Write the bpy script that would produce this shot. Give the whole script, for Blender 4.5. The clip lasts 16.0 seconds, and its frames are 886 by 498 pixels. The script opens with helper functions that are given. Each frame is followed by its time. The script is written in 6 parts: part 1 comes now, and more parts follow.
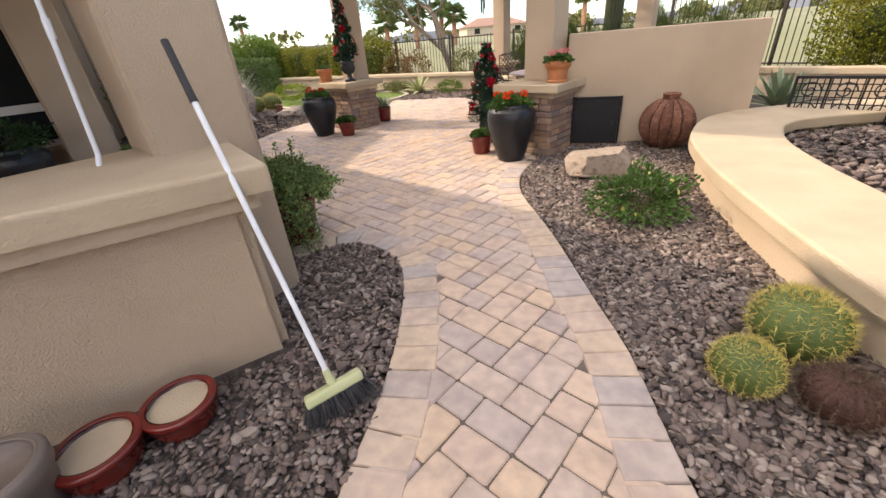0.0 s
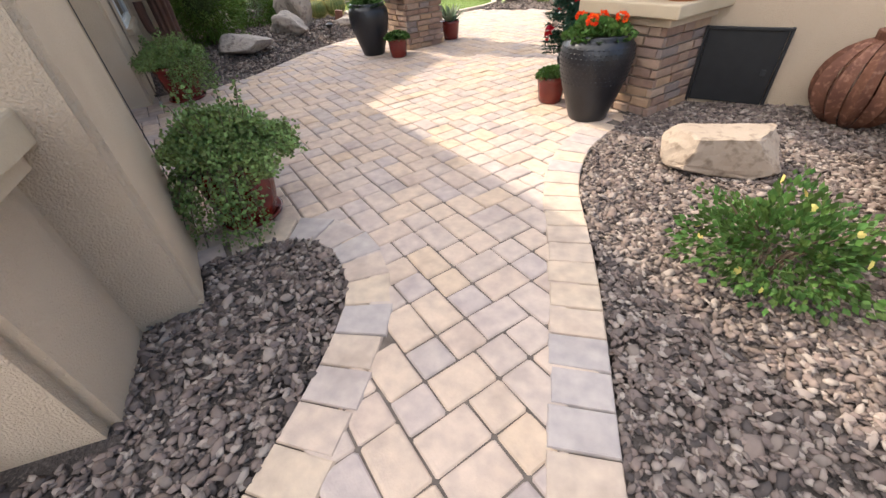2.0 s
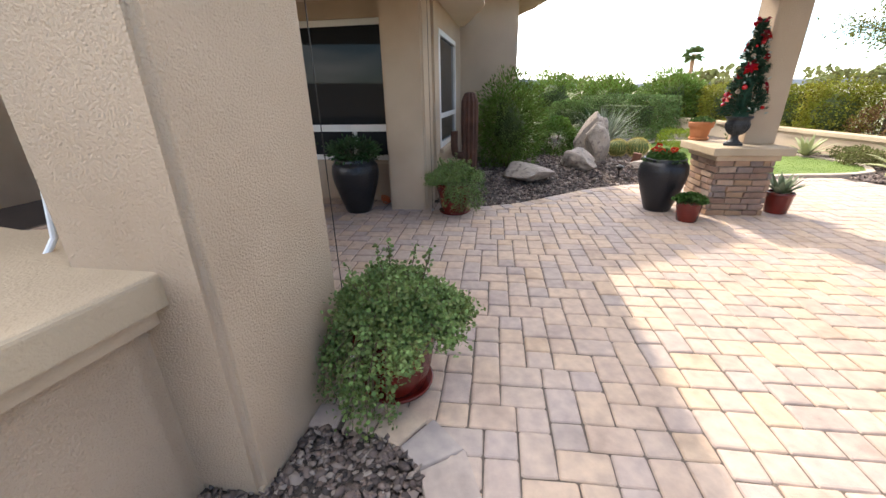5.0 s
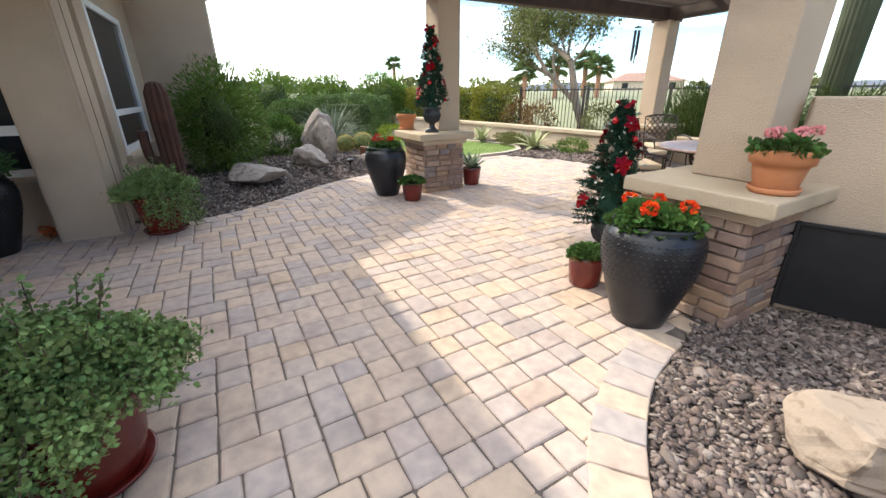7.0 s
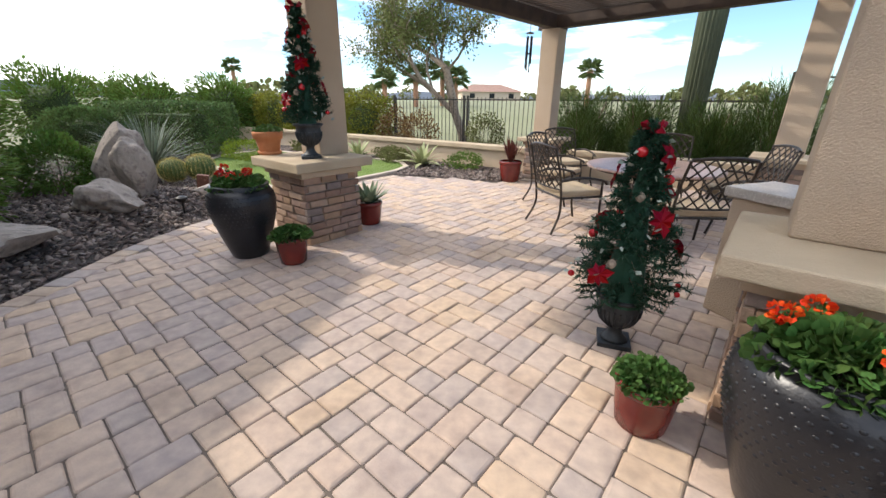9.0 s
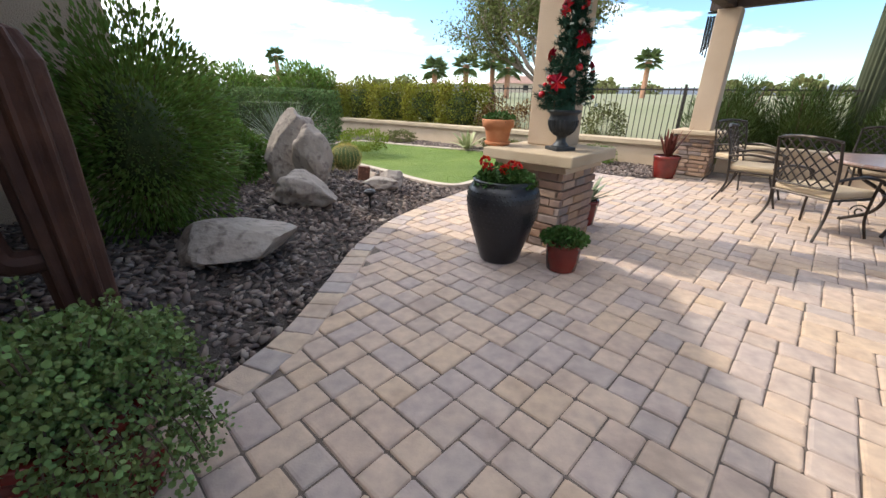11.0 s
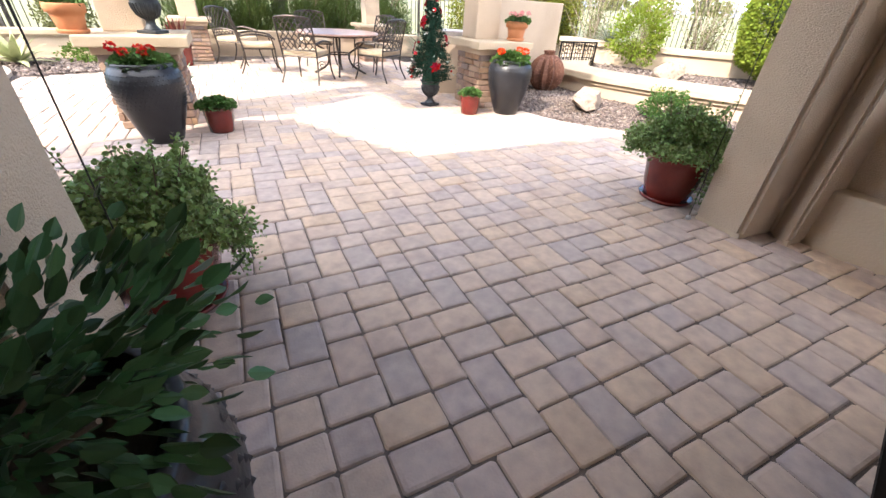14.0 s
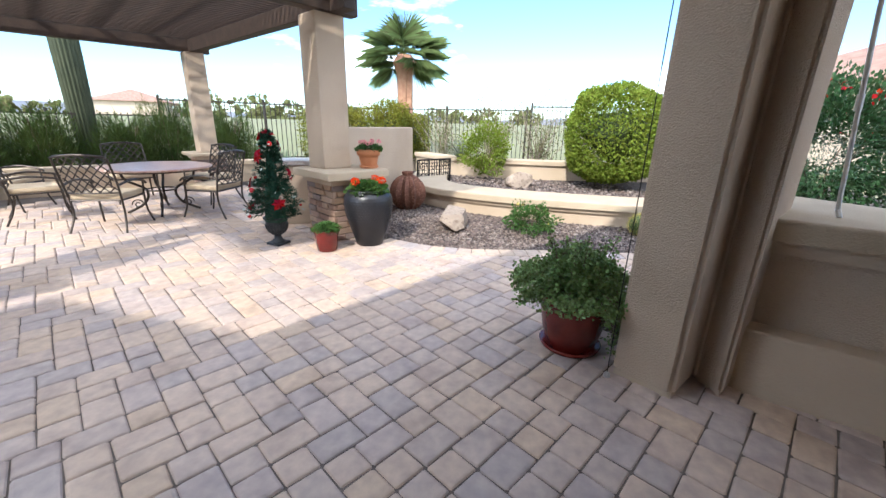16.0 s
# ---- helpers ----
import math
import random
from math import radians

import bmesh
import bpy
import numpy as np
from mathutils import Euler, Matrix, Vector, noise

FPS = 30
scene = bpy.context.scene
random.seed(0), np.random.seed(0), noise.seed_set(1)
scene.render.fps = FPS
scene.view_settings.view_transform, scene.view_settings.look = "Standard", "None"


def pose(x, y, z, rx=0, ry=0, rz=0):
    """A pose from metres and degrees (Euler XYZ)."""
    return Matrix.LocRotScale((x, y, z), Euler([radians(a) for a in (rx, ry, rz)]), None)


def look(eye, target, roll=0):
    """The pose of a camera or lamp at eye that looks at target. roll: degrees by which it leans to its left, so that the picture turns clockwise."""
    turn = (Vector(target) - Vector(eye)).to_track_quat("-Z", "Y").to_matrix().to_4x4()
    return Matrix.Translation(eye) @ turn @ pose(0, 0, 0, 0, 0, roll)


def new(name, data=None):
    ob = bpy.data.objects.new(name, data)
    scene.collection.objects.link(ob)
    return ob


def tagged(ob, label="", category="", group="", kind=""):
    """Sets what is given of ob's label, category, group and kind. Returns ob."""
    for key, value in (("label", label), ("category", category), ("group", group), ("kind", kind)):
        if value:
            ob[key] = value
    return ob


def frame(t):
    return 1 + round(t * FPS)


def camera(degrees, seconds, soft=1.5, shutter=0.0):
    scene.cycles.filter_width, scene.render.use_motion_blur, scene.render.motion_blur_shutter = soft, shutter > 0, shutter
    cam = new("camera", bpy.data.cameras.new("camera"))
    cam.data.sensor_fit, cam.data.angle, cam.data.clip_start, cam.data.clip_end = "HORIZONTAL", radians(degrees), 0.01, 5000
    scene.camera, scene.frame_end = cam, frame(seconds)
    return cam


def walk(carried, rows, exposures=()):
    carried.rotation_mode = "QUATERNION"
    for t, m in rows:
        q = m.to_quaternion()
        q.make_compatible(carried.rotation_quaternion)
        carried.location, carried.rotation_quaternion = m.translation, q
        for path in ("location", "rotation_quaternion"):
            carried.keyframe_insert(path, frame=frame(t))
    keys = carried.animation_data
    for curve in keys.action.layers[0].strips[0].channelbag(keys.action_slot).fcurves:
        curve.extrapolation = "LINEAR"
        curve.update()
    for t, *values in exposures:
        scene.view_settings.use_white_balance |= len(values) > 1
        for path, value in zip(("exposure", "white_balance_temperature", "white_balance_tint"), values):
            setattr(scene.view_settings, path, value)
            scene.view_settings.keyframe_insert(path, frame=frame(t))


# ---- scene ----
cam = camera(97.5, 16.0)
PATH = [
    (0, (0.732, 0.529, 1.452), (0.338, 2.248, 0.508), -5.0),
    (0.5, (0.801, 0.829, 1.423), (0.324, 2.452, 0.356), -5.1),
    (1, (0.828, 1.205, 1.393), (0.269, 2.764, 0.272), -4.6),
    (1.5, (0.893, 1.578, 1.355), (0.237, 3.056, 0.178), -5.1),
    (2, (0.954, 1.909, 1.368), (0.22, 3.297, 0.128), -5.0),
    (2.5, (0.846, 2.298, 1.315), (0.017, 3.592, 0.036), -4.8),
    (3, (0.701, 2.618, 1.359), (-0.492, 3.697, 0.171), -4.8),
    (3.5, (0.581, 2.831, 1.493), (-0.994, 3.615, 0.543), -3.0),
    (3.7, (0.559, 2.855, 1.525), (-1.084, 3.581, 0.647), -2.2),
    (5.8, (0.559, 2.863, 1.577), (-1.147, 3.61, 0.848), -1.5),
    (6, (0.583, 2.863, 1.576), (-1.118, 3.622, 0.847), -2.1),
    (6.5, (0.597, 2.91, 1.515), (-0.837, 4.103, 0.793), -0.3),
    (7, (0.558, 3.05, 1.435), (-0.359, 4.663, 0.69), -0.4),
    (7.5, (0.305, 3.216, 1.46), (-0.31, 4.974, 0.731), -0.1),
    (8, (0.076, 3.656, 1.471), (-0.416, 5.464, 0.769), -0.1),
    (8.5, (-0.277, 4.073, 1.458), (-0.643, 5.912, 0.76), 0.3),
    (9, (-0.555, 4.44, 1.459), (-0.862, 6.284, 0.747), 0.5),
    (9.5, (-0.854, 4.606, 1.451), (-1.313, 6.391, 0.673), 1.8),
    (9.7, (-1.22, 4.717, 1.369), (-1.77, 6.469, 0.574), 2.0),
    (11.8, (-3.426, 4.312, 1.363), (-3.338, 6.173, 0.637), -3.6),
    (12, (-3.568, 4.279, 1.373), (-3.202, 6.101, 0.633), -4.4),
    (12.5, (-3.923, 4.049, 1.318), (-2.749, 5.409, 0.438), 0.8),
    (13, (-4.259, 3.734, 1.318), (-2.916, 4.875, 0.371), 0.3),
    (13.5, (-4.599, 3.488, 1.314), (-3.16, 4.46, 0.321), 2.0),
    (14, (-4.841, 3.313, 1.305), (-3.398, 4.192, 0.235), 3.4),
    (14.5, (-4.872, 3.158, 1.306), (-3.404, 3.991, 0.234), 4.0),
    (15, (-4.718, 3.249, 1.338), (-3.124, 4.009, 0.4), 3.8),
    (15.5, (-4.363, 3.469, 1.408), (-2.622, 4.078, 0.635), 2.7),
    (16, (-3.838, 3.648, 1.482), (-1.99, 4.101, 0.868), 1.4),
]
EXPOSURE = 1.65
GAIN = [(0, 0.2, 7500, 18), (1.0, 0.4, 7000, 12), (1.5, 0.5, 6900, 12), (3.0, 0.75, 6900, 13), (3.5, 0.75, 6900, 13), (6, 0.7, 6800, 13), (7, 0.45, 6500, 9), (9, 0.0, 6400, 11), (9.5, 0.0, 6400, 11), (12, 0.2, 6500, 11), (13.0, 0.5, 6900, 14), (14, 1.35, 6500, 14), (14.5, 1.5, 6250, 12), (15.2, 1.25, 6000, 11), (16, 0.5, 5850, 10)]
walk(cam, [(t, look(eye, target, roll)) for t, eye, target, roll in PATH], [(t, EXPOSURE + e, k, tint) for t, e, k, tint in GAIN])

# ---------- daylight ----------
SUN_AZ = (-0.985, 0.17)
SUN_EL = radians(40)
world = bpy.data.worlds.new("sky")
scene.world = world
world.use_nodes = True
wn, wl = world.node_tree.nodes, world.node_tree.links
bg = wn["Background"]
sky = wn.new("ShaderNodeTexSky")
sky.sky_type = "NISHITA"
sky.sun_disc = False
sky.sun_elevation = SUN_EL
sky.sun_rotation = math.atan2(SUN_AZ[0], SUN_AZ[1])
sky.air_density, sky.dust_density, sky.ozone_density = 1.0, 0.2, 3.0
wtc = wn.new("ShaderNodeTexCoord")
wmap = wn.new("ShaderNodeMapping")
wmap.inputs["Scale"].default_value = (1.0, 1.6, 5.0)
wmap.inputs["Rotation"].default_value = (0.0, 0.12, 0.5)
wl.new(wtc.outputs["Generated"], wmap.inputs["Vector"])
wnoise = wn.new("ShaderNodeTexNoise")
wnoise.inputs["Scale"].default_value = 1.5
wnoise.inputs["Detail"].default_value = 9.0
wnoise.inputs["Roughness"].default_value = 0.58
wl.new(wmap.outputs["Vector"], wnoise.inputs["Vector"])
wramp = wn.new("ShaderNodeValToRGB")
wramp.color_ramp.elements[0].position, wramp.color_ramp.elements[1].position = 0.485, 0.68
# thin cloud gathers on the sun's side, and overhead, added to brighten the shade
wdot = wn.new("ShaderNodeVectorMath")
wdot.operation = "DOT_PRODUCT"
wdot.inputs[1].default_value = (SUN_AZ[0] * 0.75, SUN_AZ[1] * 0.75 - 0.3, 0.6)
wl.new(wtc.outputs["Generated"], wdot.inputs[0])
wsum = wn.new("ShaderNodeMath")
wsum.operation = "MULTIPLY_ADD"
wsum.inputs[1].default_value = 0.12
wl.new(wdot.outputs["Value"], wsum.inputs[0])
wl.new(wnoise.outputs["Fac"], wsum.inputs[2])
wl.new(wsum.outputs["Value"], wramp.inputs["Fac"])
wmix = wn.new("ShaderNodeMixRGB")
wmix.inputs["Color2"].default_value = (7.0, 7.0, 7.0, 1)
wl.new(wramp.outputs["Color"], wmix.inputs["Fac"])
wdim = wn.new("ShaderNodeMixRGB")
wdim.blend_type = "MULTIPLY"
wdim.inputs["Fac"].default_value = 1.0
wdim.inputs["Color2"].default_value = (0.335, 0.385, 0.415, 1)
wl.new(sky.outputs["Color"], wdim.inputs["Color1"])
wl.new(wdim.outputs["Color"], wmix.inputs["Color1"])
wl.new(wmix.outputs["Color"], bg.inputs["Color"])
bg.inputs["Strength"].default_value = 0.19
sun = new("sun", bpy.data.lights.new("sun", "SUN"))
sun.data.energy, sun.data.angle, sun.data.color = 1.3, radians(1.2), (1.0, 0.91, 0.77)
sun.matrix_world = look((SUN_AZ[0] * 30, SUN_AZ[1] * 30, 30 * math.tan(SUN_EL)), (0, 0, 0))


# ---------- materials ----------
def surf(name, c1, c2, scale=8.0, rough=0.8, bump=0.2, bscale=60.0, metal=0.0, obj=0.0, isl=0.0, spec=0.4, c3=None, dist=0.01,
         stain=None, stain_scale=1.2, vec="Object"):
    """Two-scale colour variation, bump, and lightness that varies by object or by island."""
    m = bpy.data.materials.new(name)
    m.use_nodes = True
    n, l = m.node_tree.nodes, m.node_tree.links
    b = n["Principled BSDF"]
    tc = n.new("ShaderNodeTexCoord")
    co = n.new("ShaderNodeNewGeometry").outputs["Position"] if vec == "World" else tc.outputs[vec]
    n1 = n.new("ShaderNodeTexNoise")
    n1.inputs["Scale"].default_value, n1.inputs["Detail"].default_value = scale, 6
    l.new(co, n1.inputs["Vector"])
    r = n.new("ShaderNodeValToRGB")
    r.color_ramp.elements[0].position, r.color_ramp.elements[1].position = 0.3, 0.7
    r.color_ramp.elements[0].color, r.color_ramp.elements[1].color = (*c1, 1), (*c2, 1)
    l.new(n1.outputs["Fac"], r.inputs["Fac"])
    col = r.outputs["Color"]
    if c3:
        n3 = n.new("ShaderNodeTexNoise")
        n3.inputs["Scale"].default_value, n3.inputs["Detail"].default_value = scale * 6, 3
        l.new(co, n3.inputs["Vector"])
        r3 = n.new("ShaderNodeValToRGB")
        r3.color_ramp.elements[0].position, r3.color_ramp.elements[1].position = 0.52, 0.68
        l.new(n3.outputs["Fac"], r3.inputs["Fac"])
        mx = n.new("ShaderNodeMixRGB")
        mx.inputs["Color2"].default_value = (*c3, 1)
        l.new(r3.outputs["Color"], mx.inputs["Fac"])
        l.new(col, mx.inputs["Color1"])
        col = mx.outputs["Color"]
    if stain:
        n4 = n.new("ShaderNodeTexNoise")
        n4.inputs["Scale"].default_value, n4.inputs["Detail"].default_value = stain_scale, 5
        l.new(co, n4.inputs["Vector"])
        r4 = n.new("ShaderNodeValToRGB")
        r4.color_ramp.elements[0].position, r4.color_ramp.elements[1].position = 0.5, 0.75
        l.new(n4.outputs["Fac"], r4.inputs["Fac"])
        m4 = n.new("ShaderNodeMixRGB")
        m4.blend_type = "MULTIPLY"
        m4.inputs["Color2"].default_value = (*stain, 1)
        l.new(r4.outputs["Color"], m4.inputs["Fac"])
        l.new(col, m4.inputs["Color1"])
        col = m4.outputs["Color"]
    if obj or isl:
        src = n.new("ShaderNodeObjectInfo").outputs["Random"] if obj else n.new("ShaderNodeNewGeometry").outputs["Random Per Island"]
        amt = obj or isl
        mr = n.new("ShaderNodeMapRange")
        mr.inputs["To Min"].default_value, mr.inputs["To Max"].default_value = 1 - amt, 1 + amt
        l.new(src, mr.inputs["Value"])
        hs = n.new("ShaderNodeHueSaturation")
        l.new(mr.outputs["Result"], hs.inputs["Value"])
        mh = n.new("ShaderNodeMapRange")
        mh.inputs["To Min"].default_value, mh.inputs["To Max"].default_value = 0.5 - amt * 0.06, 0.5 + amt * 0.06
        l.new(src, mh.inputs["Value"])
        l.new(mh.outputs["Result"], hs.inputs["Hue"])
        l.new(col, hs.inputs["Color"])
        col = hs.outputs["Color"]
    l.new(col, b.inputs["Base Color"])
    b.inputs["Roughness"].default_value, b.inputs["Metallic"].default_value = rough, metal
    b.inputs["Specular IOR Level"].default_value = spec
    if bump:
        n2 = n.new("ShaderNodeTexNoise")
        n2.inputs["Scale"].default_value, n2.inputs["Detail"].default_value = bscale, 4
        l.new(co, n2.inputs["Vector"])
        bp = n.new("ShaderNodeBump")
        bp.inputs["Strength"].default_value, bp.inputs["Distance"].default_value = bump, dist
        l.new(n2.outputs["Fac"], bp.inputs["Height"])
        l.new(bp.outputs["Normal"], b.inputs["Normal"])
    return m


def palette(name, colours, rough=0.85, bump=0.3, by="object", mottling=0.35):
    """Pieces that each take one of several colours, with mottling over them."""
    m = surf(name, (0.85, 0.85, 0.86), (1.12, 1.10, 1.07), 14.0, rough, bump, 110.0, spec=0.25, stain=(0.8, 0.78, 0.78), stain_scale=3.0, vec="World", dist=0.006)
    n, l = m.node_tree.nodes, m.node_tree.links
    b = n["Principled BSDF"]
    src = n.new("ShaderNodeObjectInfo").outputs["Random"] if by == "object" else n.new("ShaderNodeNewGeometry").outputs["Random Per Island"]
    r = n.new("ShaderNodeValToRGB")
    r.color_ramp.interpolation = "CONSTANT" if by != "blend" else "LINEAR"
    e = r.color_ramp.elements
    e[0].color = (*colours[0], 1)
    e[0].position = 0
    e[1].color = (*colours[1], 1)
    e[1].position = 1 / len(colours)
    for i, c in enumerate(colours[2:], 2):
        k = e.new(i / len(colours))
        k.color = (*c, 1)
    l.new(src, r.inputs["Fac"])
    old = b.inputs["Base Color"].links[0].from_socket
    mx = n.new("ShaderNodeMixRGB")
    mx.blend_type = "MULTIPLY"
    mx.inputs["Fac"].default_value = 1
    l.new(r.outputs["Color"], mx.inputs["Color1"])
    l.new(old, mx.inputs["Color2"])
    l.new(mx.outputs["Color"], b.inputs["Base Color"])
    return m


def leafy(name, c1, c2, rough=0.45, scale=3.0, isl=0.35, through_light=0.25):
    c1, c2 = [tuple(q * 0.9 for q in c) for c in (c1, c2)]
    m = surf(name, c1, c2, scale, rough, 0, isl=isl, spec=0.12)
    n, l = m.node_tree.nodes, m.node_tree.links
    b, out = n["Principled BSDF"], n["Material Output"]
    t = n.new("ShaderNodeBsdfTranslucent")
    l.new(b.inputs["Base Color"].links[0].from_socket, t.inputs["Color"])
    mx = n.new("ShaderNodeMixShader")
    mx.inputs["Fac"].default_value = through_light
    l.new(b.outputs["BSDF"], mx.inputs[1])
    l.new(t.outputs["BSDF"], mx.inputs[2])
    l.new(mx.outputs["Shader"], out.inputs["Surface"])
    return m


PAVERS = [(0.587, 0.473, 0.382), (0.526, 0.443, 0.389), (0.609, 0.488, 0.389), (0.459, 0.406, 0.382), (0.549, 0.443, 0.374), (0.594, 0.481, 0.397), (0.512, 0.435, 0.397), (0.602, 0.473, 0.359), (0.542, 0.458, 0.404), (0.482, 0.420, 0.397)]
PAVERS = [(0.085 + r * 0.72, 0.055 + g * 0.715, 0.02 + b * 0.75) for r, g, b in PAVERS]
M_paver = palette("paver", PAVERS)
M_paver_i = palette("paver_joined", PAVERS, by="island")
M_curb = palette("curb_paver", [(0.47, 0.37, 0.30), (0.42, 0.35, 0.31), (0.48, 0.38, 0.30), (0.385, 0.335, 0.31), (0.50, 0.395, 0.30)])
M_joint = surf("joint_sand", (0.10, 0.08, 0.065), (0.17, 0.135, 0.11), 20, 0.95, 0.4, 200, vec="World")
M_stucco = surf("stucco", (0.45, 0.35, 0.255), (0.52, 0.405, 0.295), 1.3, 0.92, 0.85, 110, spec=0.15, stain=(0.86, 0.84, 0.82), stain_scale=0.8, vec="World", dist=0.014)
M_cap = surf("sand_cap", (0.42, 0.335, 0.235), (0.48, 0.385, 0.27), 2.5, 0.9, 0.65, 80, spec=0.15, stain=(0.85, 0.83, 0.8), vec="World", dist=0.008)
M_cap2 = surf("tan_ledge", (0.47, 0.37, 0.26), (0.52, 0.41, 0.30), 2.5, 0.9, 0.6, 60, spec=0.15, vec="World", dist=0.008)
M_brick = palette("ledge_brick", [(0.25, 0.16, 0.12), (0.33, 0.22, 0.16), (0.29, 0.20, 0.16), (0.38, 0.27, 0.20), (0.23, 0.18, 0.16), (0.35, 0.23, 0.15)], 0.9, 0.6)
M_mortar = surf("mortar", (0.25, 0.20, 0.16), (0.32, 0.26, 0.21), 20, 0.95, 0.5, 120)
M_gravel = palette("gravel_chip", [(r * 0.88, g * 0.86, b * 0.84) for r, g, b in ((0.10, 0.08, 0.073), (0.155, 0.125, 0.112), (0.075, 0.063, 0.06), (0.20, 0.165, 0.145), (0.16, 0.125, 0.115), (0.21, 0.165, 0.145), (0.30, 0.25, 0.22), (0.33, 0.285, 0.25), (0.15, 0.115, 0.10), (0.22, 0.17, 0.15))], 0.85, 0.3, by="island")
M_bed = surf("bed_soil", (0.035, 0.028, 0.024), (0.06, 0.047, 0.04), 14, 0.95, 0.8, 60, c3=(0.10, 0.08, 0.07), vec="World", dist=0.02)
M_far = surf("dry_ground", (0.20, 0.17, 0.11), (0.17, 0.18, 0.09), 0.05, 0.95, 0.3, 1.0, vec="World", c3=(0.24, 0.20, 0.14))
M_fairway = surf("fairway", (0.16, 0.17, 0.08), (0.21, 0.205, 0.12), 0.08, 0.95, 0.2, 3.0, vec="World")
M_lawn = surf("lawn", (0.10, 0.16, 0.025), (0.15, 0.21, 0.04), 1.2, 0.9, 0.6, 220, vec="World", dist=0.02)
M_blade = leafy("grass_blade", (0.11, 0.18, 0.03), (0.17, 0.24, 0.05), 0.6)
M_lawncurb = surf("concrete_curb", (0.42, 0.35, 0.28), (0.5, 0.42, 0.34), 4, 0.9, 0.4, 80, vec="World")
M_wood = surf("dark_beam", (0.035, 0.022, 0.017), (0.07, 0.045, 0.032), 6, 0.6, 0.3, 40, vec="Object")
M_iron = surf("black_iron", (0.012, 0.011, 0.011), (0.03, 0.026, 0.024), 12, 0.42, 0.2, 80, metal=0.5)
M_bronze = surf("bronze_casting", (0.03, 0.024, 0.02), (0.075, 0.06, 0.048), 14, 0.38, 0.25, 90, metal=0.6)
M_fence = surf("fence_iron", (0.03, 0.026, 0.022), (0.06, 0.05, 0.04), 6, 0.6, 0.1, 60, metal=0.2)
M_cushion = surf("tan_cushion", (0.44, 0.34, 0.22), (0.52, 0.41, 0.28), 5, 0.95, 0.35, 300, vec="Object")
M_glaze_red = surf("red_glaze", (0.10, 0.009, 0.007), (0.17, 0.018, 0.012), 5, 0.22, 0.06, 30, spec=0.6)
M_terra = surf("terracotta", (0.45, 0.17, 0.07), (0.56, 0.24, 0.11), 6, 0.8, 0.15, 120, stain=(0.8, 0.75, 0.72), stain_scale=5)
M_potblack = surf("dark_glaze", (0.008, 0.008, 0.010), (0.017, 0.017, 0.020), 6, 0.34, 0.15, 60, spec=0.45)
M_urn = surf("urn_verdigris", (0.018, 0.022, 0.026), (0.05, 0.055, 0.06), 14, 0.5, 0.2, 60, metal=0.3)
M_soil = surf("pot_soil", (0.035, 0.025, 0.018), (0.07, 0.05, 0.035), 25, 1.0, 0.8, 60)
M_rock = surf("grey_rock", (0.24, 0.205, 0.175), (0.38, 0.33, 0.285), 2.2, 0.9, 0.7, 14, c3=(0.18, 0.15, 0.13), stain=(0.65, 0.6, 0.57), stain_scale=1.6, dist=0.03)
M_rock2 = surf("buff_rock", (0.27, 0.21, 0.16), (0.36, 0.29, 0.225), 2.5, 0.9, 0.6, 16, c3=(0.18, 0.135, 0.10), stain=(0.6, 0.54, 0.5), stain_scale=1.4, dist=0.02)
M_rust = surf("rusted_steel", (0.10, 0.040, 0.026), (0.20, 0.085, 0.05), 5, 0.7, 0.4, 50, metal=0.35, c3=(0.28, 0.14, 0.09))
M_rust_dark = surf("dark_rust", (0.05, 0.022, 0.016), (0.10, 0.045, 0.03), 5, 0.65, 0.4, 50, metal=0.35)
M_panel = surf("black_panel", (0.008, 0.008, 0.009), (0.013, 0.013, 0.014), 10, 0.5, 0.05, 30)
M_steel = surf("brushed_steel", (0.45, 0.44, 0.43), (0.6, 0.59, 0.57), 3, 0.3, 0.05, 200, metal=0.9)
M_stone_top = surf("counter_stone", (0.35, 0.31, 0.27), (0.48, 0.43, 0.38), 12, 0.45, 0.1, 60, c3=(0.55, 0.5, 0.45))
M_white = surf("white_vinyl", (0.66, 0.65, 0.62), (0.74, 0.73, 0.70), 4, 0.5, 0.1, 60)
M_whitepole = surf("white_enamel", (0.66, 0.68, 0.70), (0.76, 0.78, 0.80), 6, 0.35, 0.05, 60)
M_grip = surf("black_rubber", (0.02, 0.02, 0.022), (0.035, 0.035, 0.037), 10, 0.6, 0.2, 90)
M_broomhead = surf("pale_green_plastic", (0.42, 0.45, 0.24), (0.50, 0.52, 0.30), 5, 0.5, 0.1, 50)
M_bristle = surf("grey_bristle", (0.03, 0.03, 0.032), (0.07, 0.07, 0.075), 20, 0.8, 0, isl=0.4)
M_bark = surf("pale_bark", (0.24, 0.19, 0.14), (0.36, 0.29, 0.22), 3, 0.95, 0.7, 16, c3=(0.16, 0.12, 0.09), dist=0.03)
M_twig = surf("twig", (0.09, 0.06, 0.04), (0.15, 0.10, 0.07), 8, 0.9, 0.3, 40)
M_rooftile = surf("roof_tile", (0.25, 0.15, 0.11), (0.36, 0.23, 0.17), 3, 0.9, 0.4, 20, isl=0.25)
M_farwall = surf("neighbour_stucco", (0.50, 0.41, 0.31), (0.56, 0.46, 0.35), 0.6, 0.95, 0.2, 30, vec="World")
M_interior = surf("room_dark", (0.05, 0.045, 0.04), (0.07, 0.06, 0.05), 2, 0.9, 0.1, 20)
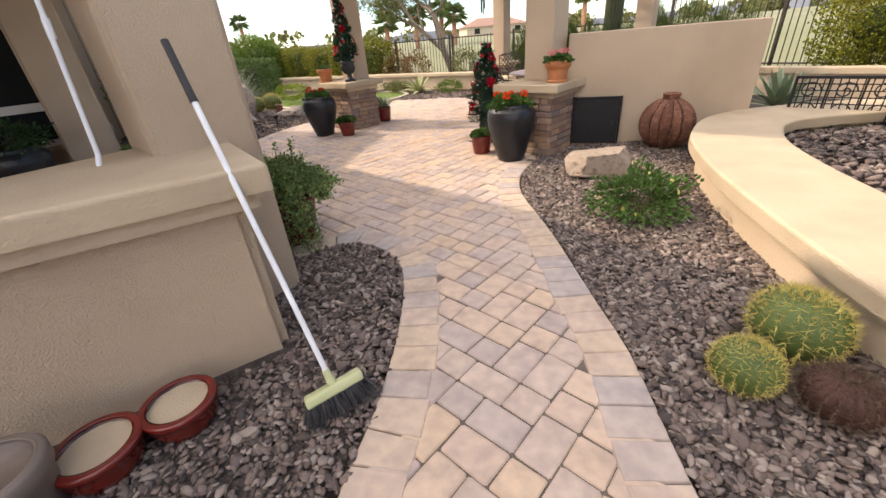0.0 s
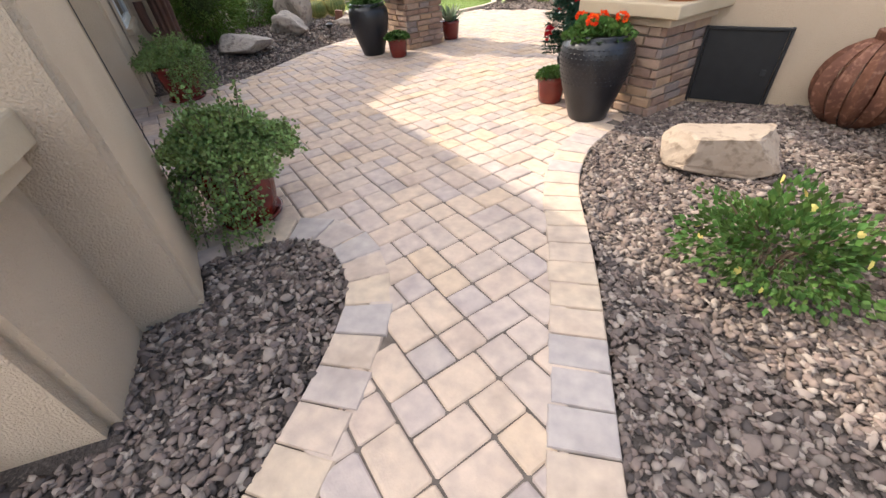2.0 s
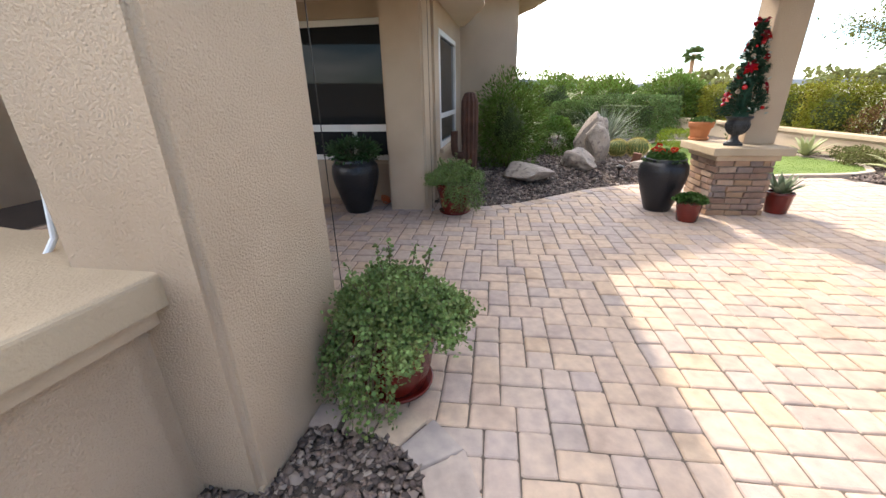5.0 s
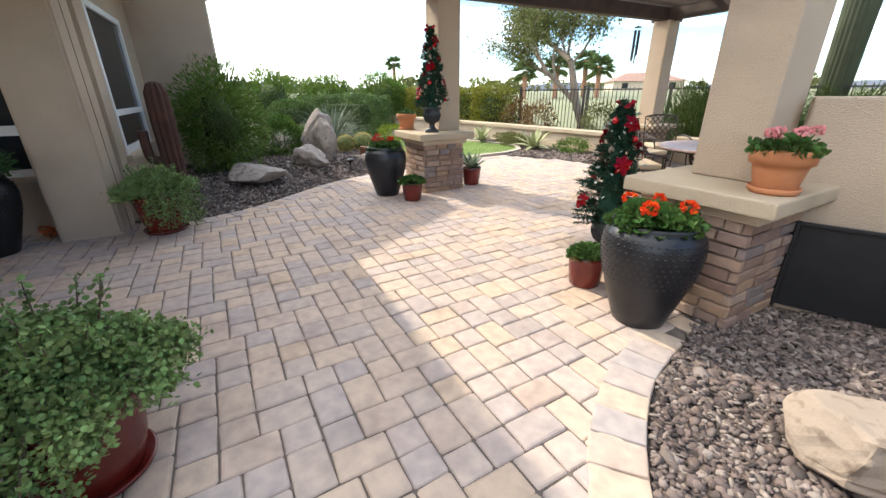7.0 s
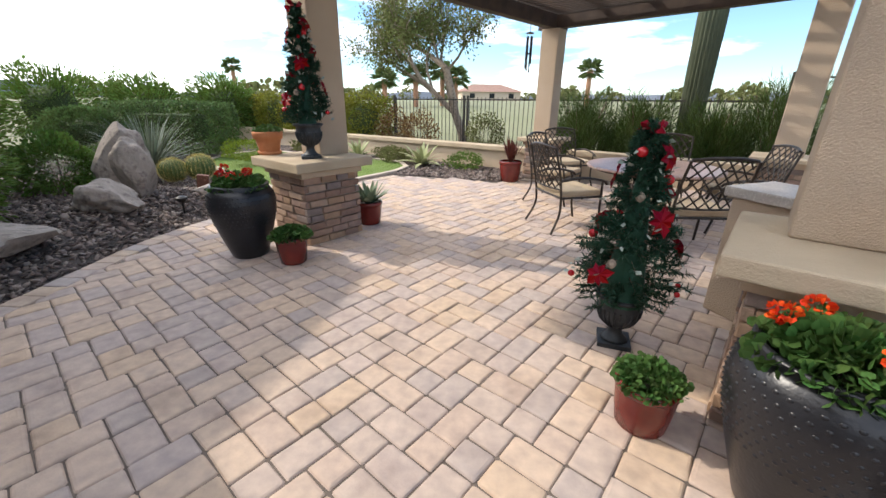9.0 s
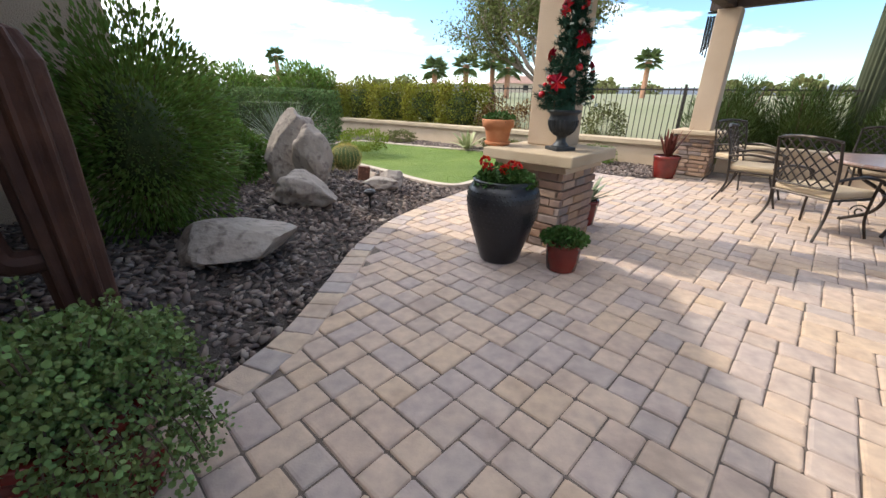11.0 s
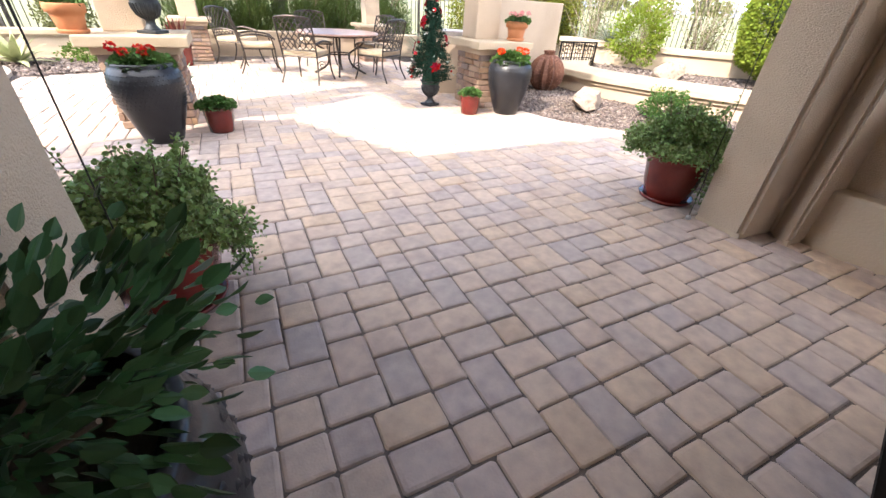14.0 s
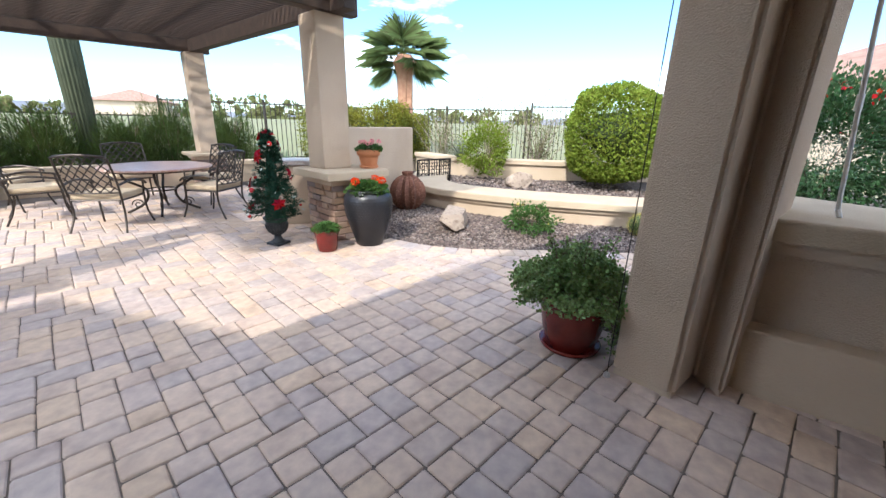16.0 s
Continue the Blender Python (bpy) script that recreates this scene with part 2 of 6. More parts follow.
M_orange = surf("orange_cord", (0.55, 0.10, 0.02), (0.65, 0.16, 0.04), 9, 0.5, 0, 10)
M_red = leafy("red_petal", (0.48, 0.012, 0.010), (0.60, 0.03, 0.014), 0.55, 20, 0.2, 0.2)
M_orangered = leafy("orange_red_petal", (0.70, 0.055, 0.010), (0.80, 0.09, 0.016), 0.55, 20, 0.15, 0.25)
M_pink = leafy("pink_petal", (0.78, 0.25, 0.26), (0.86, 0.38, 0.38), 0.55, 20, 0.15, 0.25)
M_silk = leafy("red_silk", (0.20, 0.002, 0.014), (0.28, 0.005, 0.022), 0.6, 10, 0.2, 0.1)
M_ball = surf("red_bauble", (0.42, 0.01, 0.015), (0.5, 0.015, 0.02), 5, 0.15, 0, spec=0.6)
M_silver = surf("frosted_leaf", (0.22, 0.27, 0.22), (0.42, 0.46, 0.40), 9, 0.5, 0, isl=0.2)
M_needle = leafy("fir_needle", (0.012, 0.04, 0.022), (0.03, 0.075, 0.045), 0.55, 6, 0.4, 0.05)
M_green = leafy("bright_leaf", (0.075, 0.14, 0.025), (0.13, 0.21, 0.045))
M_jade = leafy("jade_leaf", (0.14, 0.21, 0.065), (0.24, 0.32, 0.11), 0.35, 4, 0.4, 0.18)
M_dark = leafy("dark_leaf", (0.03, 0.065, 0.025), (0.06, 0.115, 0.045), 0.30, 4, 0.4, 0.12)
M_geranium = leafy("geranium_leaf", (0.045, 0.10, 0.025), (0.09, 0.16, 0.04), 0.5, 6, 0.35, 0.2)
M_hedge = leafy("hedge_leaf", (0.075, 0.125, 0.04), (0.13, 0.19, 0.06), 0.6, 2, 0.4, 0.2)
M_ballhedge = leafy("lime_hedge_leaf", (0.14, 0.19, 0.02), (0.22, 0.27, 0.035), 0.6, 2, 0.3, 0.3)
M_yellowhedge = leafy("yellow_green_leaf", (0.15, 0.17, 0.02), (0.24, 0.22, 0.03), 0.6, 1.2, 0.4, 0.3)
M_brownhedge = leafy("bronze_leaf", (0.16, 0.09, 0.04), (0.24, 0.14, 0.06), 0.7, 1.2, 0.4, 0.25)
M_feather = leafy("feathery_leaf", (0.045, 0.075, 0.018), (0.085, 0.115, 0.03), 0.6, 2, 0.4, 0.25)
M_shrub = leafy("shrub_leaf", (0.095, 0.165, 0.03), (0.165, 0.235, 0.05), 0.55, 2, 0.4, 0.25)
M_olive = leafy("olive_leaf", (0.13, 0.14, 0.05), (0.20, 0.20, 0.08), 0.6, 2, 0.4, 0.3)
M_spoon = leafy("grey_blade", (0.15, 0.18, 0.13), (0.24, 0.27, 0.20), 0.6, 2, 0.3, 0.15)
M_agave = leafy("agave_blade", (0.16, 0.22, 0.13), (0.30, 0.34, 0.22), 0.45, 3, 0.2, 0.1)
M_agave_v = leafy("striped_agave_blade", (0.28, 0.31, 0.14), (0.46, 0.46, 0.26), 0.45, 5, 0.2, 0.1)
M_flax = leafy("red_flax_blade", (0.07, 0.018, 0.015), (0.14, 0.04, 0.03), 0.45, 5, 0.3, 0.1)
M_cactus = surf("cactus_skin", (0.06, 0.10, 0.025), (0.11, 0.15, 0.04), 6, 0.6, 0.2, 60)
M_spine = surf("golden_spine", (0.42, 0.33, 0.08), (0.58, 0.48, 0.16), 9, 0.6, 0, isl=0.25)
M_saguaro = surf("saguaro_skin", (0.035, 0.045, 0.022), (0.06, 0.07, 0.035), 3, 0.75, 0.3, 30)
M_palm = leafy("palm_frond", (0.10, 0.15, 0.05), (0.17, 0.22, 0.08), 0.5, 1.5, 0.35, 0.2)
# the distance haze is painted into the hills' blue-grey colour
M_hill = surf("hazy_hill", (0.22, 0.24, 0.30), (0.27, 0.29, 0.34), 0.01, 1.0, 0, vec="World")
M_roof_ext = surf("ceiling_stucco", (0.60, 0.52, 0.42), (0.66, 0.57, 0.46), 1.5, 0.95, 0.3, 40, vec="World")


def glass(name):
    m = bpy.data.materials.new(name)
    m.use_nodes = True
    b = m.node_tree.nodes["Principled BSDF"]
    b.inputs["Base Color"].default_value = (0.02, 0.022, 0.024, 1)
    b.inputs["Roughness"].default_value = 0.03
    b.inputs["Specular IOR Level"].default_value = 0.12
    return m


M_glass = glass("window_glass")


# ---------- builders ----------
def link(name, mesh, mat, parent=None, label="", smooth=False):
    mesh.materials.clear()
    for mm in (mat if isinstance(mat, (list, tuple)) else [mat]):
        mesh.materials.append(mm)
    if smooth:
        for p in mesh.polygons:
            p.use_smooth = True
    ob = new(name, mesh)
    if parent:
        ob.parent = parent
    if label:
        ob["label"] = label
    return ob


def part(name, bm, mat, parent=None, label="", smooth=False):
    me = bpy.data.meshes.new(name)
    bm.to_mesh(me)
    bm.free()
    return link(name, me, mat, parent, label, smooth)


def thing(name, label, category, at=(0, 0, 0), rz=0.0, group="", kind=""):
    ob = new(name)
    ob.empty_display_size = 0.1
    ob.matrix_basis = pose(*at, 0, 0, rz)
    return tagged(ob, label, category, group, kind)


def B():
    return bmesh.new()


def box(bm, c, s, rz=0.0, bevel=0.0, seg=2, m=None):
    mat = Matrix.Translation(c) @ Matrix.Rotation(rz, 4, "Z") @ Matrix.Diagonal((*s, 1))
    if m is not None:
        mat = m @ mat
    g = bmesh.ops.create_cube(bm, size=1, matrix=mat)
    if bevel:
        es = list({e for v in g["verts"] for e in v.link_edges})
        bmesh.ops.bevel(bm, geom=es, offset=bevel, segments=seg, affect="EDGES", profile=0.6)
    return bm


def prism(bm, pts, z0, z1, bevel=0.0, seg=3, sides=True):
    vs = [bm.verts.new((x, y, z0)) for x, y in pts]
    f = bm.faces.new(vs)
    f.normal_update()
    if f.normal.z > 0:
        f.normal_flip()
    r = bmesh.ops.extrude_face_region(bm, geom=[f])
    up = [v for v in r["geom"] if isinstance(v, bmesh.types.BMVert)]
    for v in up:
        v.co.z = z1
    if bevel:
        es = [e for v in up for e in v.link_edges]
        bmesh.ops.bevel(bm, geom=list(set(es)), offset=bevel, segments=seg, affect="EDGES", profile=0.5)
    bmesh.ops.recalc_face_normals(bm, faces=bm.faces[:])
    return bm


def lathe(bm, prof, seg=32, at=(0, 0, 0), flute=0.0, nflute=0, wob=0.0):
    rings = []
    for r, z in prof:
        ring = []
        for i in range(seg):
            a = 2 * math.pi * i / seg
            rr = r * (1 + (flute * math.cos(nflute * a) if nflute else 0)) + wob * noise.noise(Vector((math.cos(a) * 2, math.sin(a) * 2, z * 5)))
            ring.append(bm.verts.new((at[0] + rr * math.cos(a), at[1] + rr * math.sin(a), at[2] + z)))
        rings.append(ring)
    for a, b in zip(rings, rings[1:]):
        for i in range(seg):
            bm.faces.new((a[i], a[(i + 1) % seg], b[(i + 1) % seg], b[i]))
    bm.faces.new(rings[0][::-1])
    bm.faces.new(rings[-1])
    return bm


def tube(bm, pts, r, seg=8, r2=None, cap=True):
    pts = [Vector(p) for p in pts]
    rings = []
    n = len(pts)
    side = None
    for i, p in enumerate(pts):
        d = (pts[min(i + 1, n - 1)] - pts[max(i - 1, 0)]).normalized()
        ref = Vector((0, 0, 1)) if abs(d.z) < 0.95 else Vector((1, 0, 0))
        if side is None:
            side = d.cross(ref).normalized()
        side = (side - d * side.dot(d)).normalized()
        up = side.cross(d)
        rr = r if r2 is None else r + (r2 - r) * i / max(n - 1, 1)
        rings.append([bm.verts.new(p + (side * math.cos(2 * math.pi * k / seg) + up * math.sin(2 * math.pi * k / seg)) * rr) for k in range(seg)])
    for a, b in zip(rings, rings[1:]):
        for i in range(seg):
            bm.faces.new((a[i], a[(i + 1) % seg], b[(i + 1) % seg], b[i]))
    if cap:
        bm.faces.new(rings[0][::-1])
        bm.faces.new(rings[-1])
    return bm


def curve(pts, n=8):
    """Catmull-Rom through the points."""
    p = [Vector(q) for q in pts]
    p = [p[0] * 2 - p[1]] + p + [p[-1] * 2 - p[-2]]
    out = []
    for i in range(1, len(p) - 2):
        for k in range(n):
            t = k / n
            out.append(0.5 * (2 * p[i] + (p[i + 1] - p[i - 1]) * t + (2 * p[i - 1] - 5 * p[i] + 4 * p[i + 1] - p[i + 2]) * t * t + (3 * p[i] - p[i - 1] - 3 * p[i + 1] + p[i + 2]) * t ** 3))
    out.append(p[-2])
    return out


def soup(name, verts, faces, mat, parent=None, label="", smooth=False):
    me = bpy.data.meshes.new(name)
    me.from_pydata([tuple(v) for v in verts], [], [tuple(f) for f in faces])
    me.update()
    return link(name, me, mat, parent, label, smooth)


def frames(d, rng):
    """An orthonormal frame for each direction in d, with a random spin."""
    d = d / (np.linalg.norm(d, axis=1, keepdims=True) + 1e-9)
    r = rng.normal(size=d.shape)
    u = np.cross(d, r)
    u /= np.linalg.norm(u, axis=1, keepdims=True) + 1e-9
    return d, u, np.cross(d, u)


LEAF = np.array([(0, 0, 0), (0.45, 0.38, 0.06), (1, 0, 0), (0.45, -0.38, 0.06)])
LEAF_F = [(0, 2, 1), (0, 3, 2)]
OVAL = np.array([(0, 0, 0), (0.12, 0.15, 0.03), (0.35, 0.27, 0.06), (0.62, 0.25, 0.05), (0.85, 0.12, 0.0), (1, 0, -0.05), (0.85, -0.12, 0.0), (0.62, -0.25, 0.05), (0.35, -0.27, 0.06), (0.12, -0.15, 0.03)])
OVAL_F = [(0, 5, 4, 3, 2, 1), (0, 9, 8, 7, 6, 5)]
ROUND = np.array([(0, 0, 0), (0.25, 0.42, 0.08), (0.75, 0.42, 0.08), (1, 0, 0.0), (0.75, -0.42, 0.08), (0.25, -0.42, 0.08)])
ROUND_F = [(0, 3, 2, 1), (0, 5, 4, 3)]
NEEDLE = np.array([(0, 0.05, 0), (0, -0.05, 0), (1, 0, 0.0)])
NEEDLE_F = [(0, 1, 2)]


def leaves(name, pos, dirs, size, mat, parent=None, shape=(LEAF, LEAF_F), width=1.0, seed=1, label="", jitter=0.5):
    """Many small leaves in one mesh: at pos, growing along dirs."""
    rng = np.random.default_rng(seed)
    pos, dirs = np.asarray(pos, float), np.asarray(dirs, float)
    d = dirs / (np.linalg.norm(dirs, axis=1, keepdims=True) + 1e-9) + rng.normal(size=dirs.shape) * jitter
    d, u, w = frames(d, rng)
    s = size * rng.uniform(0.65, 1.3, len(pos))
    t, f = shape
    k = len(t)
    V = pos[:, None, :] + s[:, None, None] * (t[None, :, 0:1] * d[:, None, :] + width * t[None, :, 1:2] * u[:, None, :] + t[None, :, 2:3] * w[:, None, :])
    F = [tuple(i * k + a for a in q) for i in range(len(pos)) for q in f]
    return soup(name, V.reshape(-1, 3), F, mat, parent, label)


def blob_points(n, r, seed, inner=0.55, lump=0.25, freq=1.6, flat=0.0, boxy=0.0):
    """Points in the outer part of a lumpy ellipsoid of half-sizes r, and their outward directions."""
    rng = np.random.default_rng(seed)
    d = rng.normal(size=(n, 3))
    d /= np.linalg.norm(d, axis=1, keepdims=True)
    if boxy:
        c = rng.uniform(-1, 1, (n, 3))
        f = rng.integers(0, 3, n)
        c[np.arange(n), f] = rng.choice((-1.0, 1.0), n)
        d = c / np.linalg.norm(c, axis=1, keepdims=True) * (1 - boxy) + c * boxy
    q = rng.uniform(inner ** 3, 1, n) ** (1 / 3)
    off = np.array([1 + lump * noise.noise(Vector(tuple(v * freq + seed))) + 0.5 * lump * noise.noise(Vector(tuple(v * freq * 2.7 + seed))) for v in d])
    p = d * (q * off)[:, None] * np.asarray(r)[None, :]
    return p, d / np.asarray(r)[None, :]


def rock(bm, r, seed, at=(0, 0, 0), sub=3, amp=0.28, flat=0.0, rz=0.0, tilt=(0, 0), facets=9, planes=()):
    g = bmesh.ops.create_icosphere(bm, subdivisions=sub, radius=1)
    rot = Euler((tilt[0], tilt[1], rz)).to_matrix()
    for v in g["verts"]:
        c = v.co.copy()
        k = 1 + amp * noise.noise(c * 1.1 + Vector((seed, 0, 0))) + amp * 0.6 * noise.noise(c * 2.3 + Vector((0, seed, 0))) + 0.12 * amp * noise.noise(c * 7)
        # cut facets, as split stone has
        for i in range(facets):
            noise.seed_set(seed * 31 + i + 1)
            nn = noise.random_unit_vector()
            dd = c.dot(nn) * k
            if dd > 0.62:
                c = c - nn * (dd - 0.62) * 0.9
        # broad split faces
        for nx, ny, nz, far in planes:
            nn = Vector((nx, ny, nz)).normalized()
            dd = c.dot(nn) * k + 0.03 * noise.noise(v.co * 4.0)
            if dd > far:
                c = c - nn * (dd - far) / k
        v.co = rot @ Vector((c.x * k * r[0], c.y * k * r[1], c.z * k * r[2])) + Vector(at)
    noise.seed_set(1)
    return bm


# ---------- plan ----------
LEFT = [(0.15, -2.5), (0.12, -0.5), (0.09, 1.25), (0.1, 1.65), (0.05, 2.18), (-0.05, 2.66), (-0.18, 2.97), (-0.42, 3.19), (-0.65, 3.25), (-0.89, 3.16), (-1.03, 2.97)]
RIGHT = [(1.5, -2.5), (1.48, 0.4), (1.34, 1.48), (1.31, 1.8), (1.27, 2.16), (1.16, 2.64), (1.01, 3.33), (0.88, 3.83), (0.75, 4.28), (0.7, 4.64), (0.71, 5.01), (0.78, 5.3), (0.86, 5.54)]
NORTH = [(-4.36, 5.41), (-4.27, 5.89), (-4.24, 6.3), (-4.34, 7.05), (-4.43, 7.7), (-4.37, 8.53), (-4.19, 9.17), (-3.94, 9.82), (-3.66, 10.57), (-3.33, 11.55), (-2.93, 12.31)]
PATIO = LEFT + [(-1.3, 2.5), (-1.55, 1.6), (-3.1, 0.2), (-4.6, -1.2), (-7.85, 0.7), (-6.17, 3.29), (-5.27, 4.74), (-4.9, 5.15)] + NORTH + [
    (-2.33, 12.33), (-1.56, 12.2), (-0.9, 12.01), (-0.36, 12.41), (0.3, 13.24), (1.9, 12.77), (3.96, 11.25), (3.67, 9.28), (2.51, 7.34), (1.44, 6.51), (0.93, 6.06)] + RIGHT[::-1]
PN = np.array(PATIO)


def signed(P):
    """Distance of points to the paving's outline, positive outside."""
    P = np.asarray(P, float)
    best = np.full(len(P), 1e9)
    inside = np.zeros(len(P), bool)
    for a, b in zip(PN, np.roll(PN, -1, axis=0)):
        ab = b - a
        t = np.clip(((P - a) @ ab) / (ab @ ab), 0, 1)
        best = np.minimum(best, np.linalg.norm(P - a - t[:, None] * ab, axis=1))
        c = (a[1] > P[:, 1]) != (b[1] > P[:, 1])
        with np.errstate(divide="ignore", invalid="ignore"):
            xi = (b[0] - a[0]) * (P[:, 1] - a[1]) / (b[1] - a[1]) + a[0]
        inside ^= c & (P[:, 0] < xi)
    return np.where(inside, -best, best)


def smooth01(x):
    x = np.clip(x, 0, 1)
    return x * x * (3 - 2 * x)


def bed_z(P):
    """Height of the gravel beds: flat by the house, rising to the seat wall and in the rock bed."""
    P = np.asarray(P, float)
    d = signed(P)
    east = (P[:, 0] > 0.7) & (P[:, 1] < 6.4)
    north = (P[:, 1] > 5.2) & (P[:, 0] < -3.0)
    h = np.where(east, 0.07, np.where(north, 0.20 * (1 - smooth01((P[:, 1] - 9.3) / 1.0)) + 0.02, 0.02))
    return np.where(d > 0, h * smooth01(d / 1.15) - 0.012, -0.07)


def bz(x, y):
    return float(bed_z([(x, y)])[0])


# ---------- ground ----------
gv = [(x, y, -0.10) for x in (-1800, 1800) for y in (-1800, 1800)]
ground = tagged(soup("ground", gv, [(0, 2, 3, 1)], M_far), "dry desert ground reaching to the horizon", "ground", kind="structure")
nx, ny = 150, 150
gx, gy = np.meshgrid(np.linspace(-13, 9.5, nx), np.linspace(-4, 18.5, ny), indexing="ij")
gp = np.stack([gx.ravel(), gy.ravel()], 1)
gz = bed_z(gp) + np.array([0.012 * noise.noise(Vector((p[0] * 2.2, p[1] * 2.2, 0))) for p in gp])
bedv = np.column_stack([gp, gz])
bedf = [(i * ny + j, (i + 1) * ny + j, (i + 1) * ny + j + 1, i * ny + j + 1) for i in range(nx - 1) for j in range(ny - 1)]
tagged(soup("garden_bed", bedv, bedf, M_bed, smooth=True), "brown garden soil beds round the paving", "soil", kind="structure")

# joint sand under the pavers
bm = B()
vs = [bm.verts.new((x, y, -0.012)) for x, y in PATIO]
bmesh.ops.triangulate(bm, faces=[bm.faces.new(vs)])
pavement = tagged(part("pavement", bm, M_joint), "paving of mixed tan, rose and grey pavers", "paving", kind="structure")


# ---------- stucco column, low wall and house ----------
def offset(pts, d):
    """The outline moved outward by d (for a counter-clockwise outline)."""
    n = len(pts)
    area = sum(pts[i][0] * pts[(i + 1) % n][1] - pts[(i + 1) % n][0] * pts[i][1] for i in range(n))
    sgn = 1 if area > 0 else -1
    out = []
    for i in range(n):
        p, a, b = Vector(pts[i]), Vector(pts[i - 1]), Vector(pts[(i + 1) % n])
        u, v = (p - a).normalized(), (b - p).normalized()
        n1, n2 = Vector((u.y, -u.x)) * sgn, Vector((v.y, -v.x)) * sgn
        k = (n1 + n2)
        k = k / max(k.dot(n1), 0.35)
        out.append(tuple(p + k * d))
    return out


COLUMN = [(-0.79, 2.61), (-1.52, 3.10), (-1.71, 2.80), (-1.42, 2.60), (-1.62, 2.52), (-1.08, 2.16)]
house_column = thing("house_column", "broad tan stucco column carrying the porch roof", "column", (-1.14, 2.63, 0), kind="structure")
bm = prism(B(), [(x + 1.14, y - 2.63) for x, y in COLUMN], 0.035, 2.78)
bmesh.ops.bevel(bm, geom=[e for e in bm.edges if abs(e.verts[0].co.z - e.verts[1].co.z) > 1], offset=0.03, segments=3, affect="EDGES")
part("shaft", bm, M_stucco, house_column, smooth=False)
part("base_strip", prism(B(), [(x + 1.14, y - 2.63) for x, y in offset(COLUMN, -0.012)], -0.02, 0.035), M_cap2, house_column)

WALL = [(-0.53, 2.01), (-0.93, 2.36), (-1.28, 2.53), (-1.60, 1.75), (-3.15, 0.15), (-4.5, -1.25), (-4.25, -1.6), (-2.6, 0.05)]
low_wall = thing("wall_porch", "low tan stucco wall with a thick sand-coloured cap", "wall", (-0.9, 1.8, 0), kind="structure")
LW = [(x + 0.9, y - 1.8) for x, y in WALL]
bm = prism(B(), LW, -0.05, 0.90)
bmesh.ops.bevel(bm, geom=[e for e in bm.edges if abs(e.verts[0].co.z - e.verts[1].co.z) > 0.5], offset=0.05, segments=4, affect="EDGES")
part("wall_body", bm, M_stucco, low_wall, smooth=False)
part("ledge", prism(B(), offset(LW, 0.06), 0.845, 0.925, 0.008), M_cap2, low_wall)
part("cap", prism(B(), offset(LW, 0.12), 0.925, 1.045, 0.02), M_cap, low_wall)
part("inner_step", prism(B(), [(-0.38, 0.70), (-0.58, 0.62), (-0.86, -0.06), (-2.42, -1.66), (-2.2, -1.72), (-0.66, -0.12)], -0.02, 0.40, 0.02), M_cap2, low_wall)

# porch wall with its big dark window, pillar, side wall with the second window
AX, AY = (0.552, 0.834), (-0.834, 0.552)


def along(o, a, b=0.0):
    return (o[0] + AX[0] * a + AY[0] * b, o[1] + AX[1] * a + AY[1] * b)


def quad(o, a0, a1, b0, b1):
    return [along(o, a0, b0), along(o, a1, b0), along(o, a1, b1), along(o, a0, b1)]


HO = (-6.17, 3.29)
house = thing("wall_house", "tan stucco house wall with dark windows", "house wall", (0, 0, 0), kind="structure")
part("wall_below_window", prism(B(), quad(HO, -4.5, 1.85, 0.0, 0.22), -0.05, 0.62), M_stucco, house)
part("wall_above_window", prism(B(), quad(HO, -4.5, 1.85, 0.0, 0.22), 2.55, 2.9), M_stucco, house)
part("wall_pier", prism(B(), quad(HO, -4.5, -1.1, 0.0, 0.22), 0.62, 2.55), M_stucco, house)
win = thing("window_1", "large dark porch window in a white frame", "window", (0, 0, 0), kind="structure")
for a0, a1, z0, z1 in ((-1.1, 1.85, 0.62, 0.70), (-1.1, 1.85, 1.05, 1.15), (-1.1, 1.85, 2.47, 2.55), (-1.1, -1.03, 0.70, 2.47), (1.78, 1.85, 0.70, 2.47), (0.95, 1.02, 0.70, 1.05)):
    part("window_frame", prism(B(), quad(HO, a0, a1, 0.03, 0.09), z0, z1, 0.006, 1), M_white, win)
part("pane", prism(B(), quad(HO, -1.03, 1.78, 0.055, 0.062), 0.70, 2.47), M_glass, win)
part("window_sill", prism(B(), quad(HO, -1.2, 1.85, -0.06, 0.03), 0.58, 0.625, 0.008), M_cap2, win)
PIL = [(-4.80, 4.38), (-4.53, 4.85), (-4.92, 5.14), (-5.20, 4.68)]
pillar = thing("house_pillar", "tan stucco pillar at the porch corner", "pillar", (-4.95, 4.84, 0), kind="structure")
bm = prism(B(), [(x + 4.95, y - 4.84) for x, y in PIL], 0.03, 2.8)
bmesh.ops.bevel(bm, geom=[e for e in bm.edges if abs(e.verts[0].co.z - e.verts[1].co.z) > 1], offset=0.03, segments=3, affect="EDGES")
part("shaft", bm, M_stucco, pillar)
part("base_strip", prism(B(), [(x + 4.95, y - 4.84) for x, y in offset(PIL, -0.012)], -0.02, 0.03), M_cap2, pillar)
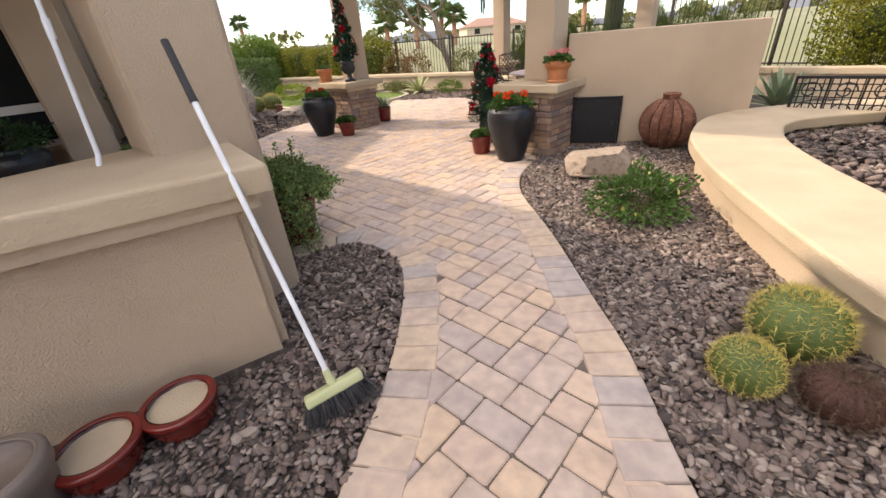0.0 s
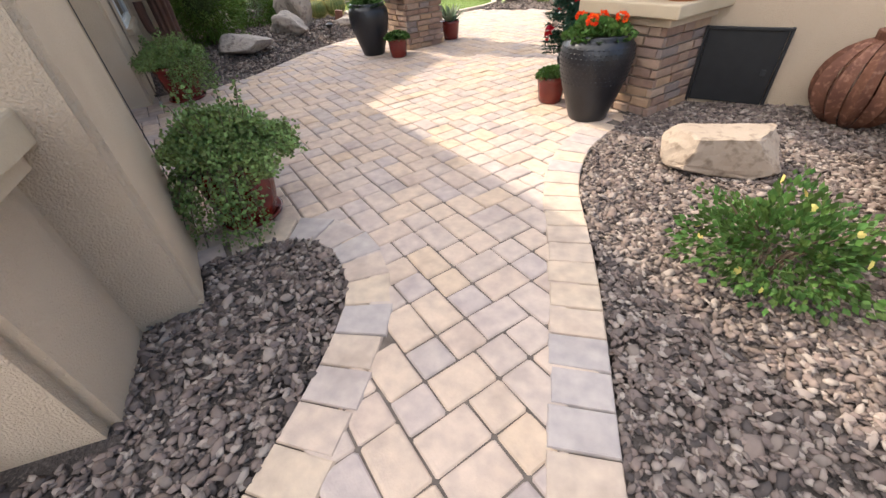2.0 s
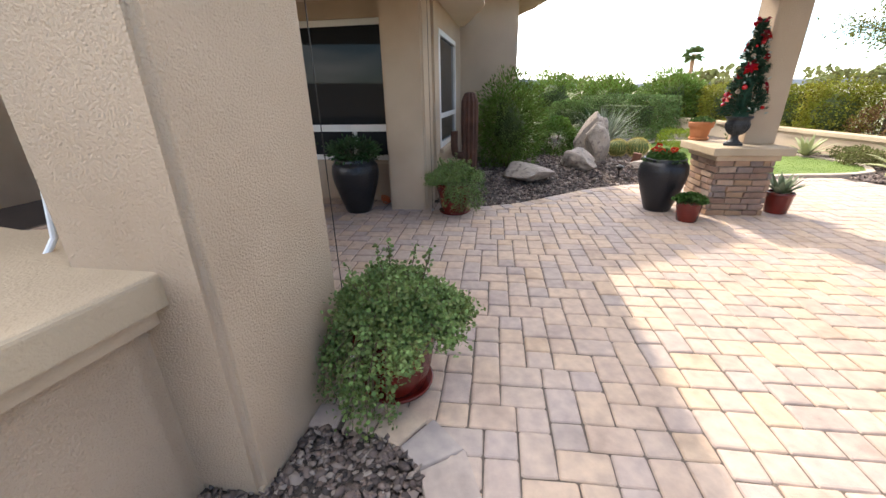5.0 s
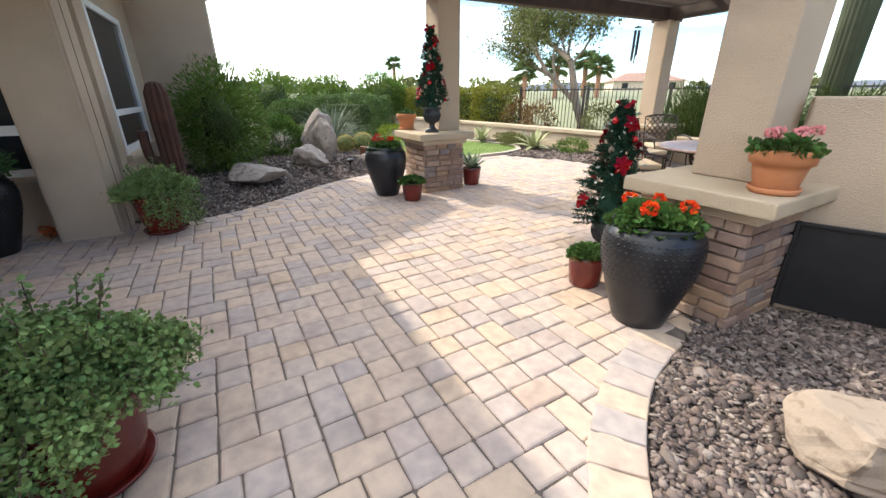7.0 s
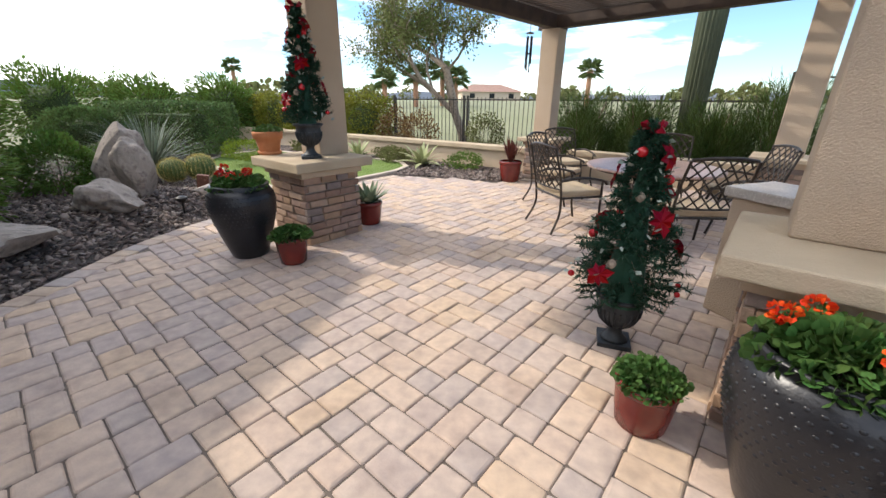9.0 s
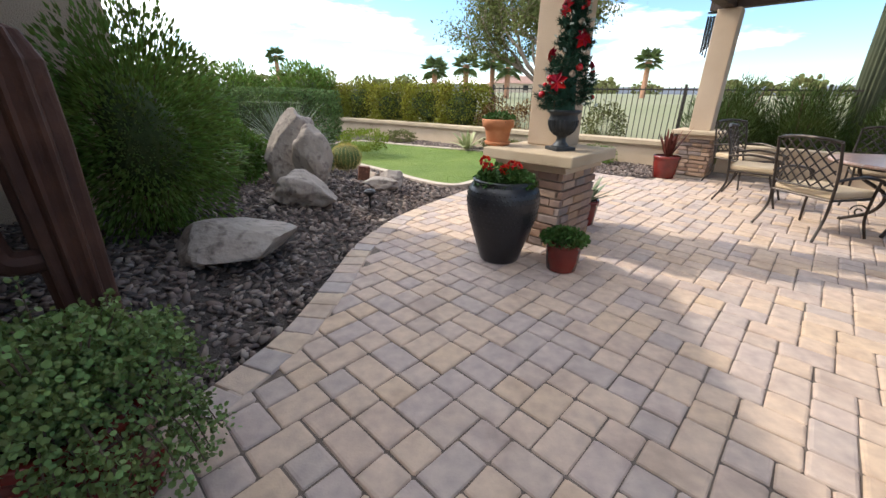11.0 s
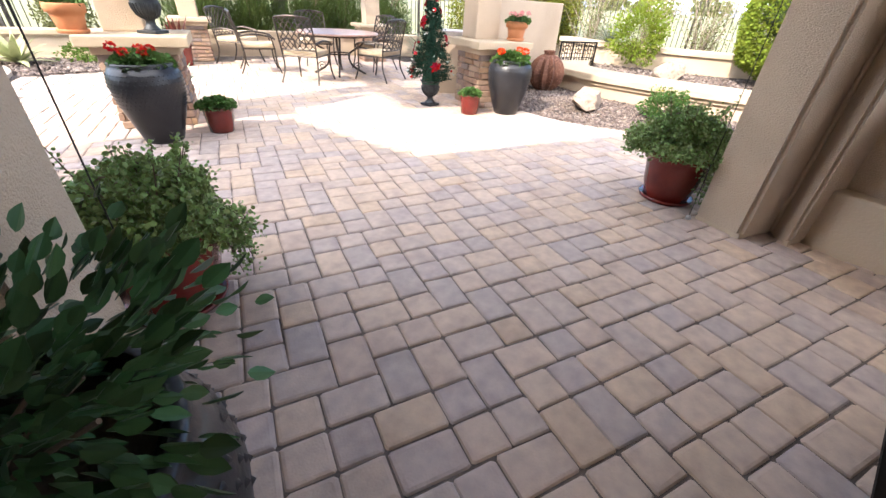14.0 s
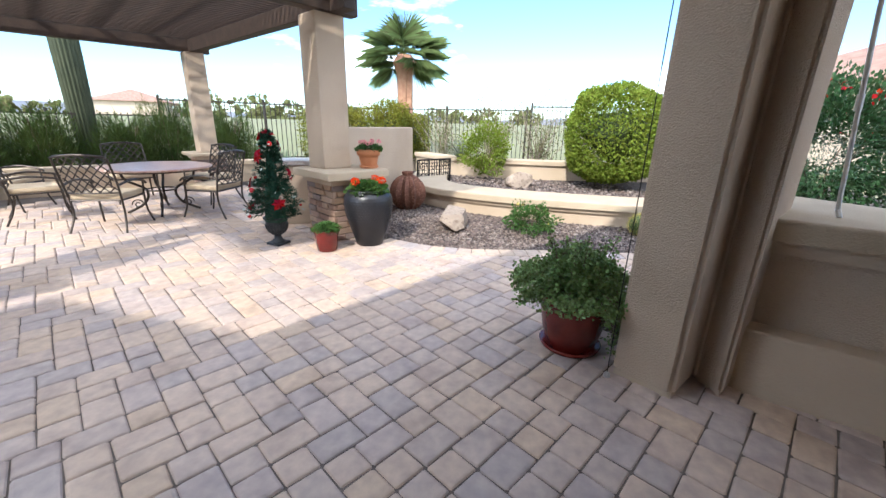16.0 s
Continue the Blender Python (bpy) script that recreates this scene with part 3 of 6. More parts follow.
# wall with the second window, then the return wall to the house's end
WB = (-5.0, 5.21)
part("side_wall_low", prism(B(), quad(WB, -0.25, 0.0, 0.0, 2.9), -0.05, 0.75), M_stucco, house)
part("side_wall_top", prism(B(), quad(WB, -0.25, 0.0, 0.0, 2.9), 2.45, 3.3), M_stucco, house)
part("side_wall_pier", prism(B(), quad(WB, -0.25, 0.0, 0.0, 0.35), 0.75, 2.45), M_stucco, house)
part("side_wall_pier", prism(B(), quad(WB, -0.25, 0.0, 2.1, 2.9), 0.75, 2.45), M_stucco, house)
win2 = thing("window_2", "tall white-framed sash window in the side wall", "window", (0, 0, 0), kind="structure")
for b0, b1, z0, z1 in ((0.35, 2.1, 0.75, 0.83), (0.35, 2.1, 2.37, 2.45), (0.35, 0.43, 0.83, 2.37), (2.02, 2.1, 0.83, 2.37), (0.35, 2.1, 1.20, 1.27)):
    part("window_frame", prism(B(), quad(WB, -0.05, 0.012, b0, b1), z0, z1, 0.006, 1), M_white, win2)
part("pane", prism(B(), quad(WB, -0.03, -0.022, 0.43, 2.02), 0.83, 2.37), M_glass, win2)
part("window_sill", prism(B(), quad(WB, -0.02, 0.07, 0.28, 2.17), 0.68, 0.75, 0.01), M_cap2, win2)
part("return_wall", prism(B(), quad(WB, 0.0, 1.15, 2.9, 3.15), -0.05, 3.3), M_stucco, house)
part("main_roof", prism(B(), [(-5.98, 6.3), (-5.95, 8.3), (-7.9, 8.9), (-12.4, 9.7), (-12.4, 4.1), (-7.6, 4.1)], 3.3, 3.6, 0.02), M_cap2, house)
part("back_wall", prism(B(), quad(WB, 0.9, 1.15, 3.15, 6.0), -0.05, 3.3), M_stucco, house)
part("porch_end_wall", prism(B(), quad(HO, -4.7, -4.5, -5.5, 0.22), -0.05, 2.9), M_stucco, house)
# porch roof: its front edge hangs over the paving
ROOF = [(-5.36, 6.2), (-2.67, 4.54), (-1.95, 3.85), (-0.9, 3.05), (-0.72, 2.5), (-1.4, 1.0), (-4.6, -1.7), (-9.0, 0.7), (-6.8, 4.3), (-7.8, 6.0), (-7.2, 6.8)]
ceiling = tagged(part("ceiling", prism(B(), ROOF, 2.78, 2.95), M_roof_ext), "tan stucco porch ceiling with a fascia", "ceiling", kind="structure")


# ---------- pedestals of ledge brick, pergola ----------
PED_RZ = 59.5
me_bricks = {}


def brick_mesh(l, d, h, k):
    key = (round(l, 3), round(d, 3), round(h, 3), k)
    if key not in me_bricks:
        bm = B()
        box(bm, (0, 0, 0), (l, d, h), bevel=0.006, seg=1)
        rnd = random.Random(hash(key) % 1000 + k)
        for v in bm.verts:
            v.co += Vector((rnd.uniform(-1, 1), rnd.uniform(-1, 1), rnd.uniform(-1, 1))) * 0.0035
        me = bpy.data.meshes.new("brick")
        bm.to_mesh(me)
        bm.free()
        me.materials.append(M_brick)
        me_bricks[key] = me
    return me_bricks[key]


def pedestal(at, size=0.60, h=0.80, label="", seed=1, top=0.93):
    ped = thing("brick_pedestal", label, "pedestal", (*at, 0), PED_RZ, "pergola pedestals", "structure")
    rnd = random.Random(seed)
    core = size / 2 - 0.028
    part("core", box(B(), (0, 0, h / 2 - 0.02), (2 * core, 2 * core, h + 0.04)), M_mortar, ped)
    courses = 9
    ch = h / courses
    for side in range(4):
        m = Matrix.Rotation(side * math.pi / 2, 4, "Z")
        for c in range(courses):
            x = -size / 2 + (0.05 if c % 2 else 0.0)
            end = size / 2 - (0.0 if c % 2 else 0.05)
            while x < end - 0.02:
                l = rnd.choice((0.19, 0.24, 0.15, 0.21))
                if end - x - l < 0.08:
                    l = end - x
                ob = new("brick", brick_mesh(round(l - 0.012, 2), 0.05, round(ch - 0.013, 3), rnd.randrange(2)))
                ob.parent = ped
                ob.matrix_basis = m @ Matrix.Translation((x + l / 2, -(size / 2 - 0.025) - rnd.uniform(-0.006, 0.01), (c + 0.5) * ch))
                x += l
    part("ledge", box(B(), (0, 0, h + 0.03), (size + 0.06, size + 0.06, 0.07), bevel=0.012), M_cap2, ped)
    part("cap", box(B(), (0, 0, (h + 0.065 + top) / 2), (size + 0.24, size + 0.24, top - h - 0.065), bevel=0.018, seg=3), M_cap, ped)
    return ped


def stucco_post(at, w, z0, z1):
    p = thing("pergola_post", "square tan stucco post under the pergola beams", "post", (*at, z0), PED_RZ, "pergola posts", "structure")
    part("shaft", box(B(), (0, 0, (z1 - z0) / 2), (w, w, z1 - z0), bevel=0.02, seg=3), M_stucco, p)
    return p


P_L, P_R, P_BL, P_BR = (-2.70, 8.50), (0.95, 6.25), (0.10, 12.75), (3.20, 10.60)
pedestal(P_L, 0.69, 0.72, "ledge-brick pedestal with a sand cap, carrying pots and a post", 3, 0.885)
pedestal(P_R, 0.68, 0.72, "ledge-brick pedestal with a sand cap beside the grill wall", 5, 0.885)
pedestal(P_BL, 0.55, 0.66, "ledge-brick pedestal with a sand cap at the garden wall", 7, 0.80)
pedestal(P_BR, 0.55, 0.66, "ledge-brick pedestal with a sand cap behind the table", 9, 0.79)
BEAM_Z = 2.70
stucco_post((P_L[0] + 0.03, P_L[1] + 0.27), 0.38, 0.885, BEAM_Z)
stucco_post((P_R[0] + 0.05, P_R[1] + 0.19), 0.40, 0.885, BEAM_Z)
stucco_post(P_BL, 0.34, 0.79, BEAM_Z)
stucco_post(P_BR, 0.34, 0.79, BEAM_Z)

pergola = thing("pergola", "dark brown timber pergola with open slats on stucco posts", "pergola", (0, 0, 0), kind="structure")


def beam(name, a, b, w, z0, z1, ext=0.0, parent=pergola):
    a, b = Vector(a), Vector(b)
    d = (b - a).normalized()
    a, b = a - d * ext, b + d * ext
    m = (a + b) / 2
    ob = part(name, box(B(), (0, 0, 0), ((b - a).length, w, z1 - z0), bevel=0.006, seg=1), M_wood, parent)
    ob.matrix_basis = Matrix.Translation((m.x, m.y, (z0 + z1) / 2)) @ Matrix.Rotation(math.atan2(d.y, d.x), 4, "Z")
    return ob


def lerp2(a, b, t):
    return (a[0] + (b[0] - a[0]) * t, a[1] + (b[1] - a[1]) * t)


beam("beam", P_L, P_BL, 0.16, BEAM_Z, BEAM_Z + 0.22, 0.35)
beam("beam", P_R, P_BR, 0.16, BEAM_Z, BEAM_Z + 0.22, 0.35)
beam("beam", P_L, P_R, 0.16, BEAM_Z + 0.003, BEAM_Z + 0.217, 0.3)
beam("beam", P_BL, P_BR, 0.16, BEAM_Z + 0.003, BEAM_Z + 0.217, 0.3)
# rafters run from front to back, over the beams, and out past the front one
NR = 6
for i in range(NR):
    t = i / (NR - 1)
    a, b = lerp2(P_L, P_R, t), lerp2(P_BL, P_BR, t)
    d = (Vector(b) - Vector(a)).normalized()
    a = tuple(Vector(a) - d * 1.5)
    b = tuple(Vector(b) + d * 0.45)
    beam("rafter", a, b, 0.045, BEAM_Z + 0.304, BEAM_Z + 0.42)
# slats lie across the rafters
NS = 60
for i in range(NS):
    t = -0.285 + 1.385 * i / (NS - 1)
    a, b = lerp2(P_L, P_BL, t), lerp2(P_R, P_BR, t)
    beam("slat", a, b, 0.038, BEAM_Z + 0.24, BEAM_Z + 0.285, 0.42)
# close boards over the front overhang
for k in range(11):
    t = -0.285 + 0.0213 * k
    beam("front_board", lerp2(P_L, P_BL, t), lerp2(P_R, P_BR, t), 0.092, BEAM_Z + 0.424, BEAM_Z + 0.45, 0.42)

# ---------- grill island ----------
island = thing("grill_island", "tan stucco grill island with a stone counter and black panel", "outdoor kitchen", (2.26, 6.32, 0), -4, kind="structure")
GW = [(-0.98, -0.02), (1.16, -0.18), (1.18, 0.06), (-0.96, 0.22)]
part("back_wall", prism(B(), GW, -0.03, 1.40, 0.015), M_stucco, island)
part("counter_base", prism(B(), [(-1.0, 0.24), (1.1, 0.08), (1.2, 0.75), (-0.92, 0.95)], -0.03, 0.82), M_stucco, island)
part("countertop", prism(B(), [(-1.06, 0.225), (1.13, 0.065), (1.24, 0.80), (-0.98, 1.02)], 0.82, 0.88, 0.012), M_stone_top, island)
part("access_panel", box(B(), (-0.57, -0.075, 0.335), (0.56, 0.03, 0.60), -0.07, 0.006), M_panel, island, "black metal access panel")
fr = B()
for c, s in (((-0.57, -0.10, 0.63), (0.60, 0.025, 0.025)), ((-0.865, -0.08, 0.335), (0.025, 0.035, 0.62)), ((-0.275, -0.11, 0.335), (0.025, 0.025, 0.62))):
    box(fr, c, s, -0.07, 0.004, 1)
part("panel_frame", fr, M_panel, island)
part("panel_latch", box(B(), (-0.36, -0.115, 0.30), (0.04, 0.012, 0.05), -0.07, 0.004, 1), M_grip, island)
grill = thing("gas_grill", "stainless steel gas grill with a rounded hood", "grill", (2.25, 6.93, 0.881), -9, kind="")
bm = B()
prof = [(-0.26, 0.02), (-0.26, 0.14), (-0.20, 0.30), (-0.05, 0.38), (0.12, 0.37), (0.26, 0.26), (0.28, 0.02)]
va = [bm.verts.new((-0.4, y, z)) for y, z in prof]
vb = [bm.verts.new((0.4, y, z)) for y, z in prof]
for i in range(len(prof) - 1):
    bm.faces.new((va[i], va[i + 1], vb[i + 1], vb[i]))
bm.faces.new(va[::-1])
bm.faces.new(vb)
bmesh.ops.recalc_face_normals(bm, faces=bm.faces[:])
part("hood", bm, M_steel, grill)
part("firebox", box(B(), (0, 0, 0.01), (0.84, 0.58, 0.04), bevel=0.006), M_steel, grill)
part("hood_handle", tube(B(), [(-0.3, 0.30, 0.16), (-0.3, 0.34, 0.17), (0.3, 0.34, 0.17), (0.3, 0.30, 0.16)], 0.012), M_steel, grill)
block = thing("counter_block", "pale stone block on the counter end", "stone block", (1.28, 7.25, 0.0), 30, kind="")
part("body", box(B(), (0, 0, 0.43), (0.42, 0.5, 0.86), bevel=0.015), M_stucco, block)
part("top_slab", box(B(), (0, 0, 0.90), (0.50, 0.58, 0.07), bevel=0.012), M_stone_top, block)

# ---------- curved seat wall of the raised planter ----------
CAP_OUT = [(2.38, 0.37), (2.31, 1.36), (2.16, 2.12), (2.14, 2.73), (2.15, 3.33), (2.19, 3.93), (2.3, 4.62), (2.5, 5.19), (2.82, 5.72), (3.33, 6.11), (4.08, 6.33), (5.21, 6.51)]
oc = [Vector((*p, 0)) for p in CAP_OUT]
oc = curve(oc, 5)


def side_line(c, d):
    """The line beside the curve c, at distance d to its right."""
    out = []
    for i, p in enumerate(c):
        t = (c[min(i + 1, len(c) - 1)] - c[max(i - 1, 0)]).normalized()
        out.append(Vector((p.x + t.y * d, p.y - t.x * d, 0)))
    return out


def ribbon(bm, outer, inner, z0, z1, bevel=0.0):
    n = len(outer)
    r = [[bm.verts.new((p.x, p.y, z)) for p in line] for line, z in ((outer, z0), (outer, z1), (inner, z1), (inner, z0))]
    for a, b in zip(r, r[1:] + r[:1]):
        for i in range(n - 1):
            bm.faces.new((a[i], a[i + 1], b[i + 1], b[i]))
    bm.faces.new([q[0] for q in r])
    bm.faces.new([q[-1] for q in r][::-1])
    bmesh.ops.recalc_face_normals(bm, faces=bm.faces[:])
    if bevel:
        es = [e for e in bm.edges if abs(e.verts[0].co.z - z1) < 1e-5 and abs(e.verts[1].co.z - z1) < 1e-5 and e.calc_face_angle(0) > 0.8]
        bmesh.ops.bevel(bm, geom=es, offset=bevel, segments=3, affect="EDGES", profile=0.5)
    return bm


seat_wall = thing("wall_seat", "curved stucco seat wall with a broad sand-coloured cap", "seat wall", (0, 0, 0), kind="structure")
part("wall_body", ribbon(B(), side_line(oc, 0.10), side_line(oc, 0.66), -0.05, 0.27), M_cap2, seat_wall)
part("ledge", ribbon(B(), side_line(oc, 0.055), side_line(oc, 0.70), 0.262, 0.325, 0.008), M_cap, seat_wall)
part("cap", ribbon(B(), oc, side_line(oc, 0.76), 0.325, 0.43, 0.022), M_cap, seat_wall)
# second wall of the planter, farther out
oc2 = curve([Vector((*p, 0)) for p in ((5.84, 0.45), (5.66, 2.3), (5.5, 3.75), (5.5, 4.97), (5.82, 6.02), (6.61, 7.08))], 5)
seat_wall2 = thing("wall_planter", "outer stucco wall of the raised planter", "planter wall", (0, 0, 0), kind="structure")
part("wall_body", ribbon(B(), side_line(oc2, 0.06), side_line(oc2, 0.34), -0.05, 0.62), M_cap2, seat_wall2)
part("cap", ribbon(B(), oc2, side_line(oc2, 0.42), 0.62, 0.72, 0.02), M_cap, seat_wall2)
planter = side_line(oc, 0.70)
bm = B()
vs = [bm.verts.new((p.x, p.y, 0.24)) for p in planter] + [bm.verts.new(c) for c in ((9.0, 7.2, 0.45), (9.3, 0.0, 0.45))]
bmesh.ops.triangulate(bm, faces=[bm.faces.new(vs)])
tagged(part("planter_bed", bm, M_bed), "gravel soil in the raised planter", "soil", kind="structure")

# ---------- garden wall, lawn, fence ----------
GWALL = [(0.25, 13.07), (-0.83, 13.57), (-2.29, 14.29), (-4.26, 15.24), (-6.66, 16.39), (-9.87, 17.61), (-14.16, 18.88)]
gw = curve([Vector((*p, 0)) for p in GWALL], 4)
garden_wall = thing("wall_garden", "low tan garden wall with a sand cap", "garden wall", (0, 0, 0), kind="structure")
part("wall_body", ribbon(B(), side_line(gw, 0.0), side_line(gw, 0.22), -0.06, 0.40), M_cap2, garden_wall)
part("ledge", ribbon(B(), side_line(gw, -0.03), side_line(gw, 0.25), 0.39, 0.43, 0.006), M_cap, garden_wall)
part("cap", ribbon(B(), side_line(gw, -0.07), side_line(gw, 0.29), 0.43, 0.52, 0.015), M_cap, garden_wall)
gw2 = curve([Vector((*p, 0)) for p in ((8.28, 7.56), (5.94, 9.12), (3.85, 11.24), (0.64, 13.15))], 4)
garden_wall2 = thing("wall_garden_east", "low tan garden wall behind the table", "garden wall", (0, 0, 0), kind="structure")
part("wall_body", ribbon(B(), side_line(gw2, 0.0), side_line(gw2, 0.22), -0.06, 0.42), M_cap2, garden_wall2)
part("cap", ribbon(B(), side_line(gw2, -0.05), side_line(gw2, 0.27), 0.42, 0.52, 0.015), M_cap, garden_wall2)

LAWN = [(-2.91, 13.3), (-3.01, 12.62), (-3.43, 11.7), (-3.73, 10.76), (-4.01, 10.35), (-4.54, 10.51), (-5.45, 11.17), (-6.59, 11.93), (-7.76, 12.88), (-8.22, 14.25), (-7.7, 15.26), (-6.28, 14.87), (-4.99, 14.54), (-3.9, 14.34), (-3.27, 13.96)]
lc = [Vector((*p, 0)) for p in LAWN]
lc = curve(lc + lc[:1], 4)
bm = B()
vs = [bm.verts.new((p.x, p.y, 0.03)) for p in lc[:-1]]
bmesh.ops.triangulate(bm, faces=[bm.faces.new(vs)])
lawn = tagged(part("lawn", bm, M_lawn), "small patch of clipped green lawn", "lawn", kind="structure")
lawn_curb = tagged(part("lawn_curb", ribbon(B(), side_line(lc, -0.06), side_line(lc, 0.06), -0.03, 0.05, 0.012), M_lawncurb), "pale concrete edging round the lawn", "curb", kind="structure")

picket_me = {}


def fence(name, pts, z0, z1, label, gap=0.115, ground_z=None):
    f = thing(name, label, "fence", (0, 0, 0), kind="structure")
    for a, b in zip(pts, pts[1:]):
        a, b = Vector(a), Vector(b)
        L = (b - a).length
        d = (b - a) / L
        rz = math.atan2(d.y, d.x)
        for z in (z1 - 0.06, z0 + 0.14):
            part("rail", box(B(), ((a.x + b.x) / 2, (a.y + b.y) / 2, z), (L, 0.028, 0.032), rz), M_fence, f)
        key = round(z1 - z0, 3)
        if key not in picket_me:
            me = bpy.data.meshes.new("picket")
            bm = box(B(), (0, 0, (z1 - z0) / 2), (0.016, 0.016, z1 - z0))
            bm.to_mesh(me)
            bm.free()
            me.materials.append(M_fence)
            picket_me[key] = me
        n = int(L / gap)
        for i in range(n):
            ob = new("picket", picket_me[key])
            ob.parent = f
            ob.location = (*(a + d * (i + 0.5) * gap), z0)
        for s in range(int(L / 2.4) + 1):
            p = a + d * min(s * 2.4, L)
            part("post", box(B(), (p.x, p.y, (z0 + z1) / 2 - 0.1), (0.055, 0.055, z1 - z0 + 0.3), rz), M_fence, f)
    return f


fence("fence_north", [(-15.39, 21.07), (-1.81, 15.95), (4.39, 13.01)], 0.1, 1.56, "dark iron picket fence behind the garden wall", 0.125)
fence("fence_east", [(4.39, 13.01), (8.42, 9.01), (8.21, 4.08)], 0.3, 1.95, "dark iron picket fence round the planter", 0.125)
fence("fence_south", [(8.21, 4.08), (7.31, -1.61)], 0.3, 2.05, "dark iron picket fence at the side of the yard", 0.125)

# unseen wall, added behind the porch to close the place and darken window reflections
closing = thing("wall_unseen_south", "plain tan wall added out of view to darken the window reflections", "wall", (-4.5, -5.2, 0), kind="structure")
part("wall_body", box(B(), (0, 0, 0.98), (14, 0.25, 2.05)), M_stucco, closing)


# ---------- pots ----------
def pot_shape(bm, prof, wall=0.018, seg=40, **kw):
    """An open pot: the outer profile, then down inside."""
    inner = [(max(r - wall, 0.01), z) for r, z in prof[::-1]]
    inner = [p for p in inner if p[1] > prof[-1][1] * 0.8]
    return lathe(bm, prof + inner, seg, **kw)


BIG = [(0.155, 0.0), (0.165, 0.01), (0.20, 0.12), (0.245, 0.26), (0.285, 0.42), (0.298, 0.52), (0.29, 0.60), (0.262, 0.655), (0.25, 0.665), (0.255, 0.69), (0.25, 0.70), (0.238, 0.70)]


def big_pot(at, label, k=1.0, rz=0):
    p = thing("planter_pot", label, "plant pot", at, rz, "dark hammered pots")
    pot = part("pot", pot_shape(B(), [(r * k, z * k) for r, z in BIG], 0.02, 48), M_potblack, p, smooth=True)
    # hammered dimples: shallow bosses in rows
    V, F = [], []
    oct_ = [(math.cos(q * math.pi / 3), math.sin(q * math.pi / 3)) for q in range(6)]
    for row in range(9):
        z = (0.34 + 0.034 * row) * k
        r = float(np.interp(z / k, [q[1] for q in BIG[:8]], [q[0] for q in BIG[:8]])) * k
        n = 44
        for i in range(n):
            a = 2 * math.pi * (i + 0.5 * (row % 2)) / n
            c = Vector((r * math.cos(a), r * math.sin(a), z))
            t1, o = Vector((-math.sin(a), math.cos(a), 0)), Vector((math.cos(a), math.sin(a), 0.1))
            b0 = len(V)
            V += [c + t1 * x * 0.012 * k + Vector((0, 0, y * 0.010 * k)) - o * 0.002 for x, y in oct_] + [c + o * 0.008]
            F += [(b0 + j, b0 + (j + 1) % 6, b0 + 6) for j in range(6)]
    soup("hammered_relief", V, F, M_potblack, pot, smooth=True)
    part("soil", lathe(B(), [(0.23 * k, 0.62 * k), (0.23 * k, 0.635 * k)], 24), M_soil, p)
    return p


RED = [(0.105, 0.0), (0.115, 0.008), (0.128, 0.10), (0.138, 0.20), (0.14, 0.215), (0.146, 0.22), (0.147, 0.25), (0.14, 0.258), (0.13, 0.258)]


def red_pot(at, label, k=1.0, prof=RED, name="flower_pot", mat=M_glaze_red, saucer=False, group="red glazed pots"):
    p = thing(name, label, "flower pot", at, 0, group)
    part("pot", pot_shape(B(), [(r * k, z * k) for r, z in prof], 0.014, 40), mat, p, smooth=True)
    top = prof[-1][1] * k
    part("soil", lathe(B(), [((prof[-1][0] - 0.012) * k, top * 0.88), ((prof[-1][0] - 0.012) * k, top * 0.91)], 20), M_soil, p)
    if saucer:
        r0 = prof[0][0] * k
        part("saucer", lathe(B(), [(r0 * 1.2, 0.0), (r0 * 1.3, 0.012), (r0 * 1.36, 0.035), (r0 * 1.30, 0.037), (r0 * 1.1, 0.02)], 36), mat, p, smooth=True)
    return p


TERRA = [(0.095, 0.0), (0.10, 0.005), (0.125, 0.13), (0.135, 0.165), (0.152, 0.168), (0.160, 0.235), (0.155, 0.245), (0.142, 0.245)]
BOWL = [(0.155, 0.0), (0.165, 0.012), (0.20, 0.14), (0.225, 0.30), (0.232, 0.34), (0.243, 0.35), (0.245, 0.39), (0.235, 0.40), (0.222, 0.40)]


def geranium(at, r, label, petals, n_leaf=520, n_heads=7, seed=1, spread=1.0):
    g = thing("geranium", label, "flowering plant", at, 0)
    p, d = blob_points(n_leaf, (r * spread, r * spread, r * 0.62), seed, 0.5, 0.2)
    p[:, 2] = np.abs(p[:, 2]) * 0.9 + 0.01
    d[:, 2] = np.abs(d[:, 2]) * 0.6 + 0.2
    leaves("leaves", p, d, r * 0.145, M_geranium, g, (ROUND, ROUND_F), 1.2, seed, jitter=1.2)
    rnd = random.Random(seed)
    for i in range(n_heads):
        a = 6.28 * i / n_heads + rnd.uniform(-0.4, 0.4)
        rr = r * spread * rnd.uniform(0.35, 0.85)
        c = np.array((rr * math.cos(a), rr * math.sin(a), r * rnd.uniform(0.55, 0.85)))
        part("stem", tube(B(), [(c[0] * 0.6, c[1] * 0.6, 0.02), tuple(c)], 0.003, 5), M_geranium, g)
        q, dd = blob_points(70, (r * 0.15, r * 0.15, r * 0.11), seed + i, 0.6, 0.1)
        leaves("flower_head", q + c, dd, r * 0.08, petals, g, (ROUND, ROUND_F), 1.2, seed + i, jitter=0.4)
    return g


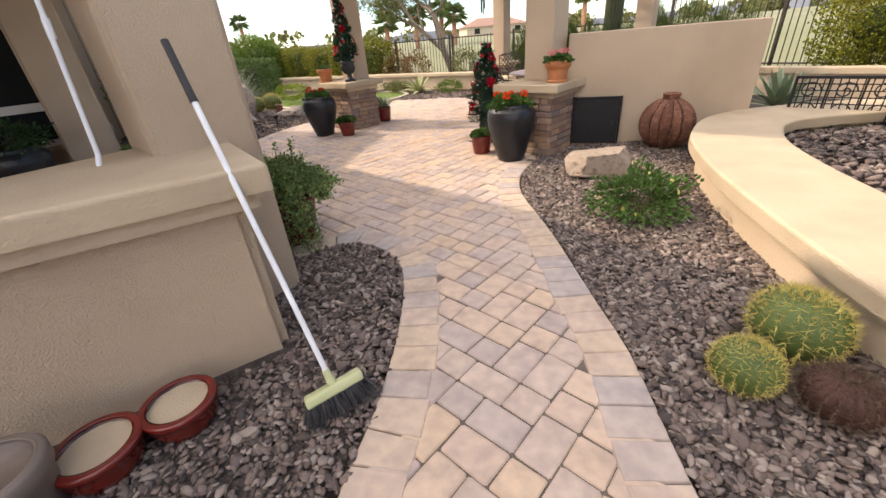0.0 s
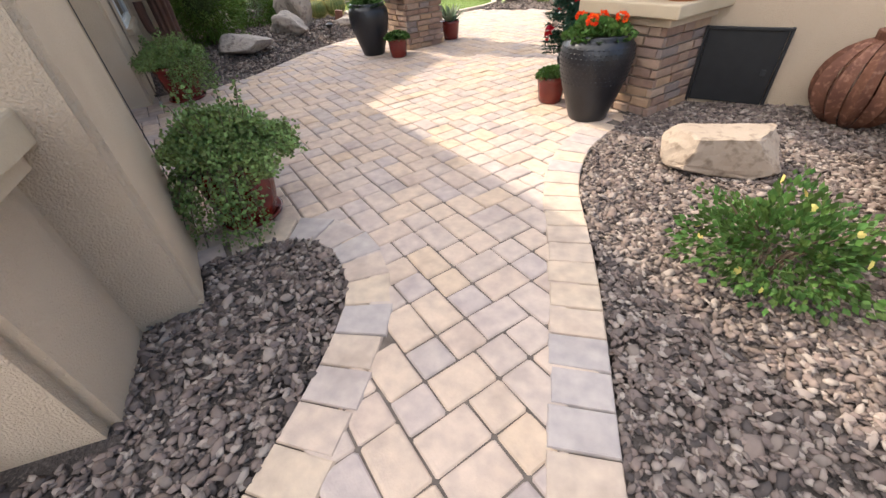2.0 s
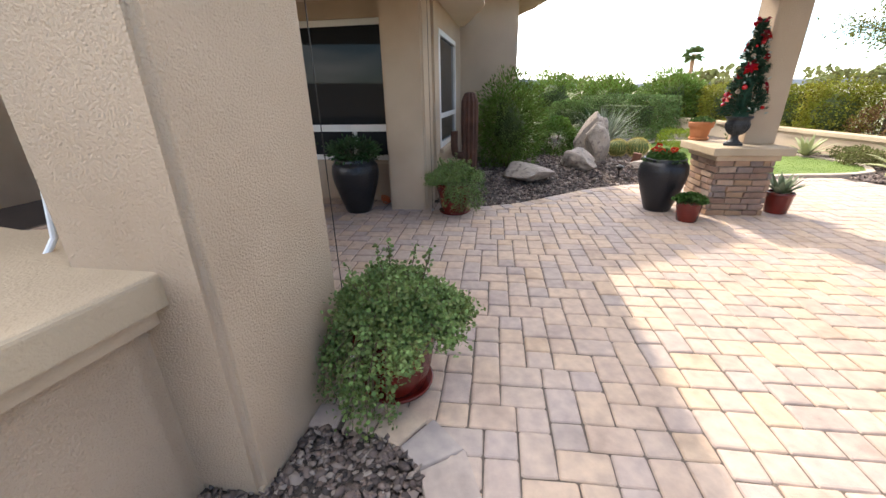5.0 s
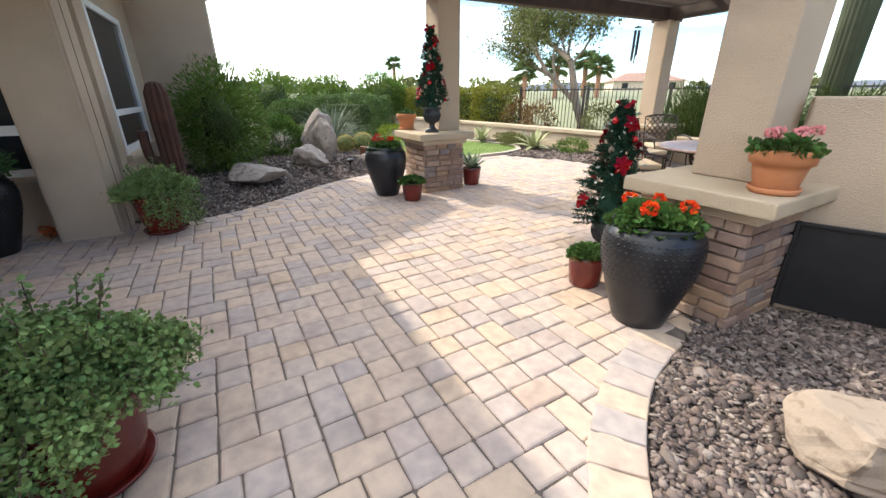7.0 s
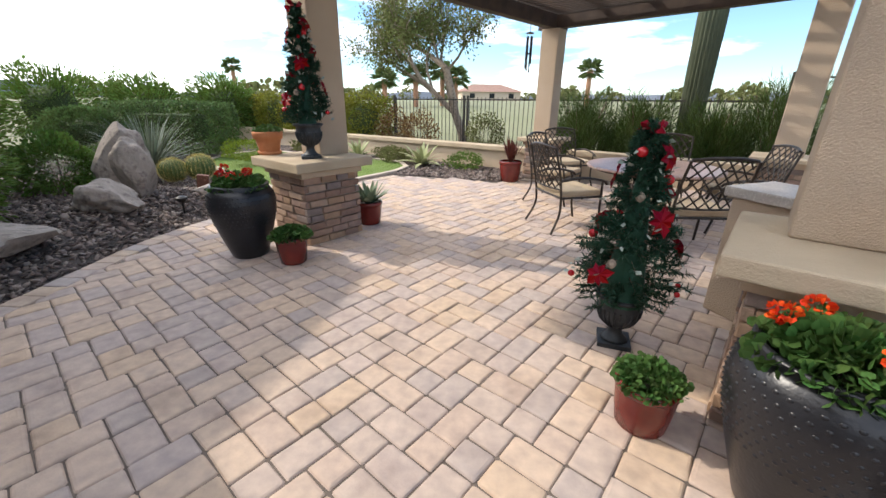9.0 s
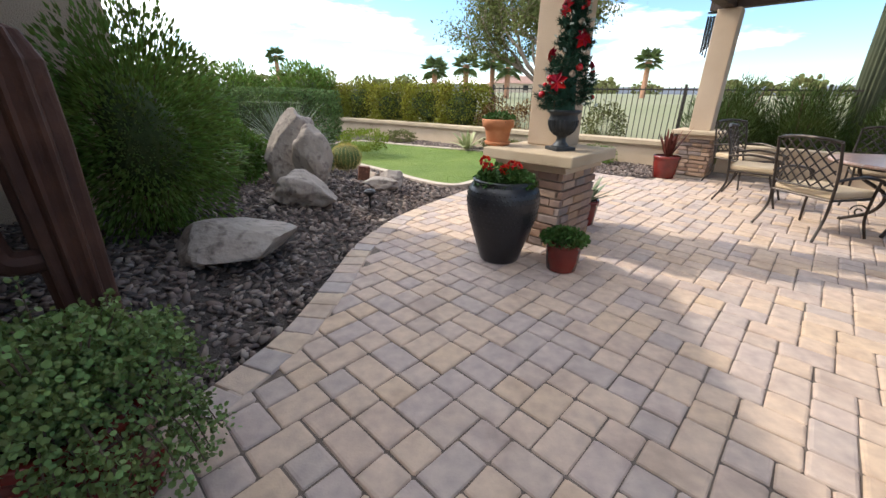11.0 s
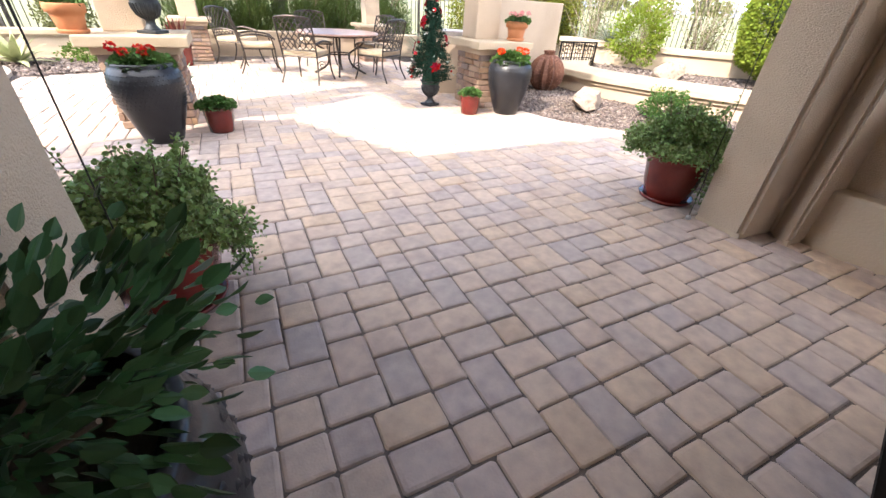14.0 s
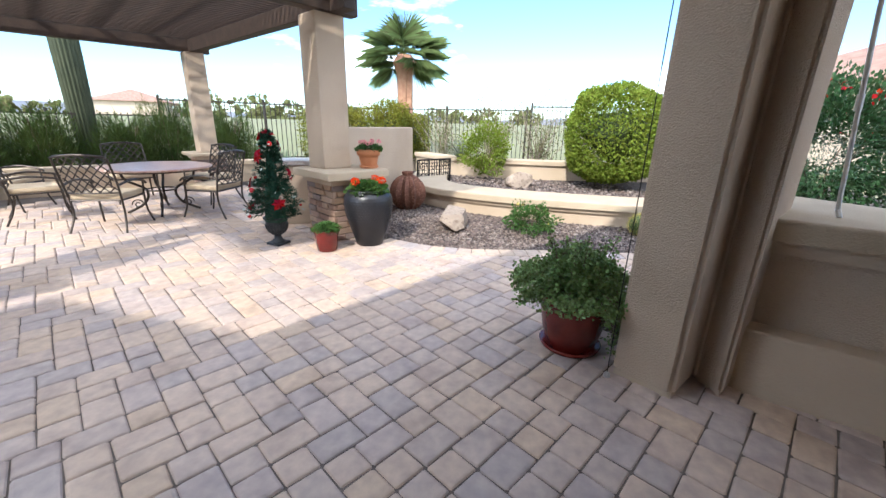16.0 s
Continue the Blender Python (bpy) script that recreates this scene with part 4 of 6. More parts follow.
def bushy(name, at, r, n, size, mat, label, category="shrub", seed=1, shape=(LEAF, LEAF_F), width=1.0, inner=0.5, lump=0.3, freq=1.6, lift=0.0, stems=0, group="", boxy=0.0, floor=True, jitter=1.2, kind="", core=False, core_size=0.74):
    """A shrub: stems, and a lumpy crown of many leaves."""
    t = thing(name, label, category, at, 0, group, kind)
    p, d = blob_points(n, r, seed, inner, lump, freq, boxy=boxy)
    p[:, 2] += r[2] + lift
    if floor:
        k = p[:, 2] < 0.015
        p[k, 2] = np.abs(p[k, 2]) * 0.3 + 0.015
    leaves("foliage", p, d + np.array((0, 0, 0.25)) / r[2], size, mat, t, shape, width, seed, jitter=jitter)
    rnd = random.Random(seed)
    # solid filler whose dark colour stands for the shade inside the crown
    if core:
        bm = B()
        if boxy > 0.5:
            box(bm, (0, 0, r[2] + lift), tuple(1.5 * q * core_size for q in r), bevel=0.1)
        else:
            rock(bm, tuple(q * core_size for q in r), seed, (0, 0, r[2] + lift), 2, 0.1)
        part("shaded_core", bm, M_shaded_core, t)
    for i in range(stems):
        a = rnd.uniform(0, 6.28)
        f = rnd.uniform(0.3, 0.8)
        e = (r[0] * f * math.cos(a), r[1] * f * math.sin(a), lift + r[2] * rnd.uniform(0.9, 1.7))
        part("stem", tube(B(), curve([(0.03 * math.cos(a), 0.03 * math.sin(a), 0), (e[0] * 0.4, e[1] * 0.4, e[2] * 0.5), e], 4), 0.012 * max(r), 6, 0.004), M_twig, t)
    return t


# dark green that paints the shade deep in shrubs and hedges
M_shaded_core = surf("shaded_core", (0.03, 0.045, 0.015), (0.06, 0.08, 0.025), 12, 1.0, 0.8, 20)


def rosette(name, at, r, n, mat, label, category="agave", width=0.09, seed=1, droop=0.3, zmin=0.15, zmax=1.35, sub=6, fold=0.25):
    """Blades that rise from one base and arch outward."""
    t = thing(name, label, category, at, 0)
    rnd = random.Random(seed)
    V, F = [], []
    for i in range(n):
        a = i * 2.39996 + rnd.uniform(-0.2, 0.2)
        el = zmin + (zmax - zmin) * (i / max(n - 1, 1)) ** 1.0
        L = r * rnd.uniform(0.8, 1.1) * (1 - 0.15 * (el > 1.1))
        w = width * r * rnd.uniform(0.85, 1.15)
        dirv = Vector((math.cos(a) * math.cos(el), math.sin(a) * math.cos(el), math.sin(el)))
        sidev = Vector((-math.sin(a), math.cos(a), 0))
        b0 = len(V)
        p = Vector((0.03 * math.cos(a), 0.03 * math.sin(a), 0.02))
        for s in range(sub + 1):
            u = s / sub
            ww = w * (math.sin(math.pi * min(u * 0.75 + 0.25, 1)) ** 0.8) * (1 if s < sub else 0.02)
            up = sidev.cross(dirv)
            V += [p - sidev * ww, p - up * ww * fold, p + sidev * ww]
            p = p + dirv * L / sub
            dirv = (dirv + Vector((0, 0, -droop / sub * (1 + u)))).normalized()
        for s in range(sub):
            for c in range(2):
                q = b0 + s * 3 + c
                F.append((q, q + 1, q + 4, q + 3))
    if n > 70:
        tagged(soup("foliage", V, F, mat, t, smooth=True), "narrow blades", kind="stuff")
        return t
    nv, nf = 3 * (sub + 1), 2 * sub
    for i in range(n):
        soup("blade", V[i * nv:(i + 1) * nv], F[:nf], mat, t, smooth=True)
    return t


big_pot((0.575, 5.70, 0.0), "tall dark hammered pot of orange-red geraniums beside the pedestal")
big_pot((-3.07, 7.73, 0.0), "tall dark hammered pot of red geraniums in front of the pedestal", 1.02, 40)
big_pot((-4.97, 3.95, 0.0), "tall dark hammered pot with a dark-leaved shrub by the window", 1.08, 70)
geranium((0.575, 5.70, 0.645), 0.25, "orange-red geranium in the dark pot", M_orangered, 2000, 4, 3)
geranium((-3.07, 7.73, 0.655), 0.24, "red geranium in the dark pot", M_red, 1900, 5, 4)
red_pot((0.155, 6.06, 0.0), "bright red glazed pot with a leafy plant", 1.0, saucer=False)
geranium((0.155, 6.06, 0.235), 0.15, "light green leafy plant in the red pot", M_green, 1300, 0, 7)
red_pot((-2.54, 7.62, 0.0), "dark red glazed pot with a leafy plant", 1.03)
geranium((-2.54, 7.62, 0.24), 0.18, "dark green leafy plant in the red pot", M_geranium, 1300, 0, 8)
red_pot((1.13, 5.93, 0.886), "terracotta pot of pink geraniums on the pedestal cap", 1.0, TERRA, "terracotta_pot", M_terra, True, "terracotta pots")
geranium((1.13, 5.93, 1.10), 0.165, "pink geranium in the terracotta pot", M_pink, 700, 6, 11, 1.05)
red_pot((-3.22, 8.53, 0.886), "terracotta pot of low greenery on the pedestal cap", 1.0, TERRA, "terracotta_pot", M_terra, True, "terracotta pots")
geranium((-3.22, 8.53, 1.10), 0.15, "low green plant in the terracotta pot", M_geranium, 600, 0, 12)
red_pot((-2.25, 8.97, 0.0), "dark red glazed pot with a spiky plant", 1.1)
rosette("spiky_plant", (-2.25, 8.97, 0.24), 0.34, 26, M_agave, "spiky green plant in the red pot", "succulent", 0.10, 4, 0.1, 0.4, 1.4)
red_pot((-0.53, 12.20, 0.0), "dark banded pot with red flax by the brick pedestal", 1.5, RED, "flower_pot", M_glaze_red)
rosette("flax", (-0.53, 12.20, 0.34), 0.55, 16, M_flax, "dark red flax blades in the pot", "flax", 0.055, 6, 0.02, 1.05, 1.5)
red_pot((-1.24, 3.34, 0.0), "large dark red glazed pot with trailing jade bush by the column", 1.0, BOWL, "glazed_pot", M_glaze_red, True)
red_pot((-4.27, 5.16, 0.0), "large dark red glazed pot with trailing jade bush by the pillar", 1.05, BOWL, "glazed_pot", M_glaze_red, True)


def jade_bush(at, r, seed, n_stem, label, up=0.5, trail=0.35, mat=M_jade, leaf=0.02, lean=-1.7, sprays=9):
    """A fleshy small-leaved bush: arching and trailing stems set with leaves."""
    t = thing("jade_bush", label, "shrub", at, 0, "jade bushes")
    rnd = random.Random(seed)
    P, D = [], []
    bm = B()
    for i in range(n_stem):
        a = i * 2.39996 + rnd.uniform(-0.3, 0.3)
        k = rnd.random()
        reach = r * (0.35 + 0.75 * k)
        top = up * (1.05 - 0.75 * k) * rnd.uniform(0.7, 1.15)
        near = math.cos(a - lean)
        drop = -trail * rnd.uniform(0.3, 1.1) if (k > 0.5 and near > 0.5) else (0.03 + 0.1 * rnd.random() if k > 0.5 else top * 0.9)
        tip = (reach * math.cos(a), reach * math.sin(a), drop)
        c = curve([(0.05 * math.cos(a), 0.05 * math.sin(a), 0), (reach * 0.45 * math.cos(a), reach * 0.45 * math.sin(a), top), (reach * 0.85 * math.cos(a), reach * 0.85 * math.sin(a), top * 0.6 + drop * 0.4), tip], 7)
        tube(bm, c, 0.005, 5, 0.002)
        for q in c[3:]:
            for _ in range(rnd.randrange(7, 12)):
                P.append(q + Vector((rnd.gauss(0, 0.026), rnd.gauss(0, 0.026), rnd.gauss(0, 0.022))))
                D.append((rnd.gauss(0, 1), rnd.gauss(0, 1), rnd.gauss(0.3, 1)))
    for i in range(sprays):
        a = rnd.uniform(0, 6.28)
        c = curve([(0.06 * math.cos(a), 0.06 * math.sin(a), 0.1), (0.15 * math.cos(a), 0.15 * math.sin(a), up * 0.8), (0.22 * math.cos(a), 0.22 * math.sin(a), up * rnd.uniform(1.2, 1.6))], 8)
        tube(bm, c, 0.006, 5, 0.002)
        for q in c[3:]:
            for _ in range(4):
                P.append(q + Vector((rnd.gauss(0, 0.012), rnd.gauss(0, 0.012), rnd.gauss(0, 0.012))))
                D.append((rnd.gauss(0, 1), rnd.gauss(0, 1), 0.6))
    part("branchwork", bm, M_twig, t)
    leaves("leaves", np.array([tuple(p) for p in P]), np.array(D), leaf, mat, t, (ROUND, ROUND_F), 1.0, seed, jitter=0.3)
    return t


jade_bush((-1.24, 3.34, 0.37), 0.41, 21, 150, "trailing jade bush spilling over its red pot by the column", 0.28, 0.36, lean=-1.35, sprays=14)
jade_bush((-4.27, 5.16, 0.39), 0.39, 22, 150, "trailing jade bush with upright sprays by the pillar", 0.25, 0.28, lean=0.0, sprays=14)
bushy("leafy_shrub", (-4.97, 3.95, 0.68), (0.36, 0.34, 0.17), 1500, 0.046, M_dark, "dark glossy large-leaved shrub in the hammered pot", seed=31, shape=(OVAL, OVAL_F), width=1.0, inner=0.25, lump=0.7, stems=14, floor=False, jitter=4.0)


# ---------- holiday topiaries in urns ----------
def topiary(at, h, r, seed, label):
    t = thing("holiday_topiary", label, "decorated tree", at, seed * 40, "holiday topiaries")
    urn = part("urn", lathe(B(), [(0.085, 0.03), (0.07, 0.045), (0.045, 0.075), (0.04, 0.11), (0.06, 0.135), (0.10, 0.17), (0.122, 0.22), (0.128, 0.27), (0.12, 0.30), (0.125, 0.315), (0.148, 0.33), (0.152, 0.345), (0.135, 0.35), (0.11, 0.33)], 48), M_urn, t, smooth=True)
    part("plinth", box(B(), (0, 0, 0.015), (0.2, 0.2, 0.03), bevel=0.004), M_urn, urn)
    for i in range(24):
        a = 2 * math.pi * i / 24
        c = [(rr * math.cos(a), rr * math.sin(a), z) for rr, z in ((0.064, 0.135), (0.104, 0.17), (0.126, 0.22), (0.131, 0.265))]
        part("flute", tube(B(), c, 0.0065, 5), M_urn, urn)
    rng = np.random.default_rng(seed)
    rnd = random.Random(seed)
    P, D, bmw = [], [], B()
    for i in range(330):
        u = rnd.random() ** 1.15
        a = rnd.uniform(0, 6.28)
        R = r * (1 - 0.86 * u ** 1.15) * rnd.uniform(0.72, 1.08) * (1 + 0.14 * math.sin(u * 19 + a))
        tip = Vector((R * math.cos(a), R * math.sin(a), 0.37 + u * (h - 0.40) + rnd.uniform(-0.02, 0.05)))
        root = Vector((tip.x * 0.35, tip.y * 0.35, tip.z - rnd.uniform(-0.02, 0.06)))
        ax_ = (tip - root).normalized()
        tube(bmw, [root, tip], 0.003, 4, 0.0015)
        for k in range(56):
            f = rnd.uniform(0.25, 1.0)
            P.append(root.lerp(tip, f))
            D.append(ax_ * 0.75 + Vector((rnd.gauss(0, 0.75), rnd.gauss(0, 0.75), rnd.gauss(0, 0.75))))
    tagged(part("twigwork", bmw, M_twig, t), "thin wired twigs", kind="stuff")
    leaves("needles", np.array([tuple(p) for p in P]), np.array([tuple(p) for p in D]), 0.042, M_needle, t, (NEEDLE, NEEDLE_F), 1.9, seed, jitter=0.2)
    part("trunk", tube(B(), [(0, 0, 0.3), (0, 0, h * 0.55), (0, 0, h * 0.9)], r * 0.40, 14, 0.02), M_needle, t)
    bow = Vector((0, 0, h - 0.03))
    for k in range(4):
        aa = 0.6 + k * 1.57
        e = Vector((math.cos(aa), math.sin(aa), 0.35 if k % 2 else -0.2))
        w = Vector((-math.sin(aa), math.cos(aa), 0.3))
        soup("bow_loop", [bow, bow + e * 0.05 + w * 0.03, bow + e * 0.09, bow + e * 0.05 - w * 0.03, bow + e * 0.05 + Vector((0, 0, 0.03))], [(0, 1, 4), (1, 2, 4), (2, 3, 4), (3, 0, 4), (0, 3, 2, 1)], M_silk, t, "red ribbon loop")
    for k in range(6):
        aa, uu = k * 2.2 + 0.5, 0.1 + 0.13 * k
        R = r * (0.98 - uu * 0.84)
        part("pine_cone", lathe(B(), [(0.006, 0), (0.020, 0.012), (0.024, 0.028), (0.016, 0.045), (0.004, 0.055)], 10, (R * math.cos(aa), R * math.sin(aa), 0.38 + uu * (h - 0.42)), 0.16, 5), M_bark, t, "small pine cone")
    for i in range(9):
        uu = (i + 0.5) / 9
        aa = i * 2.4 + rnd.uniform(-0.4, 0.4)
        R = r * (1.02 - uu * 0.86)
        c = Vector((R * math.cos(aa), R * math.sin(aa), 0.40 + uu * (h - 0.42)))
        out = Vector((math.cos(aa), math.sin(aa), 0.25)).normalized()
        V, F = [], []
        s1 = out.cross(Vector((0, 0, 1))).normalized()
        s2 = s1.cross(out)
        for k in range(7):
            q = 6.283 * k / 7
            e = s1 * math.cos(q) + s2 * math.sin(q)
            w = s1 * -math.sin(q) + s2 * math.cos(q)
            L = 0.088 * rnd.uniform(0.75, 1.15)
            b0 = len(V)
            V += [c + out * 0.01, c + e * L * 0.55 + w * L * 0.3 + out * 0.025, c + e * L + out * 0.006, c + e * L * 0.55 - w * L * 0.3 + out * 0.025]
            F += [(b0, b0 + 1, b0 + 2), (b0, b0 + 2, b0 + 3)]
        soup("poinsettia", V, F, M_silk, t, "red silk poinsettia")
    for i in range(12):
        uu = rnd.uniform(0.02, 0.92)
        aa = rnd.uniform(0, 6.28)
        R = r * (1.0 - uu * 0.86)
        bm = B()
        bmesh.ops.create_icosphere(bm, subdivisions=2, radius=rnd.choice((0.016, 0.022, 0.03)), matrix=Matrix.Translation((R * math.cos(aa), R * math.sin(aa), 0.38 + uu * (h - 0.42))))
        part("bauble", bm, M_ball, t, "shiny red bauble", smooth=True)
    k = 70
    u = rng.uniform(0, 0.95, k)
    a = rng.uniform(0, 6.28, k)
    R = r * (1.05 - u * 0.86)
    leaves("frosted_leaves", np.column_stack([R * np.cos(a), R * np.sin(a), 0.38 + u * (h - 0.4)]), np.column_stack([np.cos(a), np.sin(a), 0.2 + 0 * a]), 0.045, M_silver, t, (LEAF, LEAF_F), 0.8, seed + 3)
    tagg = box(B(), (r * 0.9, 0.02, 0.44), (0.003, 0.045, 0.06))
    part("tag", tagg, M_white, t, "small white paper tag")
    return t


topiary((0.19, 6.76, 0.0), 1.36, 0.33, 2, "decorated artificial tree with red poinsettias in a dark urn")
topiary((-2.62, 8.33, 0.886), 1.42, 0.235, 3, "slim decorated artificial tree with red flowers on the pedestal")


# ---------- table and chairs ----------
def table(at):
    t = thing("patio_table", "round patio table with a mosaic stone top on scrolled iron legs", "table", at, 20)
    part("tabletop", lathe(B(), [(0.73, 0.70), (0.76, 0.705), (0.77, 0.72), (0.76, 0.735), (0.73, 0.74)], 64), M_tabletop, t, smooth=False)
    part("rim", lathe(B(), [(0.64, 0.675), (0.672, 0.675), (0.672, 0.70), (0.64, 0.70)], 48), M_bronze, t)
    for i in range(4):
        a = math.pi / 2 * i + 0.4
        pts = [(0.5, 0, 0.69), (0.44, 0, 0.52), (0.20, 0, 0.36), (0.24, 0, 0.16), (0.46, 0, 0.02), (0.50, 0, 0.015)]
        c = [(x * math.cos(a), x * math.sin(a), z) for x, _, z in [tuple(q) for q in curve(pts, 6)]]
        part("leg", tube(B(), c, 0.02, 8), M_bronze, t)
        sp = []
        for k in range(26):
            q = k / 25 * 9.0
            rr = 0.085 * (1 - k / 32)
            sp.append(((0.34 + rr * math.cos(q)) * math.cos(a), (0.34 + rr * math.cos(q)) * math.sin(a), 0.13 + rr * math.sin(q)))
        part("scroll", tube(B(), sp, 0.009, 6), M_bronze, t)
    part("ring", tube(B(), [(0.21 * math.cos(q * 0.2618), 0.21 * math.sin(q * 0.2618), 0.36) for q in range(25)], 0.012, 6), M_bronze, t)
    return t


M_tabletop = surf("mosaic_top", (0.30, 0.16, 0.12), (0.42, 0.27, 0.20), 7, 0.3, 0.1, 60, c3=(0.46, 0.38, 0.32), spec=0.55)


def chair(at, rz, label):
    """Cast dining chair that faces +y, with a lattice back and a tan cushion."""
    t = thing("patio_chair", label, "chair", at, rz, "chairs round the table")
    W, D, S = 0.30, 0.27, 0.42
    for sx in (-1, 1):
        c = curve([(sx * (W + 0.03), -D - 0.10, 0.0), (sx * W, -D + 0.0, 0.22), (sx * W, -D, S), (sx * (W + 0.01), -D - 0.05, 0.70), (sx * (W + 0.0), -D - 0.13, 0.98)], 6)
        part("back_leg", tube(B(), c, 0.014, 8), M_bronze, t)
        c = curve([(sx * (W + 0.03), D + 0.06, 0.0), (sx * W, D, 0.2), (sx * W, D - 0.01, S), (sx * (W + 0.03), D - 0.04, 0.60)], 6)
        part("front_leg", tube(B(), c, 0.014, 8), M_bronze, t)
        c = curve([(sx * (W + 0.01), -D - 0.04, 0.62), (sx * (W + 0.04), -0.05, 0.655), (sx * (W + 0.035), D - 0.05, 0.615), (sx * (W + 0.035), D + 0.02, 0.57)], 6)
        part("armrest", tube(B(), c, 0.016, 8), M_bronze, t)
    fr = B()
    for a, b in (((-W, -D, S), (W, -D, S)), ((W, -D, S), (W, D, S)), ((W, D, S), (-W, D, S)), ((-W, D, S), (-W, -D, S))):
        tube(fr, [a, b], 0.013, 6)
    part("seat_frame", fr, M_bronze, t)

    def back(u, v):
        """A point of the curved back: u across, v up."""
        y = -D - 0.01 - 0.10 * v ** 1.3 - 0.05 * (1 - u * u)
        top = 0.98 + 0.03 * (1 - u * u)
        return (u * (W - 0.01), y, 0.52 + (top - 0.52) * v)

    part("top_rail", tube(B(), [back(-1 + k / 6, 1.0) for k in range(13)], 0.016, 8), M_bronze, t)
    part("lower_rail", tube(B(), [back(-1 + k / 6, 0.0) for k in range(13)], 0.011, 8), M_bronze, t)
    lat = B()
    for s in range(-4, 5):
        for sg in (1, -1):
            line = []
            for k in range(13):
                v = k / 12
                u = s * 0.36 + sg * (v - 0.5) * 1.5
                if -1 <= u <= 1:
                    line.append(back(u, v))
            if len(line) > 2:
                tube(lat, line, 0.0085, 5)
    part("lattice", lat, M_bronze, t, "woven cast lattice")
    cu = B()
    box(cu, (0, 0.0, S + 0.045), (2 * W - 0.01, 2 * D + 0.0, 0.075), bevel=0.03, seg=4)
    part("cushion", cu, M_cushion, t, "tan seat cushion", smooth=True)
    return t


T0 = (1.19, 9.64)
table((*T0, 0.0))
lab = "dark cast-metal patio chair with a tan cushion at the table"
for x, y, fx, fy in ((0.18, 9.37, 1.0, 0.45), (1.29, 8.69, -0.12, 1.0), (0.18, 10.73, 1.0, -0.6), (1.73, 10.88, -0.5, -1.0), (2.17, 9.62, -1.0, 0.1)):
    chair((x, y, 0.0), math.degrees(math.atan2(fy, fx)) - 90, lab)
chair((0.50, 11.85, 0.0), 205, "dark cast-metal patio armchair with a tan cushion beside the brick pedestal")

# ---------- rocks ----------
def boulder(at, r, seed, label, mat=M_rock, rz=0.0, tilt=(0, 0), sub=4, name="boulder", amp=0.26, facets=9, planes=()):
    x, y = at
    z = bz(x, y)
    t = tagged(part(name, rock(B(), r, seed, (0, 0, 0), sub, amp, rz=rz, tilt=tilt, facets=facets, planes=planes), mat, smooth=sub > 4), label, "boulder")
    t.location = (x, y, z + r[2] * 0.62)
    return t


boulder((1.53, 4.80), (0.45, 0.29, 0.23), 11, "buff sandstone boulder with a flat top on the gravel", M_rock2, 0.25, (0.1, -0.12), planes=((0.1, 0.12, 1, 0.50), (-0.25, -1, 0.22, 0.52), (-1, -0.35, 0.3, 0.60), (1, -0.5, 0.45, 0.62), (0.3, 1, 0.2, 0.6)))
boulder((-5.04, 6.89), (0.52, 0.34, 0.20), 12, "flat pale grey boulder by the paving", M_rock, 0.9, (0.05, 0.08))
boulder((-5.96, 9.18), (0.34, 0.22, 0.60), 13, "tall upright grey boulder", M_rock, 0.6, (0.0, 0.08), 5, amp=0.22, facets=2)
boulder((-5.52, 8.94), (0.24, 0.19, 0.48), 14, "shorter upright grey boulder leaning on another", M_rock, 0.6, (0.0, -0.10), 5, amp=0.2, facets=2)
boulder((-5.34, 8.32), (0.38, 0.26, 0.22), 15, "rounded grey boulder before the upright stones", M_rock, 0.3, (0, 0), 5, amp=0.3, facets=4)
boulder((-4.88, 9.5), (0.26, 0.17, 0.11), 16, "low grey stone near the lawn", M_rock, 0.2)
boulder((-4.82, 9.83), (0.24, 0.2, 0.15), 17, "pale rounded stone near the lawn", M_rock, 0.7)
boulder((-5.32, 10.2), (0.2, 0.2, 0.14), 18, "small rust-brown stone near the lawn", M_rock2, 1.1)
pl = boulder((4.49, 4.07), (0.45, 0.32, 0.24), 19, "buff boulder in the raised planter", M_rock2, 0.4)
pl.location.z = 0.40

# ---------- garden plants ----------
def barrel(at, r, seed, label, k=1.0, spine=None, skin=None):
    t = thing("barrel_cactus", label, "cactus", at, 0, "barrel cacti")
    n = 22
    bm = B()
    prof = [(r * math.sin(q) , r * k * (1 - math.cos(q))) for q in [0.25 + 2.55 * i / 14 for i in range(15)]]
    lathe(bm, prof, n * 4, flute=0.055, nflute=n)
    part("body", bm, skin or M_cactus, t, smooth=True)
    P, D = [], []
    rnd = random.Random(seed)
    for i in range(n):
        a = 2 * math.pi * i / n
        for j in range(15):
            q = 0.5 + 2.4 * j / 14
            o = Vector((math.sin(q) * math.cos(a), math.sin(q) * math.sin(a), -math.cos(q)))
            c = Vector((r * 1.055 * math.sin(q) * math.cos(a), r * 1.055 * math.sin(q) * math.sin(a), r * k * (1 - math.cos(q))))
            for _ in range(9):
                P.append(c)
                D.append(o + Vector((rnd.gauss(0, 0.7), rnd.gauss(0, 0.7), rnd.gauss(0, 0.7))))
    tagged(leaves("spine_cover", np.array([tuple(p) for p in P]), np.array([tuple(p) for p in D]), r * 0.24, spine or M_spine, t, (NEEDLE, NEEDLE_F), 0.75, seed, jitter=0.1), "golden spines", kind="stuff")
    return t


